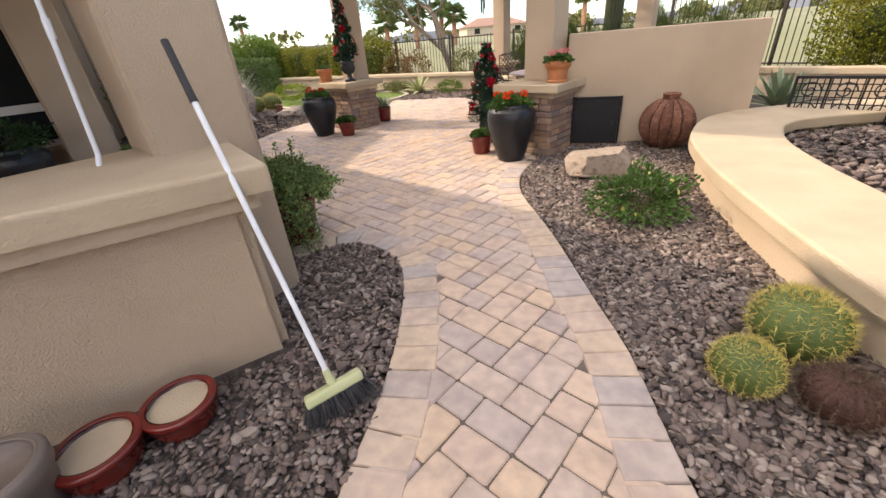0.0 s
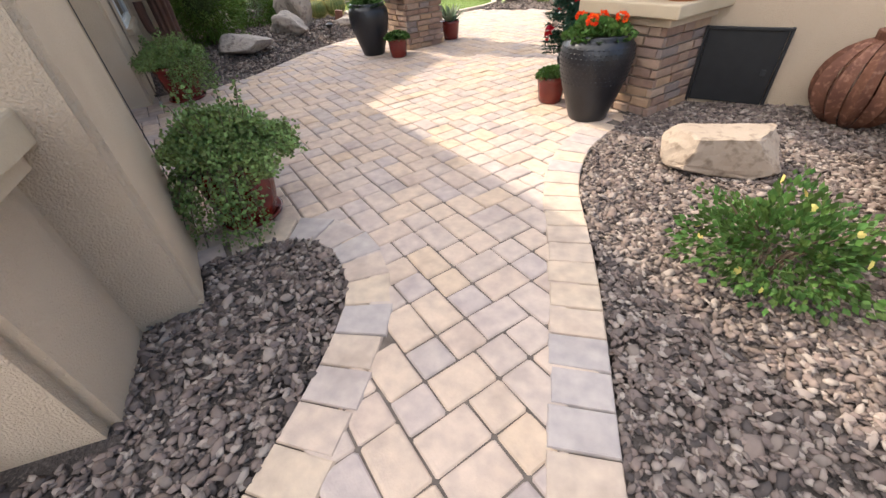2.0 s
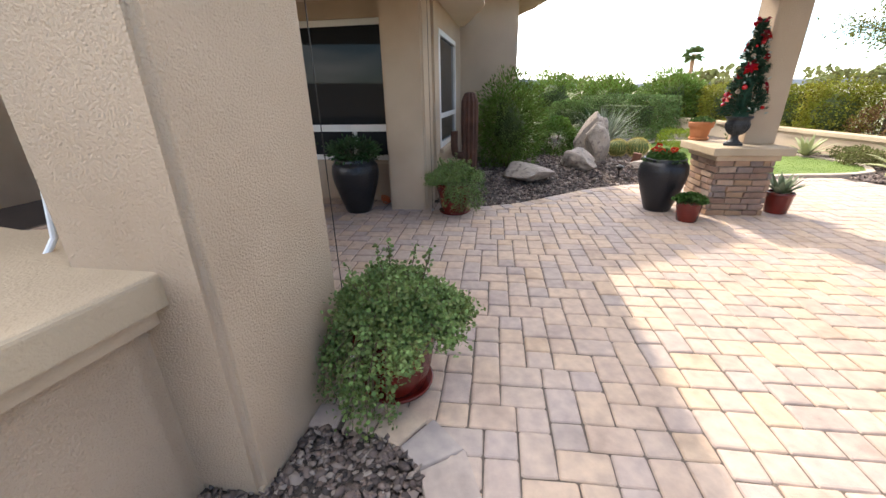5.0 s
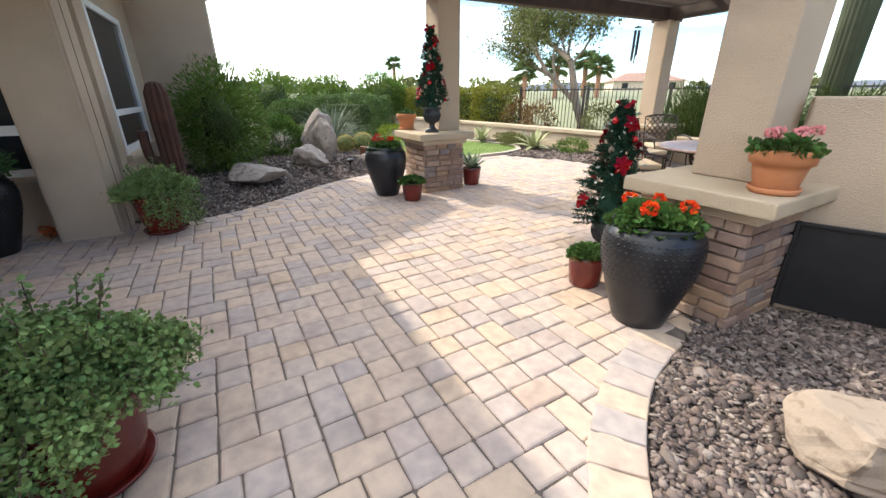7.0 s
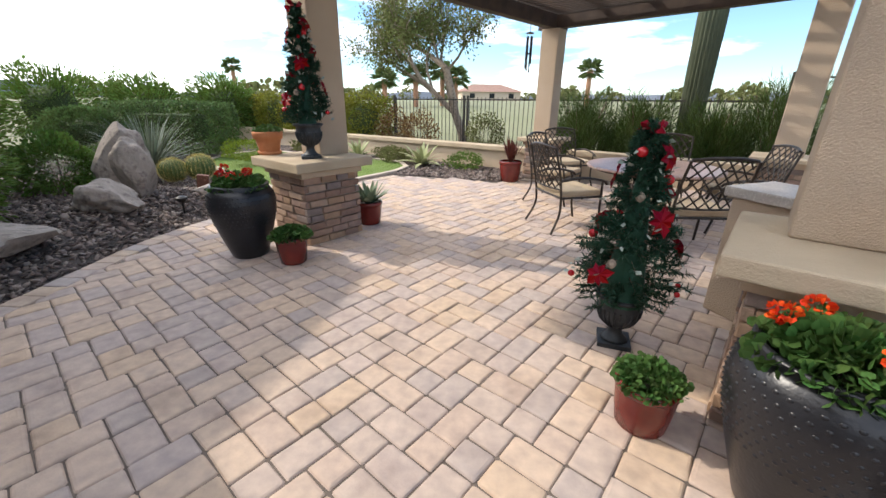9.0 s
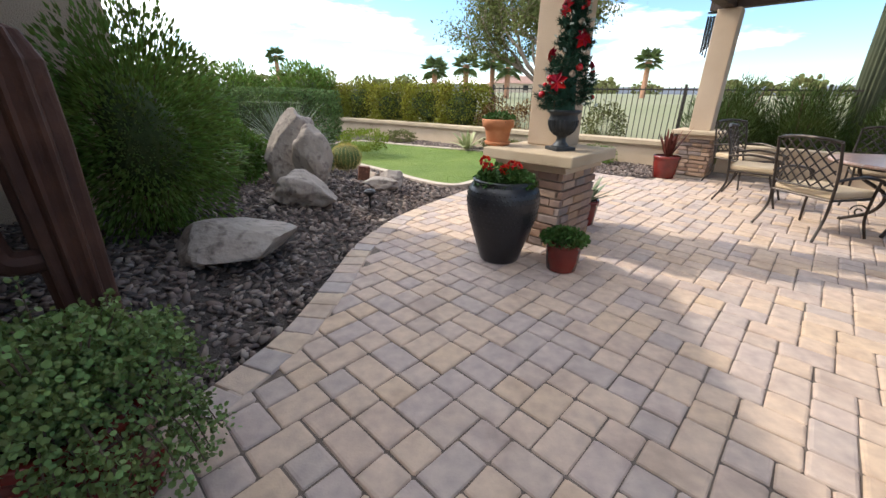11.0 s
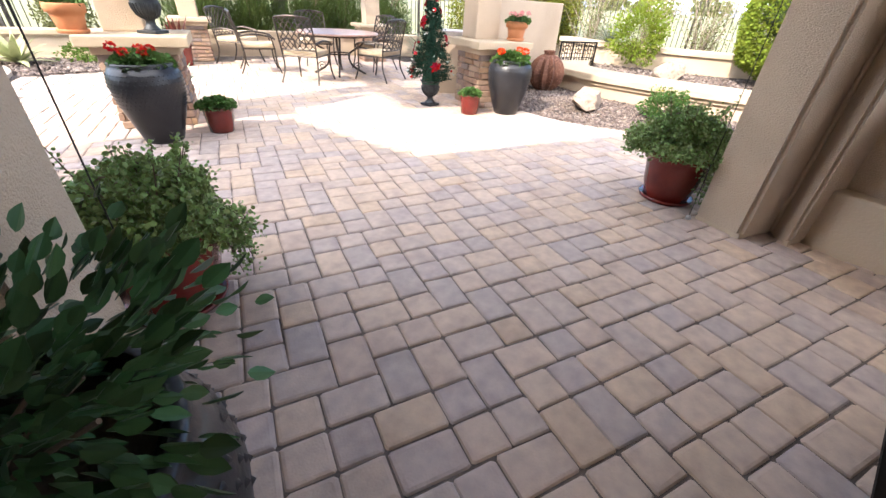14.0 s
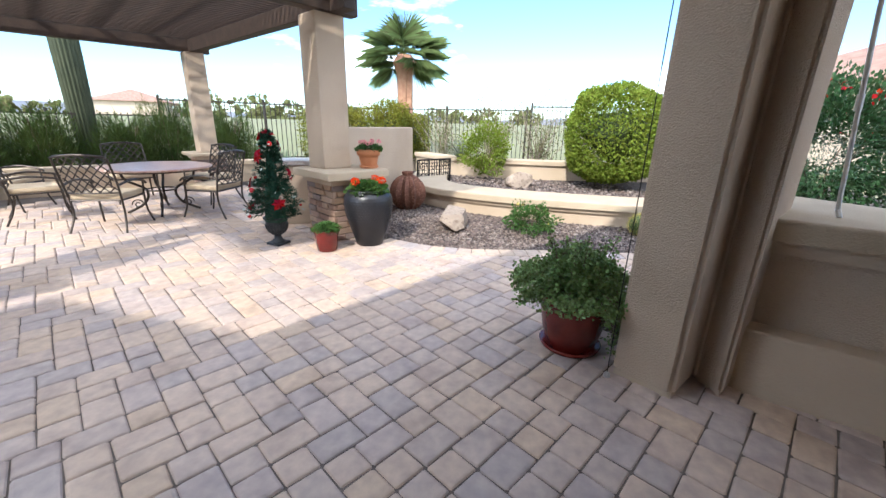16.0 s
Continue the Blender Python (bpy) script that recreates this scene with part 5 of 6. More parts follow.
barrel((1.70, 1.98, bz(1.70, 1.98) - 0.02), 0.125, 41, "small golden barrel cactus on the gravel", 0.95)
barrel((1.99, 2.20, bz(1.99, 2.20) - 0.01), 0.175, 42, "larger golden barrel cactus by the seat wall", 0.9)
barrel((1.98, 1.85, bz(1.98, 1.85) - 0.03), 0.13, 46, "withered barrel cactus beside the others", 0.8, M_twig, M_rust_dark)
barrel((-6.12, 10.16, 0.16), 0.20, 43, "golden barrel cactus in the rock bed", 0.9)
barrel((-5.84, 10.45, 0.16), 0.22, 44, "golden barrel cactus beside another", 0.9)

bushy("flowering_shrub", (1.67, 3.74, bz(1.67, 3.74)), (0.36, 0.34, 0.19), 2300, 0.036, M_geranium, "sprawling green shrub with a few yellow flowers", seed=51, lump=0.6, inner=0.3, stems=10, jitter=0.7)
q, dd = blob_points(9, (0.38, 0.36, 0.2), 52, 0.8)
q[:, 2] = np.abs(q[:, 2]) * 1.2 + 0.15
yf = leaves("yellow_flowers", q + np.array((1.67, 3.74, bz(1.67, 3.74))), dd, 0.035, M_spine, None, (ROUND, ROUND_F), 1.2, 5)
tagged(yf, "small yellow flowers on the shrub", "flowers", kind="stuff")
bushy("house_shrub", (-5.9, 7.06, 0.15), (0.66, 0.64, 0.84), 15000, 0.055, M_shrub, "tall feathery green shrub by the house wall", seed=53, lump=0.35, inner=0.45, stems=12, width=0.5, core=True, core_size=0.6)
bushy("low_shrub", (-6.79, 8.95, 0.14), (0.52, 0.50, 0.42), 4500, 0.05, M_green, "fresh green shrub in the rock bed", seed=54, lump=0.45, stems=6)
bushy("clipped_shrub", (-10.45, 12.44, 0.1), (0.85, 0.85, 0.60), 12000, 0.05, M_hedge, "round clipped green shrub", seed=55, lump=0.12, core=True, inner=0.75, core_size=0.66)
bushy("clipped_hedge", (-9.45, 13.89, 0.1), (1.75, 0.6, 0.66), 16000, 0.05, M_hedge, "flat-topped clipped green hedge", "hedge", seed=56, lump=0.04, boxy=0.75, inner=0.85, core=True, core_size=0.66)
bushy("low_shrub", (-6.55, 12.78, 0.12), (0.55, 0.5, 0.25), 2200, 0.04, M_ballhedge, "low yellow-green shrub at the lawn's edge", seed=57)
rosette("desert_spoon", (-7.13, 10.78, 0.2), 1.2, 300, M_spoon, "grey-green desert spoon with many narrow blades", "desert plant", 0.009, 7, 0.5, 0.05, 1.45, 5, 0.1)
for x, y, r, h, s in ((-16.92, 13.23, 1.5, 1.3, 61), (-15, 15.4, 1.5, 1.25, 62), (-12.89, 16.76, 1.3, 1.1, 63), (-10.98, 18.05, 1.2, 1.1, 64), (-18.31, 10.65, 1.6, 1.3, 65)):
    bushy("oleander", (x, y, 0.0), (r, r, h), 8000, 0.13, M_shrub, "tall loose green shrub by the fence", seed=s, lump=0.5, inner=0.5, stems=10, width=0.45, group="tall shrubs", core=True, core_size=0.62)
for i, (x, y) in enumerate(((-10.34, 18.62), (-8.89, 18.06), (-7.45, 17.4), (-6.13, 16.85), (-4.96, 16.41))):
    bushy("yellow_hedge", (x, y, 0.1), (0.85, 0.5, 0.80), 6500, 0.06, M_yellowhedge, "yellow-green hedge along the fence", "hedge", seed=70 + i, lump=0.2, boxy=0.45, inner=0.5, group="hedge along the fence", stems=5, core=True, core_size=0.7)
for i, (x, y) in enumerate(((-3.97, 16.04), (-3.14, 15.62), (-1.22, 15.02))):
    bushy("bronze_shrub", (x, y, 0.05), (0.50, 0.42, 0.58), 2400, 0.05, M_brownhedge if i < 2 else M_olive, "bronze-leaved shrub before the fence", seed=80 + i, lump=0.4, inner=0.3, stems=8, group="bronze shrubs")
rosette("striped_agave", (-2.6, 13.6, 0.03), 0.62, 26, M_agave_v, "pale striped agave with arching blades", "agave", 0.10, 11, 0.55, 0.15, 1.35)
rosette("striped_agave", (-4.5, 14.44, 0.03), 0.58, 20, M_agave_v, "pale striped agave beside the lawn", "agave", 0.09, 12, 0.45, 0.3, 1.4)
for x, y, s, m in ((-1.55, 13.42, 91, M_shrub), (-3.7, 14.63, 92, M_olive), (-6.63, 15.55, 93, M_olive), (-3.35, 14.02, 94, M_olive)):
    bushy("low_shrub", (x, y, 0.0), (0.42, 0.32, 0.17), 1300, 0.045, m, "low sprawling shrub on the gravel", seed=s, lump=0.5, inner=0.3)
rosette("blue_agave", (4.23, 7.06, 0.25), 0.62, 46, M_agave, "blue-grey agave beside the grill wall", "agave", 0.07, 13, 0.12, 0.1, 1.45)
rosette("blue_agave", (4.41, 9.69, 0.1), 0.85, 70, M_agave, "blue-grey yucca behind the table", "yucca", 0.035, 14, 0.1, 0.1, 1.45)
rosette("grass_clump", (5.63, 5.6, 0.7), 0.55, 120, M_spoon, "clump of grey-green ornamental grass", "grass clump", 0.014, 15, 0.5, 0.2, 1.45)


def feather(at, r, h, seed, label="dark green feathery shrub behind the table"):
    """A shrub of many fine upright twigs."""
    t = thing("feathery_shrub", label, "shrub", at, 0, "feathery shrubs")
    rng = np.random.default_rng(seed)
    n = 12000
    a, q = rng.uniform(0, 6.28, n), rng.uniform(0, 1, n) ** 0.6
    zz = rng.uniform(0.03, 1, n)
    lim = r * (0.55 + 0.55 * np.sin(np.pi * np.clip(zz * 0.8 + 0.15, 0, 1)))
    p = np.column_stack([q * lim * np.cos(a), q * lim * np.sin(a), zz * h * (0.85 + 0.3 * np.sin(a * 3 + seed) * q)])
    d = np.column_stack([np.cos(a) * 0.6 * q, np.sin(a) * 0.6 * q, np.full(n, 0.9)])
    leaves("foliage", p, d, 0.17, M_feather, t, (NEEDLE, NEEDLE_F), 0.7, seed, jitter=0.35)
    rnd = random.Random(seed)
    for i in range(7):
        b = rnd.uniform(0, 6.28)
        part("stem", tube(B(), curve([(0, 0, 0), (0.3 * r * math.cos(b), 0.3 * r * math.sin(b), h * 0.5), (0.6 * r * math.cos(b), 0.6 * r * math.sin(b), h * 0.95)], 4), 0.014, 5, 0.004), M_twig, t)
    return t


for x, y, r, h, s in ((1, 14.01, 0.75, 1.55, 101), (2.15, 13.62, 0.7, 1.5, 102), (4.18, 12.61, 0.8, 1.7, 103), (5.25, 11.92, 0.7, 1.5, 104), (3.17, 12.77, 0.6, 1.35, 105)):
    feather((x, y, 0.0), r, h, s)

saguaro = thing("saguaro", "tall ribbed saguaro cactus behind the table", "cactus", (3.12, 13.78, 0.0))
part("trunk", lathe(B(), [(0.15, 0), (0.18, 0.5), (0.22, 1.6), (0.235, 3.0), (0.22, 4.2), (0.17, 4.8), (0.08, 5.05)], 80, flute=0.10, nflute=20), M_saguaro, saguaro, smooth=True)

# planter at the side
bushy("yellow_bush", (5.19, 4.91, 0.40), (0.62, 0.55, 0.56), 4200, 0.05, M_ballhedge, "bright yellow-green bush in the raised planter", seed=111, lump=0.45, inner=0.3, stems=8)
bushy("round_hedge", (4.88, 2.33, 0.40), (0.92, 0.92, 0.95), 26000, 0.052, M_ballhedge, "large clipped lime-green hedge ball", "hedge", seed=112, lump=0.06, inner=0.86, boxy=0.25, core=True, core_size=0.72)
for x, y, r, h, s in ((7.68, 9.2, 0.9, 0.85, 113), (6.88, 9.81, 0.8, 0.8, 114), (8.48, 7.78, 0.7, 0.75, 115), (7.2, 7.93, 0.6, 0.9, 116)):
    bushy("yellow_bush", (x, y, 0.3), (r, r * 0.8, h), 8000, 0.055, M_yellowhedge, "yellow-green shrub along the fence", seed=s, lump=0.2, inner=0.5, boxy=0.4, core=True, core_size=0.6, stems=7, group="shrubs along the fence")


def twiggy(at, h, seed, label):
    t = thing("bare_shrub", label, "shrub", at, 0, "bare shrubs")
    rnd = random.Random(seed)
    bm = B()
    P, D = [], []
    for i in range(34):
        a, k = rnd.uniform(0, 6.28), rnd.uniform(0.2, 0.9)
        e = Vector((k * math.cos(a), k * math.sin(a), h * rnd.uniform(0.6, 1.0)))
        c = curve([(0, 0, 0), tuple(e * 0.45 + Vector((rnd.gauss(0, 0.08), rnd.gauss(0, 0.08), 0))), tuple(e)], 5)
        tube(bm, c, 0.011, 4, 0.003)
        for q in c[3:]:
            for _ in range(9):
                P.append(tuple(q + Vector((rnd.gauss(0, 0.09), rnd.gauss(0, 0.09), rnd.gauss(0, 0.09)))))
                D.append((rnd.gauss(0, 1), rnd.gauss(0, 1), 0.5))
    tagged(part("branchwork", bm, M_bark, t), "thin bare stems", kind="stuff")
    leaves("sparse_leaves", np.array(P), np.array(D), 0.05, M_olive, t, (LEAF, LEAF_F), 0.6, seed)
    return t


for x, y, h, s in ((7.13, 5.04, 1.9, 121), (6.75, 3.8, 1.8, 122), (6.96, 6.27, 1.6, 123), (6.7, 2.55, 1.9, 124)):
    twiggy((x, y, 0.35), h, s, "thin-leaved pale shrub along the fence")
rb = bushy("bougainvillea", (4.3, -0.95, 0.0), (1.5, 1.2, 1.1), 15000, 0.07, M_dark, "dark green shrub with red blossoms beyond the wall", seed=131, lump=0.45, inner=0.35, stems=9, lift=0.15)
q, dd = blob_points(240, (1.5, 1.2, 1.1), 132, 0.92, 0.45)
q[:, 2] += 1.2
keepq = q[:, 2] > 1.3
leaves("blossoms", q[keepq], dd[keepq], 0.055, M_red, rb, (ROUND, ROUND_F), 1.1, 6)

# ---------- trees ----------
def tree(at, h, seed, label):
    t = thing("garden_tree", label, "tree", at)
    rnd = random.Random(seed)
    bm = B()
    P, D = [], []

    def grow(p, d, L, r, depth):
        pts = [p]
        for k in range(4):
            d = (d + Vector((rnd.gauss(0, 0.12), rnd.gauss(0, 0.12), rnd.gauss(0.02, 0.08)))).normalized()
            pts.append(pts[-1] + d * L / 4)
        tube(bm, pts, r, 9 if depth < 2 else 5, r * 0.6)
        if depth >= 3:
            for q in pts[1:]:
                for _ in range(30):
                    o = Vector((rnd.gauss(0, 0.19), rnd.gauss(0, 0.19), rnd.gauss(-0.08, 0.17)))
                    P.append(tuple(q + o))
                    D.append((rnd.gauss(0, 1), rnd.gauss(0, 1), -0.8))
        if depth < 4:
            for _ in range(3 if depth else 4):
                nd = (d + Vector((rnd.gauss(0, 0.62), rnd.gauss(0, 0.62), rnd.gauss(0.1, 0.35)))).normalized()
                grow(pts[rnd.choice((2, 3, 4))], nd, L * rnd.uniform(0.6, 0.8), r * 0.55, depth + 1)

    grow(Vector((0, 0, -0.1)), Vector((0.12, 0.0, 1)), h * 0.38, 0.15, 0)
    part("trunk", bm, M_bark, t)
    leaves("crown", np.array(P), np.array(D), 0.095, M_treeleaf, t, (LEAF, LEAF_F), 0.55, seed, jitter=0.5)
    return t


M_treeleaf = leafy("tree_leaf", (0.10, 0.12, 0.035), (0.17, 0.18, 0.06), 0.5, 1.0, 0.45, 0.3)
tree((-2, 16.62, 0.0), 6.6, 5, "pale-barked tree with an open airy crown behind the fence")


def palm(at, h, r, seed, label, fan=True, trunk=0.2):
    t = thing("palm_tree", label, "palm", at, 0, "palms")
    rnd = random.Random(seed)
    part("trunk", lathe(B(), [(trunk * 1.2, 0), (trunk, h * 0.3), (trunk * 0.95, h * 0.9), (trunk * 1.3, h), (trunk * 0.8, h + r * 0.15)], 14, wob=trunk * 0.3), M_palmbark, t)
    V, F = [], []
    for i in range(30):
        a, el = i * 2.39996, rnd.uniform(-0.75, 1.4)
        d = Vector((math.cos(a) * math.cos(el), math.sin(a) * math.cos(el), math.sin(el)))
        s = d.cross(Vector((0, 0, 1))).normalized()
        u = s.cross(d)
        hub = Vector((0, 0, h + r * 0.1)) + d * r * 0.38
        b0 = len(V)
        V += [Vector((0, 0, h)), Vector((0, 0, h)) + s * 0.02, hub + s * 0.02, hub]
        F.append((b0, b0 + 1, b0 + 2, b0 + 3))
        for k in range(23):
            q = (k - 11) / 11 * 1.35
            e = (d * math.cos(q) + s * math.sin(q)).normalized()
            L = r * 0.72 * (0.7 + 0.3 * math.cos(q)) * rnd.uniform(0.85, 1.1)
            w = (s * math.cos(q) - d * math.sin(q)) * r * 0.0085
            b0 = len(V)
            V += [hub, hub + e * L * 0.5 - w + u * 0.02, hub + e * L - Vector((0, 0, L * 0.22)), hub + e * L * 0.5 + w]
            F += [(b0, b0 + 1, b0 + 2), (b0, b0 + 2, b0 + 3)]
    soup("fronds", V, F, M_palm, t)
    return t


M_palmbark = surf("palm_bark", (0.30, 0.15, 0.09), (0.40, 0.23, 0.14), 6, 0.95, 0.8, 25, dist=0.04)
palm((11.8, 9.2, 0.0), 3.7, 1.75, 3, "fan palm with a shaggy trunk beyond the fence", trunk=0.32)
for x, y, h, s in ((-35, 52, 5.2, 5), (-9, 40, 3.4, 6), (-7, 42, 3.8, 7), (-5.5, 40, 3.2, 8), (-11.5, 39, 3.0, 9), (6, 44, 4.0, 10)):
    palm((x, y, 0.0), h, 1.25, s, "small fan palm in the distance", trunk=0.22)

# ---------- sculptures, lamps, small things ----------
sc = thing("cactus_sculpture", "round rusted-steel barrel cactus sculpture against the grill wall", "sculpture", (2.44, 5.83, bz(2.44, 5.83) - 0.02), 10)
for i in range(12):
    a = 2 * math.pi * i / 12
    bm = B()
    n = 12
    V = []
    for k in range(n + 1):
        q = math.pi * (0.06 + 0.86 * k / n)
        rr, z = 0.31 * math.sin(q), 0.31 - 0.31 * math.cos(q)
        mid = (rr * math.cos(a), rr * math.sin(a), z)
        e0 = (rr * 0.80 * math.cos(a - 0.24), rr * 0.80 * math.sin(a - 0.24), z)
        e1 = (rr * 0.80 * math.cos(a + 0.24), rr * 0.80 * math.sin(a + 0.24), z)
        V.append([bm.verts.new(c) for c in (e0, mid, e1)])
    for A, C in zip(V, V[1:]):
        for j in range(2):
            bm.faces.new((A[j], A[j + 1], C[j + 1], C[j]))
    part("rib", bm, M_rust, sc)
part("collar", lathe(B(), [(0.05, 0.58), (0.085, 0.60), (0.10, 0.66), (0.085, 0.665), (0.04, 0.62)], 14, wob=0.02), M_rust, sc)

ss = thing("saguaro_sculpture", "rusted-steel saguaro sculpture beside the house wall", "sculpture", (-4.82, 5.68, bz(-4.82, 5.68)), -114)
part("trunk", lathe(B(), [(0.10, 0), (0.10, 0.4), (0.115, 1.1), (0.11, 1.4), (0.07, 1.5), (0.03, 1.52)], 60, flute=0.12, nflute=10), M_rust_dark, ss)
for sx, z0, z1 in ((1, 0.62, 0.98),):
    part("arm", tube(B(), curve([(0.08 * sx, 0, z0), (0.20 * sx, 0, z0 + 0.02), (0.23 * sx, 0, z0 + 0.14), (0.23 * sx, 0, z1)], 6), 0.055, 10), M_rust_dark, ss)

pl_ = thing("path_light", "small black path light on a spike", "garden light", (-4.72, 8.75, bz(-4.72, 8.75)))
part("spike", tube(B(), [(0, 0, -0.05), (0, 0, 0.16)], 0.012, 8), M_iron, pl_)
part("lamp_head", lathe(B(), [(0.03, 0.15), (0.05, 0.17), (0.075, 0.20), (0.07, 0.215), (0.03, 0.235)], 20), M_iron, pl_)
rb_ = tagged(part("rusted_block", box(B(), (0, 0, 0.12), (0.16, 0.10, 0.24), bevel=0.01), M_rust), "small rusted metal block among the stones", "ornament")
rb_.matrix_basis = pose(-5.25, 9.75, bz(-5.25, 9.75), 0, 8, 30)

ch = thing("wind_chime", "dark metal wind chime hanging from the pergola beam", "wind chime", (-0.35, 12.2, 0.34))
part("top_disc", lathe(B(), [(0.06, 2.22), (0.065, 2.235), (0.01, 2.25)], 16), M_iron, ch)
part("cord", tube(B(), [(0, 0, 2.24), (0, 0, 2.37)], 0.004, 5), M_iron, ch)
for i in range(6):
    a = i * 1.047
    part("tube", tube(B(), [(0.045 * math.cos(a), 0.045 * math.sin(a), 2.18), (0.045 * math.cos(a), 0.045 * math.sin(a), 1.75 - 0.03 * i)], 0.011, 7), M_iron, ch)
part("striker", lathe(B(), [(0.03, 1.9), (0.03, 1.92)], 12), M_iron, ch)

# iron panel leaning in the planter
ip = thing("iron_panel", "dark scrolled iron panel leaning in the planter", "iron panel", (4.2, 5.85, 0.24), -35)
for c, s in (((0, 0, 0.03), (0.9, 0.03, 0.03)), ((0, 0, 0.52), (0.9, 0.03, 0.03)), ((-0.44, 0, 0.27), (0.03, 0.03, 0.52)), ((0.44, 0, 0.27), (0.03, 0.03, 0.52)), ((-0.15, 0, 0.27), (0.02, 0.02, 0.5)), ((0.15, 0, 0.27), (0.02, 0.02, 0.5))):
    part("bar", box(B(), c, s), M_iron, ip)
for i in range(13):
    part("bar", box(B(), (-0.39 + 0.065 * i, 0, 0.27), (0.012, 0.012, 0.50)), M_iron, ip)
for i in range(6):
    part("bar", box(B(), (0, 0.008, 0.10 + 0.07 * i), (0.88, 0.008, 0.012)), M_iron, ip)
for i in range(6):
    cx = -0.3 + 0.3 * (i % 3)
    cz = 0.16 + 0.22 * (i // 3)
    part("scroll", tube(B(), [(cx + 0.1 * (1 - k / 30) * math.cos(k * 0.35), 0, cz + 0.1 * (1 - k / 30) * math.sin(k * 0.35)) for k in range(28)], 0.008, 5), M_iron, ip)

# broom leaning on the low wall
HEAD, TOP = Vector((-0.10, 1.66, 0.0)), Vector((-0.74, 2.10, 1.66))
ax = (TOP - Vector((HEAD.x, HEAD.y, 0.15))).normalized()
br = thing("broom", "push broom with a white pole leaning on the low wall", "broom", (HEAD.x, HEAD.y, 0.0))
o = Vector((0, 0, 0.15))
part("pole", tube(B(), [o, o + ax * 1.30], 0.0125, 12), M_whitepole, br)
part("grip", tube(B(), [o + ax * 1.30, o + ax * 1.32, o + ax * 1.52, o + ax * 1.56], 0.017, 12, 0.015), M_grip, br, "black rubber grip")
part("socket", tube(B(), [o - ax * 0.03, o + ax * 0.05], 0.022, 12, 0.016), M_broomhead, br)
long = Vector((0.75, 0.6, 0.0))
long = (long - ax * long.dot(ax)).normalized()
wide = ax.cross(long)
HM = Matrix((long, wide, ax)).transposed().to_4x4()
HM.translation = o - ax * 0.045
hd = box(B(), (0, 0, 0), (0.27, 0.075, 0.05), 0, 0.018, 3, HM)
part("head", hd, M_broomhead, br, "pale green plastic head", smooth=True)
rng = np.random.default_rng(3)
n = 1500
u, v = rng.uniform(-0.14, 0.14, n), rng.uniform(-0.036, 0.036, n)
root = np.array([tuple(HM @ Vector((a, b, -0.02))) for a, b in zip(u, v)])
way = np.array([tuple(-ax + long * a * 2.2 + wide * b * 3) for a, b in zip(u, v)])
leaves("bristles", root, way, 0.105, M_bristle, br, (NEEDLE, NEEDLE_F), 0.5, 3, jitter=0.12)

# empty glazed saucer bowls and a planter
DISH = [(0.095, 0.0), (0.105, 0.008), (0.125, 0.06), (0.132, 0.10), (0.137, 0.105), (0.138, 0.125), (0.13, 0.13), (0.12, 0.128)]
for x, y, k in ((-0.74, 1.47, 1.12), (-0.91, 1.23, 1.16)):
    d_ = thing("glazed_bowl", "dark red glazed bowl with dried white residue inside", "bowl", (x, y, bz(x, y)), 0, "glazed bowls")
    part("bowl", pot_shape(B(), [(r * k, z * k) for r, z in DISH], 0.014, 36), M_glaze_red, d_, smooth=True)
    part("residue", lathe(B(), [(0.118 * k, 0.104 * k), (0.112 * k, 0.110 * k)], 24, wob=0.008), M_cap, d_, "dry white crust")
M_taupe = surf("taupe_plastic", (0.16, 0.125, 0.105), (0.20, 0.16, 0.135), 5, 0.55, 0.15, 60)
pp = thing("plastic_planter", "taupe plastic planter filled with pale soil", "planter", (-1.04, 1.0, bz(-1.04, 1.0)))
part("body", pot_shape(B(), [(0.13, 0), (0.135, 0.01), (0.16, 0.20), (0.172, 0.215), (0.176, 0.27), (0.165, 0.285), (0.15, 0.28)], 0.016, 36), M_taupe, pp, smooth=True)
part("soil", lathe(B(), [(0.148, 0.228), (0.14, 0.245)], 24, wob=0.012), M_white, pp)

# awning crank and guide wires
cr = thing("awning_crank", "white awning crank rod hanging beside the column", "crank rod", (-1.30, 2.07, 1.09))
part("rod", tube(B(), [(0.0, 0.0, 0.0), (-0.02, 0.06, 0.45), (-0.03, 0.12, 0.95), (-0.04, 0.16, 1.65)], 0.011, 8), M_whitepole, cr)
part("handle", tube(B(), curve([(0, 0, 0), (0.015, -0.03, -0.05), (0.06, -0.04, -0.07), (0.07, -0.04, -0.15)], 5), 0.012, 8), M_whitepole, cr)
part("joint", tube(B(), [(-0.022, 0.07, 0.50), (-0.024, 0.078, 0.58)], 0.016, 8), M_whitepole, cr)
for x, y in ((-1.57, 3.13), (-4.46, 4.90)):
    gwire = thing("guide_wire", "thin dark awning guide wire beside the stucco post", "wire", (x, y, 0.0))
    part("wire", tube(B(), [(0, 0, 0.03), (0, 0, 2.78)], 0.003, 5), M_iron, gwire)
    part("anchor", lathe(B(), [(0.02, 0), (0.02, 0.02), (0.006, 0.035)], 10), M_steel, gwire)
cord = thing("extension_cord", "coiled orange extension cord on the paving", "cord", (-5.2, 4.42, 0.0))
part("coil", tube(B(), [((0.09 + 0.02 * math.sin(k * 1.7)) * math.cos(k * 0.5), (0.07 + 0.02 * math.cos(k)) * math.sin(k * 0.5), 0.02 + 0.07 * k / 60 + 0.02 * math.sin(k * 0.9)) for k in range(64)], 0.007, 6), M_orange, cord)

# loveseat under the porch
def recline(bm):
    for v in bm.verts:
        v.co.y += 0.36 * (v.co.z - 0.85)
    return bm


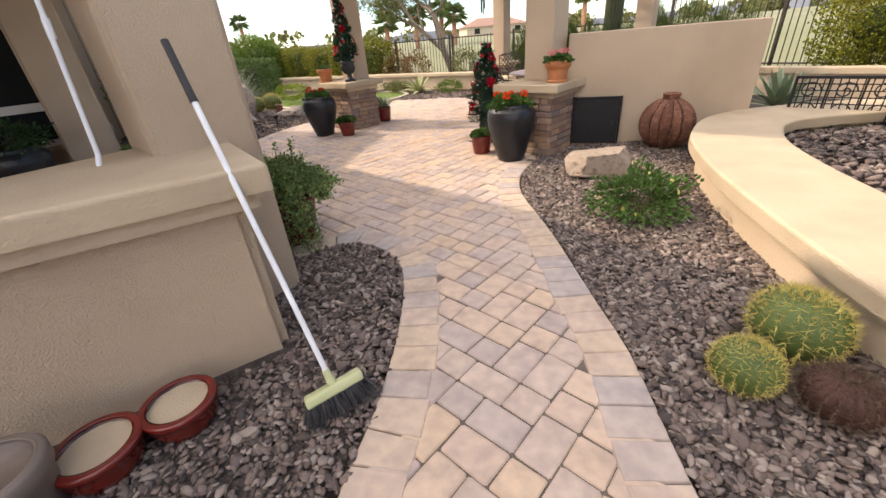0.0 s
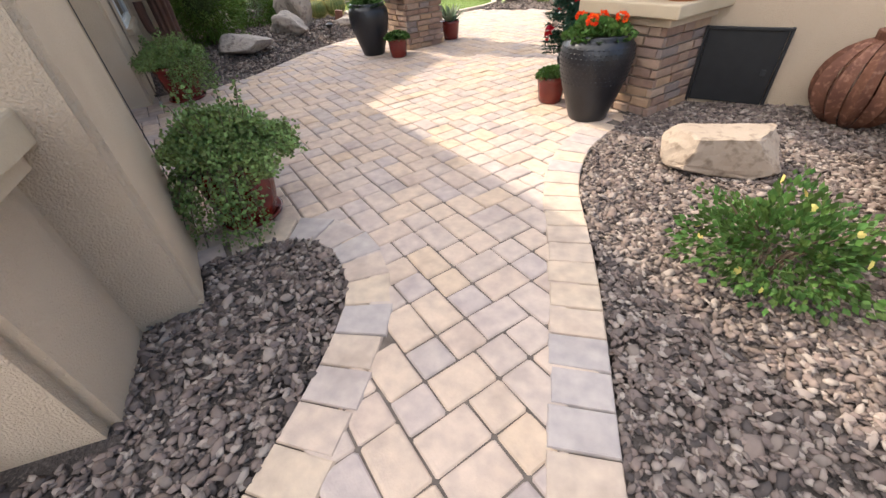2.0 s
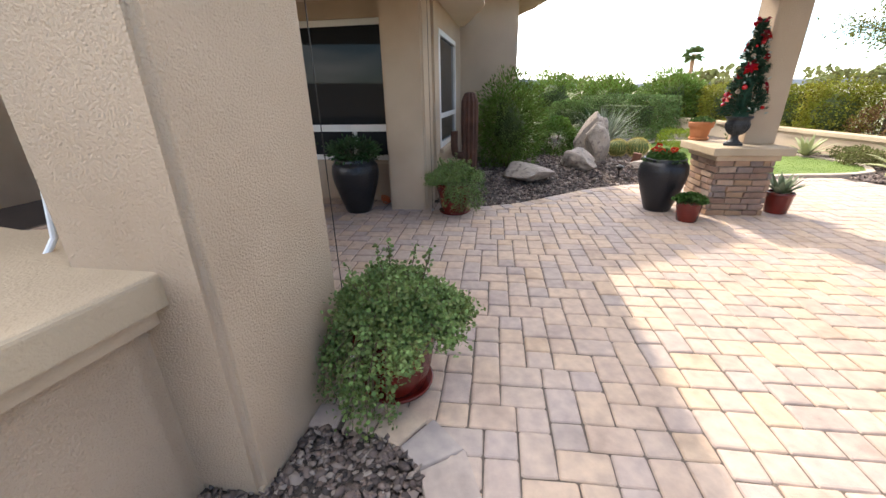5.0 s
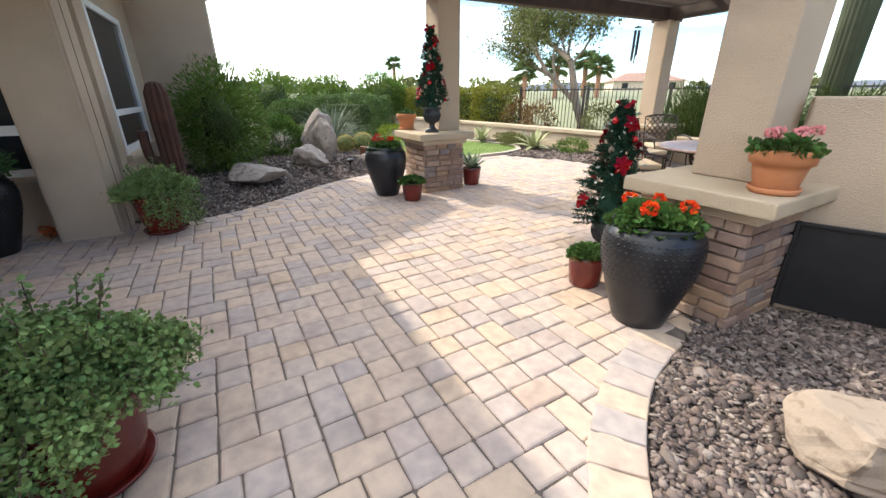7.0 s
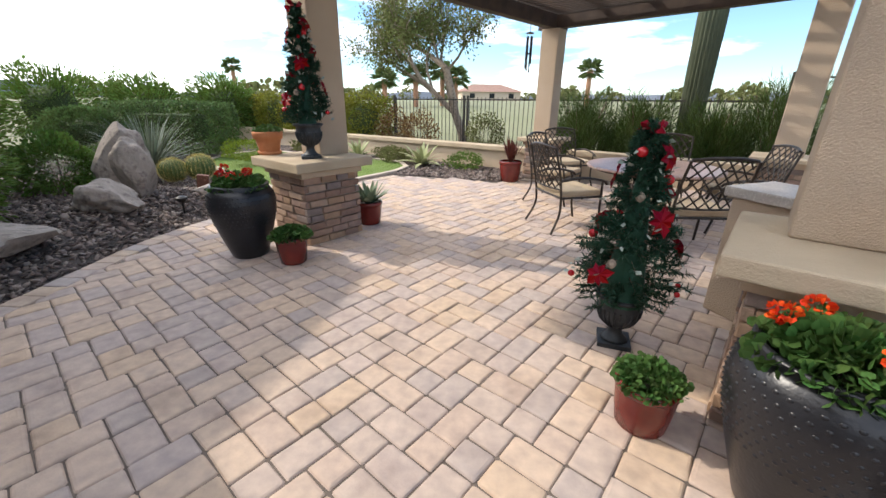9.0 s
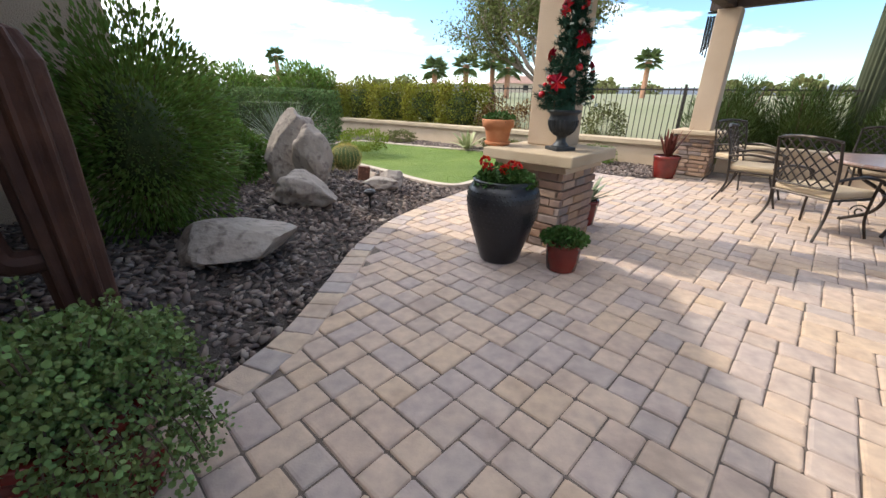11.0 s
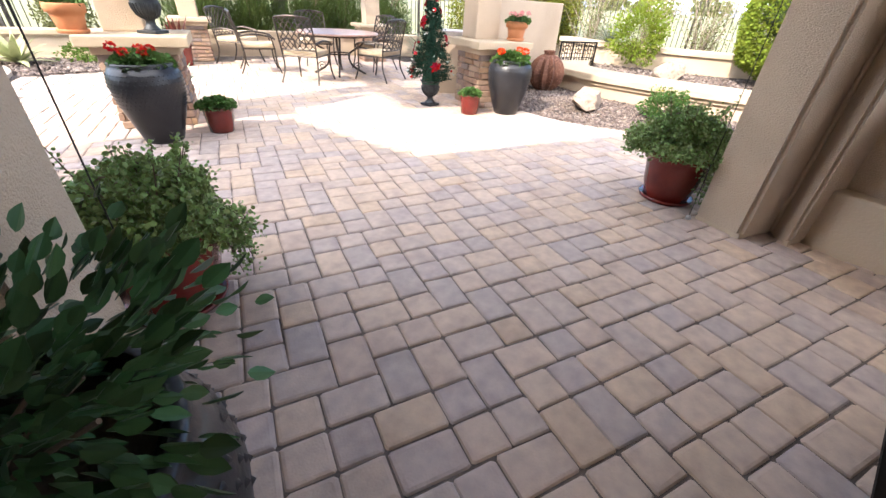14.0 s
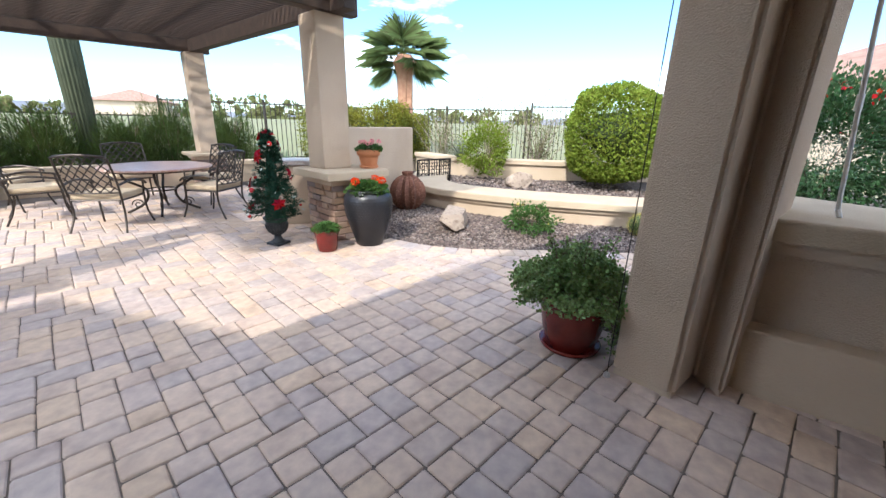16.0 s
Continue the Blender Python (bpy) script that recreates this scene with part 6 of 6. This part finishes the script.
ls = thing("loveseat", "black metal loveseat with thick tan cushions under the porch", "loveseat", (-4.05, 2.88, 0.0), -30)
for x in (0.0, 1.35):
    part("back_post", recline(box(B(), (x, 0, 0.42), (0.045, 0.045, 0.84), bevel=0.004, seg=1)), M_iron, ls)
    part("finial", recline(box(B(), (x, 0, 0.85), (0.062, 0.062, 0.02), bevel=0.004, seg=1)), M_iron, ls)
    part("front_post", box(B(), (x, -0.86, 0.3), (0.045, 0.045, 0.6), bevel=0.004, seg=1), M_iron, ls)
    part("arm", box(B(), (x, -0.49, 0.61), (0.06, 0.80, 0.03), bevel=0.008), M_iron, ls)
top = curve([(0.0, 0, 0.82), (0.22, 0, 0.85), (0.5, 0, 0.95), (0.68, 0, 0.98), (0.86, 0, 0.95), (1.13, 0, 0.85), (1.35, 0, 0.82)], 5)
for name, dz, th in (("top_rail", 0.0, 0.02), ("second_rail", -0.10, 0.012)):
    bm = B()
    for a, b in zip(top, top[1:]):
        v = [bm.verts.new((p.x, y, p.z + dz + e)) for p in (a, b) for y in (-0.022, 0.022) for e in (-th, th)]
        for f in ((0, 1, 5, 4), (2, 6, 7, 3), (1, 3, 7, 5), (0, 4, 6, 2)):
            bm.faces.new([v[i] for i in f])
    bmesh.ops.remove_doubles(bm, verts=bm.verts[:], dist=0.0005)
    bmesh.ops.recalc_face_normals(bm, faces=bm.faces[:])
    part(name, recline(bm), M_iron, ls)
for p in top[2:-2:3]:
    part("tick", recline(box(B(), (p.x, 0, p.z - 0.05), (0.014, 0.014, 0.10))), M_iron, ls)
part("back_rail", recline(box(B(), (0.675, 0, 0.32), (1.3, 0.03, 0.04), bevel=0.003, seg=1)), M_iron, ls)
for i in range(9):
    part("spindle", recline(box(B(), (0.13 + 0.136 * i, 0, 0.54), (0.018, 0.018, 0.44))), M_iron, ls)
part("seat_frame", box(B(), (0.675, -0.54, 0.29), (1.34, 0.68, 0.04)), M_iron, ls)
for x in (0.36, 1.0):
    cu = box(B(), (x, -0.54, 0.39), (0.62, 0.66, 0.16), bevel=0.06, seg=5)
    part("seat_cushion", cu, M_cushion, ls, smooth=True)
    cu = recline(box(B(), (x, -0.12, 0.64), (0.60, 0.17, 0.40), bevel=0.07, seg=5))
    part("back_cushion", cu, M_cushion, ls, "thick tan back cushion", smooth=True)

# ---------- distance ----------
fair = [(x, y, 0.3 + 0.0 * x) for x, y in ((-140, 23), (-60, 23), (-16, 21), (-4, 17.5), (7, 13.5), (11, 10), (13, 0), (16, -40))]
V, F = [], []
for i, p in enumerate(fair):
    o = Vector((p[0], p[1] - 0, 0))
    d = (o - Vector((-20, -10, 0))).normalized()
    for k, (dist_, z) in enumerate(((0, -0.06), (6, 0.5), (25, 1.1), (60, 1.5), (200, 2.0))):
        V.append(o + d * dist_ + Vector((0, 0, z)))
for i in range(len(fair) - 1):
    for k in range(4):
        F.append((i * 5 + k, i * 5 + k + 1, (i + 1) * 5 + k + 1, (i + 1) * 5 + k))
tagged(soup("fairway", V, F, M_fairway, smooth=True), "pale green fairway rising beyond the fence", "grass", kind="structure")


def far_house(at, w, d, h, rz, label):
    t = thing("far_house", label, "house", at, rz, "distant houses")
    part("wall", box(B(), (0, 0, h / 2), (w, d, h)), M_farwall, t)
    bm = B()
    e = 0.6
    vs = [bm.verts.new(c) for c in ((-w / 2 - e, -d / 2 - e, h), (w / 2 + e, -d / 2 - e, h), (w / 2 + e, d / 2 + e, h), (-w / 2 - e, d / 2 + e, h), (-w / 2 + d * 0.4, 0, h + d * 0.2), (w / 2 - d * 0.4, 0, h + d * 0.2))]
    for f in ((0, 1, 5, 4), (2, 3, 4, 5), (1, 2, 5), (3, 0, 4), (3, 2, 1, 0)):
        bm.faces.new([vs[i] for i in f])
    part("roof", bm, M_rooftile, t)
    for i in range(3):
        wn_ = part("window", box(B(), (-w / 3 + w / 3 * i, -d / 2 - 0.02, h * 0.55), (1.4, 0.08, 1.2)), M_glass, t)
    return t


far_house((17.5, -12.5, 0.0), 14, 10, 3.2, 120, "tan stucco neighbour house with a tiled roof")
far_house((-26, 11.0, 0.0), 9, 9, 3.4, 30, "tan stucco house with a tiled roof beyond the shrubs")
for x, y, r in ((-8, 120, 20), (55, 75, 40)):
    far_house((x, y, 1.6), 16, 10, 2.2, r, "distant tan house across the fairway")
rng = np.random.default_rng(17)
P, D = [], []
for i in range(90):
    a = radians(rng.uniform(-25, 150))
    R = rng.uniform(90, 170)
    c = np.array((R * math.cos(a), R * math.sin(a), 1.5))
    s = rng.uniform(1.2, 3.2)
    q, dd = blob_points(150, (s * 1.3, s * 1.3, s * 0.8), i, 0.5, 0.4)
    P.append(q + c + np.array((0, 0, s * 0.6)))
    D.append(dd)
far_trees = leaves("distant_trees", np.concatenate(P), np.concatenate(D), 0.8, M_olive, None, (ROUND, ROUND_F), 1.1, 9)
tagged(far_trees, "distant line of green desert trees", "trees", kind="stuff")
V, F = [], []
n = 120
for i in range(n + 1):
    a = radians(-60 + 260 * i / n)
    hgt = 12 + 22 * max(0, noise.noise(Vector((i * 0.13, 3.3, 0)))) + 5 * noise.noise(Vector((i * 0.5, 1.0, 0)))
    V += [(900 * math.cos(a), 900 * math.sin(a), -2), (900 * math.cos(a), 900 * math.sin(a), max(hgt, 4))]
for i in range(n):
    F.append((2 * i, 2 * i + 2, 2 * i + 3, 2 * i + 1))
tagged(soup("backdrop_hills", V, F, M_hill), "low hills on the horizon with blue haze in their colour", "hills", kind="structure")

# ---------- pavers ----------
PA = math.radians(149.0)
PX, PY = np.array([math.cos(PA), math.sin(PA)]), np.array([-math.sin(PA), math.cos(PA)])
CELL = 0.083


def lay_pieces(reach, seed):
    """A stepped lay: oblongs of five by two cells across and two by five along, each cut into two pavers."""
    rnd = random.Random(seed)
    for p in range(-reach, reach + 1):
        for q in range(-reach, reach + 1):
            i, j = 5 * p - 2 * q, 5 * p + 2 * q
            k = rnd.choice((2, 3))
            yield i, j, k, 2
            yield i + k, j, 5 - k, 2
            k = rnd.choice((2, 3))
            yield i + 5, j, 2, k
            yield i + 5, j + k, 2, 5 - k


def paver_verts(w, h, k):
    """A cobble with a rounded top edge; w, h in metres."""
    rnd = random.Random(k)
    g = 0.0035
    a, b = w / 2 - g, h / 2 - g
    V = []
    out = []
    for sx, sy in ((-1, -1), (1, -1), (1, 1), (-1, 1)):
        c1, c2 = rnd.uniform(0.005, 0.013), rnd.uniform(0.005, 0.013)
        ends = [(sx * (a - c1), sy * b), (sx * a, sy * (b - c2))]
        out += ends if sx * sy < 0 else ends[::-1]
    out = [(x + rnd.uniform(-0.003, 0.003), y + rnd.uniform(-0.003, 0.003)) for x, y in out]
    for z, ins in ((-0.03, 0.0), (-0.010, 0.0), (-0.003, 0.006), (0.0, 0.017)):
        for x, y in out:
            V.append((x * (1 - ins / a), y * (1 - ins / b), z + (rnd.uniform(-0.0008, 0.0008) if z == 0 else 0)))
    F = []
    for r in range(3):
        for i in range(8):
            F.append((r * 8 + i, r * 8 + (i + 1) % 8, (r + 1) * 8 + (i + 1) % 8, (r + 1) * 8 + i))
    F.append(tuple(range(24, 32)))
    return V, F


paver_me = {}
for w, h in ((3, 2), (2, 3), (2, 2)):
    for k in range(4):
        V, F = paver_verts(w * CELL, h * CELL, k + 10 * w + h)
        me = bpy.data.meshes.new("paver")
        me.from_pydata(V, [], F)
        me.materials.append(M_paver)
        paver_me[(w, h, k)] = (me, np.array(V), F)

near, rest_V, rest_F, base = [], [], [], 0
rng = np.random.default_rng(4)
cand = []
for i, j, w, h in lay_pieces(72, 3):
    c = PX * ((i + w / 2) * CELL) + PY * ((j + h / 2) * CELL)
    if -7.4 < c[0] < 4.2 and -2.4 < c[1] < 12.2:
        cand.append((c[0], c[1], w, h))
cand = np.array(cand)
sd = signed(cand[:, :2])


def curb_dist(P, line):
    best = np.full(len(P), 1e9)
    L = np.array(line)
    for a, b in zip(L, L[1:]):
        ab = b - a
        t = np.clip(((P - a) @ ab) / (ab @ ab), 0, 1)
        best = np.minimum(best, np.linalg.norm(P - a - t[:, None] * ab, axis=1))
    return best


cd = np.minimum(np.minimum(curb_dist(cand[:, :2], LEFT), curb_dist(cand[:, :2], RIGHT)), curb_dist(cand[:, :2], NORTH))
keep = (sd < -0.02) & (cd > 0.14)
cand = cand[keep]
pick = (cand[:, 0] > -0.75) & (cand[:, 0] < 1.5) & (cand[:, 1] > 1.1) & (cand[:, 1] < 5.6)
left = 300
for (x, y, w, h), p in zip(cand, pick):
    me, V, F = paver_me[(int(w), int(h), int(rng.integers(4)))]
    tz = rng.normal() * 0.0018
    ax, ay = rng.normal() * 0.006, rng.normal() * 0.006
    rz = PA + rng.normal() * 0.012
    if p and left > 0:
        ob = new("paver", me)
        ob.parent = pavement
        ob.matrix_basis = Matrix.Translation((x, y, tz)) @ Euler((ax, ay, rz)).to_matrix().to_4x4()
        left -= 1
    else:
        c, s = math.cos(rz), math.sin(rz)
        W = np.column_stack([x + V[:, 0] * c - V[:, 1] * s, y + V[:, 0] * s + V[:, 1] * c, V[:, 2] + tz + ax * V[:, 1] + ay * V[:, 0]])
        rest_V.append(W)
        rest_F += [tuple(q + base for q in f) for f in F]
        base += len(W)
tagged(soup("pavers", np.concatenate(rest_V), rest_F, M_paver_i, pavement), "mixed tan and grey pavers", kind="stuff")


def curb_course(line, side, width=0.235, piece=0.165):
    """A soldier course of cut pavers along an edge."""
    c = curve([Vector((*p, 0)) for p in line], 10)
    acc = [0.0]
    for a, b in zip(c, c[1:]):
        acc.append(acc[-1] + (b - a).length)
    total = acc[-1]
    n = max(2, int(total / piece))

    def at(s):
        i = min(max(int(np.searchsorted(acc, s)) - 1, 0), len(c) - 2)
        t = (s - acc[i]) / max(acc[i + 1] - acc[i], 1e-6)
        p = c[i].lerp(c[i + 1], t)
        d = (c[i + 1] - c[i]).normalized()
        return p, Vector((d.y, -d.x, 0)) * side

    rnd = random.Random(len(line))
    for k in range(n):
        s0, s1 = total * k / n + 0.003, total * (k + 1) / n - 0.003
        (p0, n0), (p1, n1) = at(s0), at(s1)
        w = width + rnd.uniform(-0.008, 0.008)
        base = [p0 - n0 * 0.005, p1 - n1 * 0.005, p1 + n1 * w, p0 + n0 * w]
        if (base[1] - base[0]).cross(base[2] - base[1]).z < 0:
            base = base[::-1]
        mid = sum(base, Vector()) / 4
        V, F = [], []
        dz = rnd.uniform(-0.0015, 0.002)
        for z, ins in ((-0.04, 0), (-0.006, 0), (0.003, 0.005), (0.005, 0.014)):
            for q in base:
                dirv = (mid - q)
                V.append((q + dirv.normalized() * ins * 1.4) + Vector((0, 0, z + dz)) - mid)
        for r in range(3):
            for i in range(4):
                F.append((r * 4 + i, r * 4 + (i + 1) % 4, (r + 1) * 4 + (i + 1) % 4, (r + 1) * 4 + i))
        F.append((12, 13, 14, 15))
        ob = soup("curb_paver", V, F, M_curb, pavement)
        ob.location = mid


curb_course(LEFT, 1)
curb_course(RIGHT, -1)
curb_course(NORTH, 1, 0.2)

# ---------- gravel ----------
t = (1 + 5 ** 0.5) / 2
ICO_V = np.array([(-1, t, 0), (1, t, 0), (-1, -t, 0), (1, -t, 0), (0, -1, t), (0, 1, t), (0, -1, -t), (0, 1, -t), (t, 0, -1), (t, 0, 1), (-t, 0, -1), (-t, 0, 1)]) / 1.9
ICO_F = np.array([(0, 11, 5), (0, 5, 1), (0, 1, 7), (0, 7, 10), (0, 10, 11), (1, 5, 9), (5, 11, 4), (11, 10, 2), (10, 7, 6), (7, 1, 8), (3, 9, 4), (3, 4, 2), (3, 2, 6), (3, 6, 8), (3, 8, 9), (4, 9, 5), (2, 4, 11), (6, 2, 10), (8, 6, 7), (9, 8, 1)])


def in_poly(P, poly):
    inside = np.zeros(len(P), bool)
    L = np.array(poly)
    for a, b in zip(L, np.roll(L, -1, axis=0)):
        c = (a[1] > P[:, 1]) != (b[1] > P[:, 1])
        with np.errstate(divide="ignore", invalid="ignore"):
            xi = (b[0] - a[0]) * (P[:, 1] - a[1]) / (b[1] - a[1]) + a[0]
        inside ^= c & (P[:, 0] < xi)
    return inside


def gravel(name, poly, n, size, seed, label, zfun=bed_z, margin=0.015):
    rng = np.random.default_rng(seed)
    L = np.array(poly)
    P = rng.uniform(L.min(0), L.max(0), (n * 3, 2))
    P = P[in_poly(P, poly)]
    P = P[signed(P) > margin][:n]
    n = len(P)
    z = zfun(P)
    s = size * rng.lognormal(0, 0.28, n)
    dims = np.column_stack([s * rng.uniform(0.8, 1.35, n), s * rng.uniform(0.55, 0.9, n), s * rng.uniform(0.28, 0.5, n)])
    V = ICO_V[None] * (1 + rng.uniform(-0.28, 0.28, (n, 12, 1))) * dims[:, None, :]
    a = rng.uniform(0, 6.28, n)
    tx, ty = rng.normal(size=n) * 0.35, rng.normal(size=n) * 0.35
    x, y = V[..., 0], V[..., 1]
    zz = V[..., 2] + tx[:, None] * x + ty[:, None] * y
    X = x * np.cos(a)[:, None] - y * np.sin(a)[:, None] + P[:, 0:1]
    Y = x * np.sin(a)[:, None] + y * np.cos(a)[:, None] + P[:, 1:2]
    Z = zz + (z + rng.uniform(0.0, 0.016, n))[:, None]
    VV = np.stack([X, Y, Z], -1).reshape(-1, 3)
    FF = (ICO_F[None] + (np.arange(n) * 12)[:, None, None]).reshape(-1, 3)
    me = bpy.data.meshes.new(name)
    me.vertices.add(len(VV))
    me.vertices.foreach_set("co", VV.ravel())
    me.loops.add(FF.size)
    me.loops.foreach_set("vertex_index", FF.ravel().astype(np.int32))
    me.polygons.add(len(FF))
    me.polygons.foreach_set("loop_start", np.arange(0, FF.size, 3, dtype=np.int32))
    me.update(calc_edges=True)
    return tagged(link(name, me, M_gravel), label, "gravel", kind="stuff")


gravel("gravel", [(-3.5, -1.2), (0.3, -1.2), (0.3, 3.5), (-1.3, 3.5), (-0.95, 2.4), (-0.5, 1.95)], 17000, 0.0185, 1, "dark brown stone chips in the bed by the porch wall", margin=0.0)
gravel("gravel", [(0.4, 0.2), (2.5, 0.2), (2.4, 3.0), (2.45, 4.4), (2.85, 5.5), (3.45, 6.1), (3.4, 6.3), (0.4, 6.3)], 30000, 0.0185, 2, "mixed brown stone chips in the bed by the seat wall")
gravel("gravel", [(-8.9, 5.2), (-4.0, 5.2), (-3.0, 12.2), (-3.95, 10.45), (-4.5, 10.55), (-7.7, 12.8), (-10.3, 10.6)], 21000, 0.027, 3, "dark brown stone chips in the rock bed")
gravel("gravel", [(-8.0, 15.4), (-2.8, 13.7), (-2.95, 12.5), (0.0, 12.0), (0.0, 13.3), (-4.3, 15.2), (-7.5, 16.7)], 7500, 0.03, 4, "stone chips before the garden wall")
gravel("gravel", [(2.85, 0.5), (5.6, 0.5), (5.5, 6.4), (4.0, 6.2), (2.9, 5.0)], 5500, 0.03, 5, "stone chips in the raised planter", zfun=lambda P: np.full(len(P), 0.27), margin=-50)

# lawn blades
rng = np.random.default_rng(8)
P = rng.uniform((-8.4, 10.2), (-2.8, 15.4), (34000, 2))
P = P[in_poly(P, [(p.x, p.y) for p in lc[:-1]])]
zz = np.full(len(P), 0.028)
ob = leaves("grass", np.column_stack([P, zz]), np.tile((0, 0, 1.0), (len(P), 1)), 0.022, M_blade, None, (NEEDLE, NEEDLE_F), 1.6, 5, jitter=0.35)
tagged(ob, "short green lawn grass", "grass", kind="stuff")
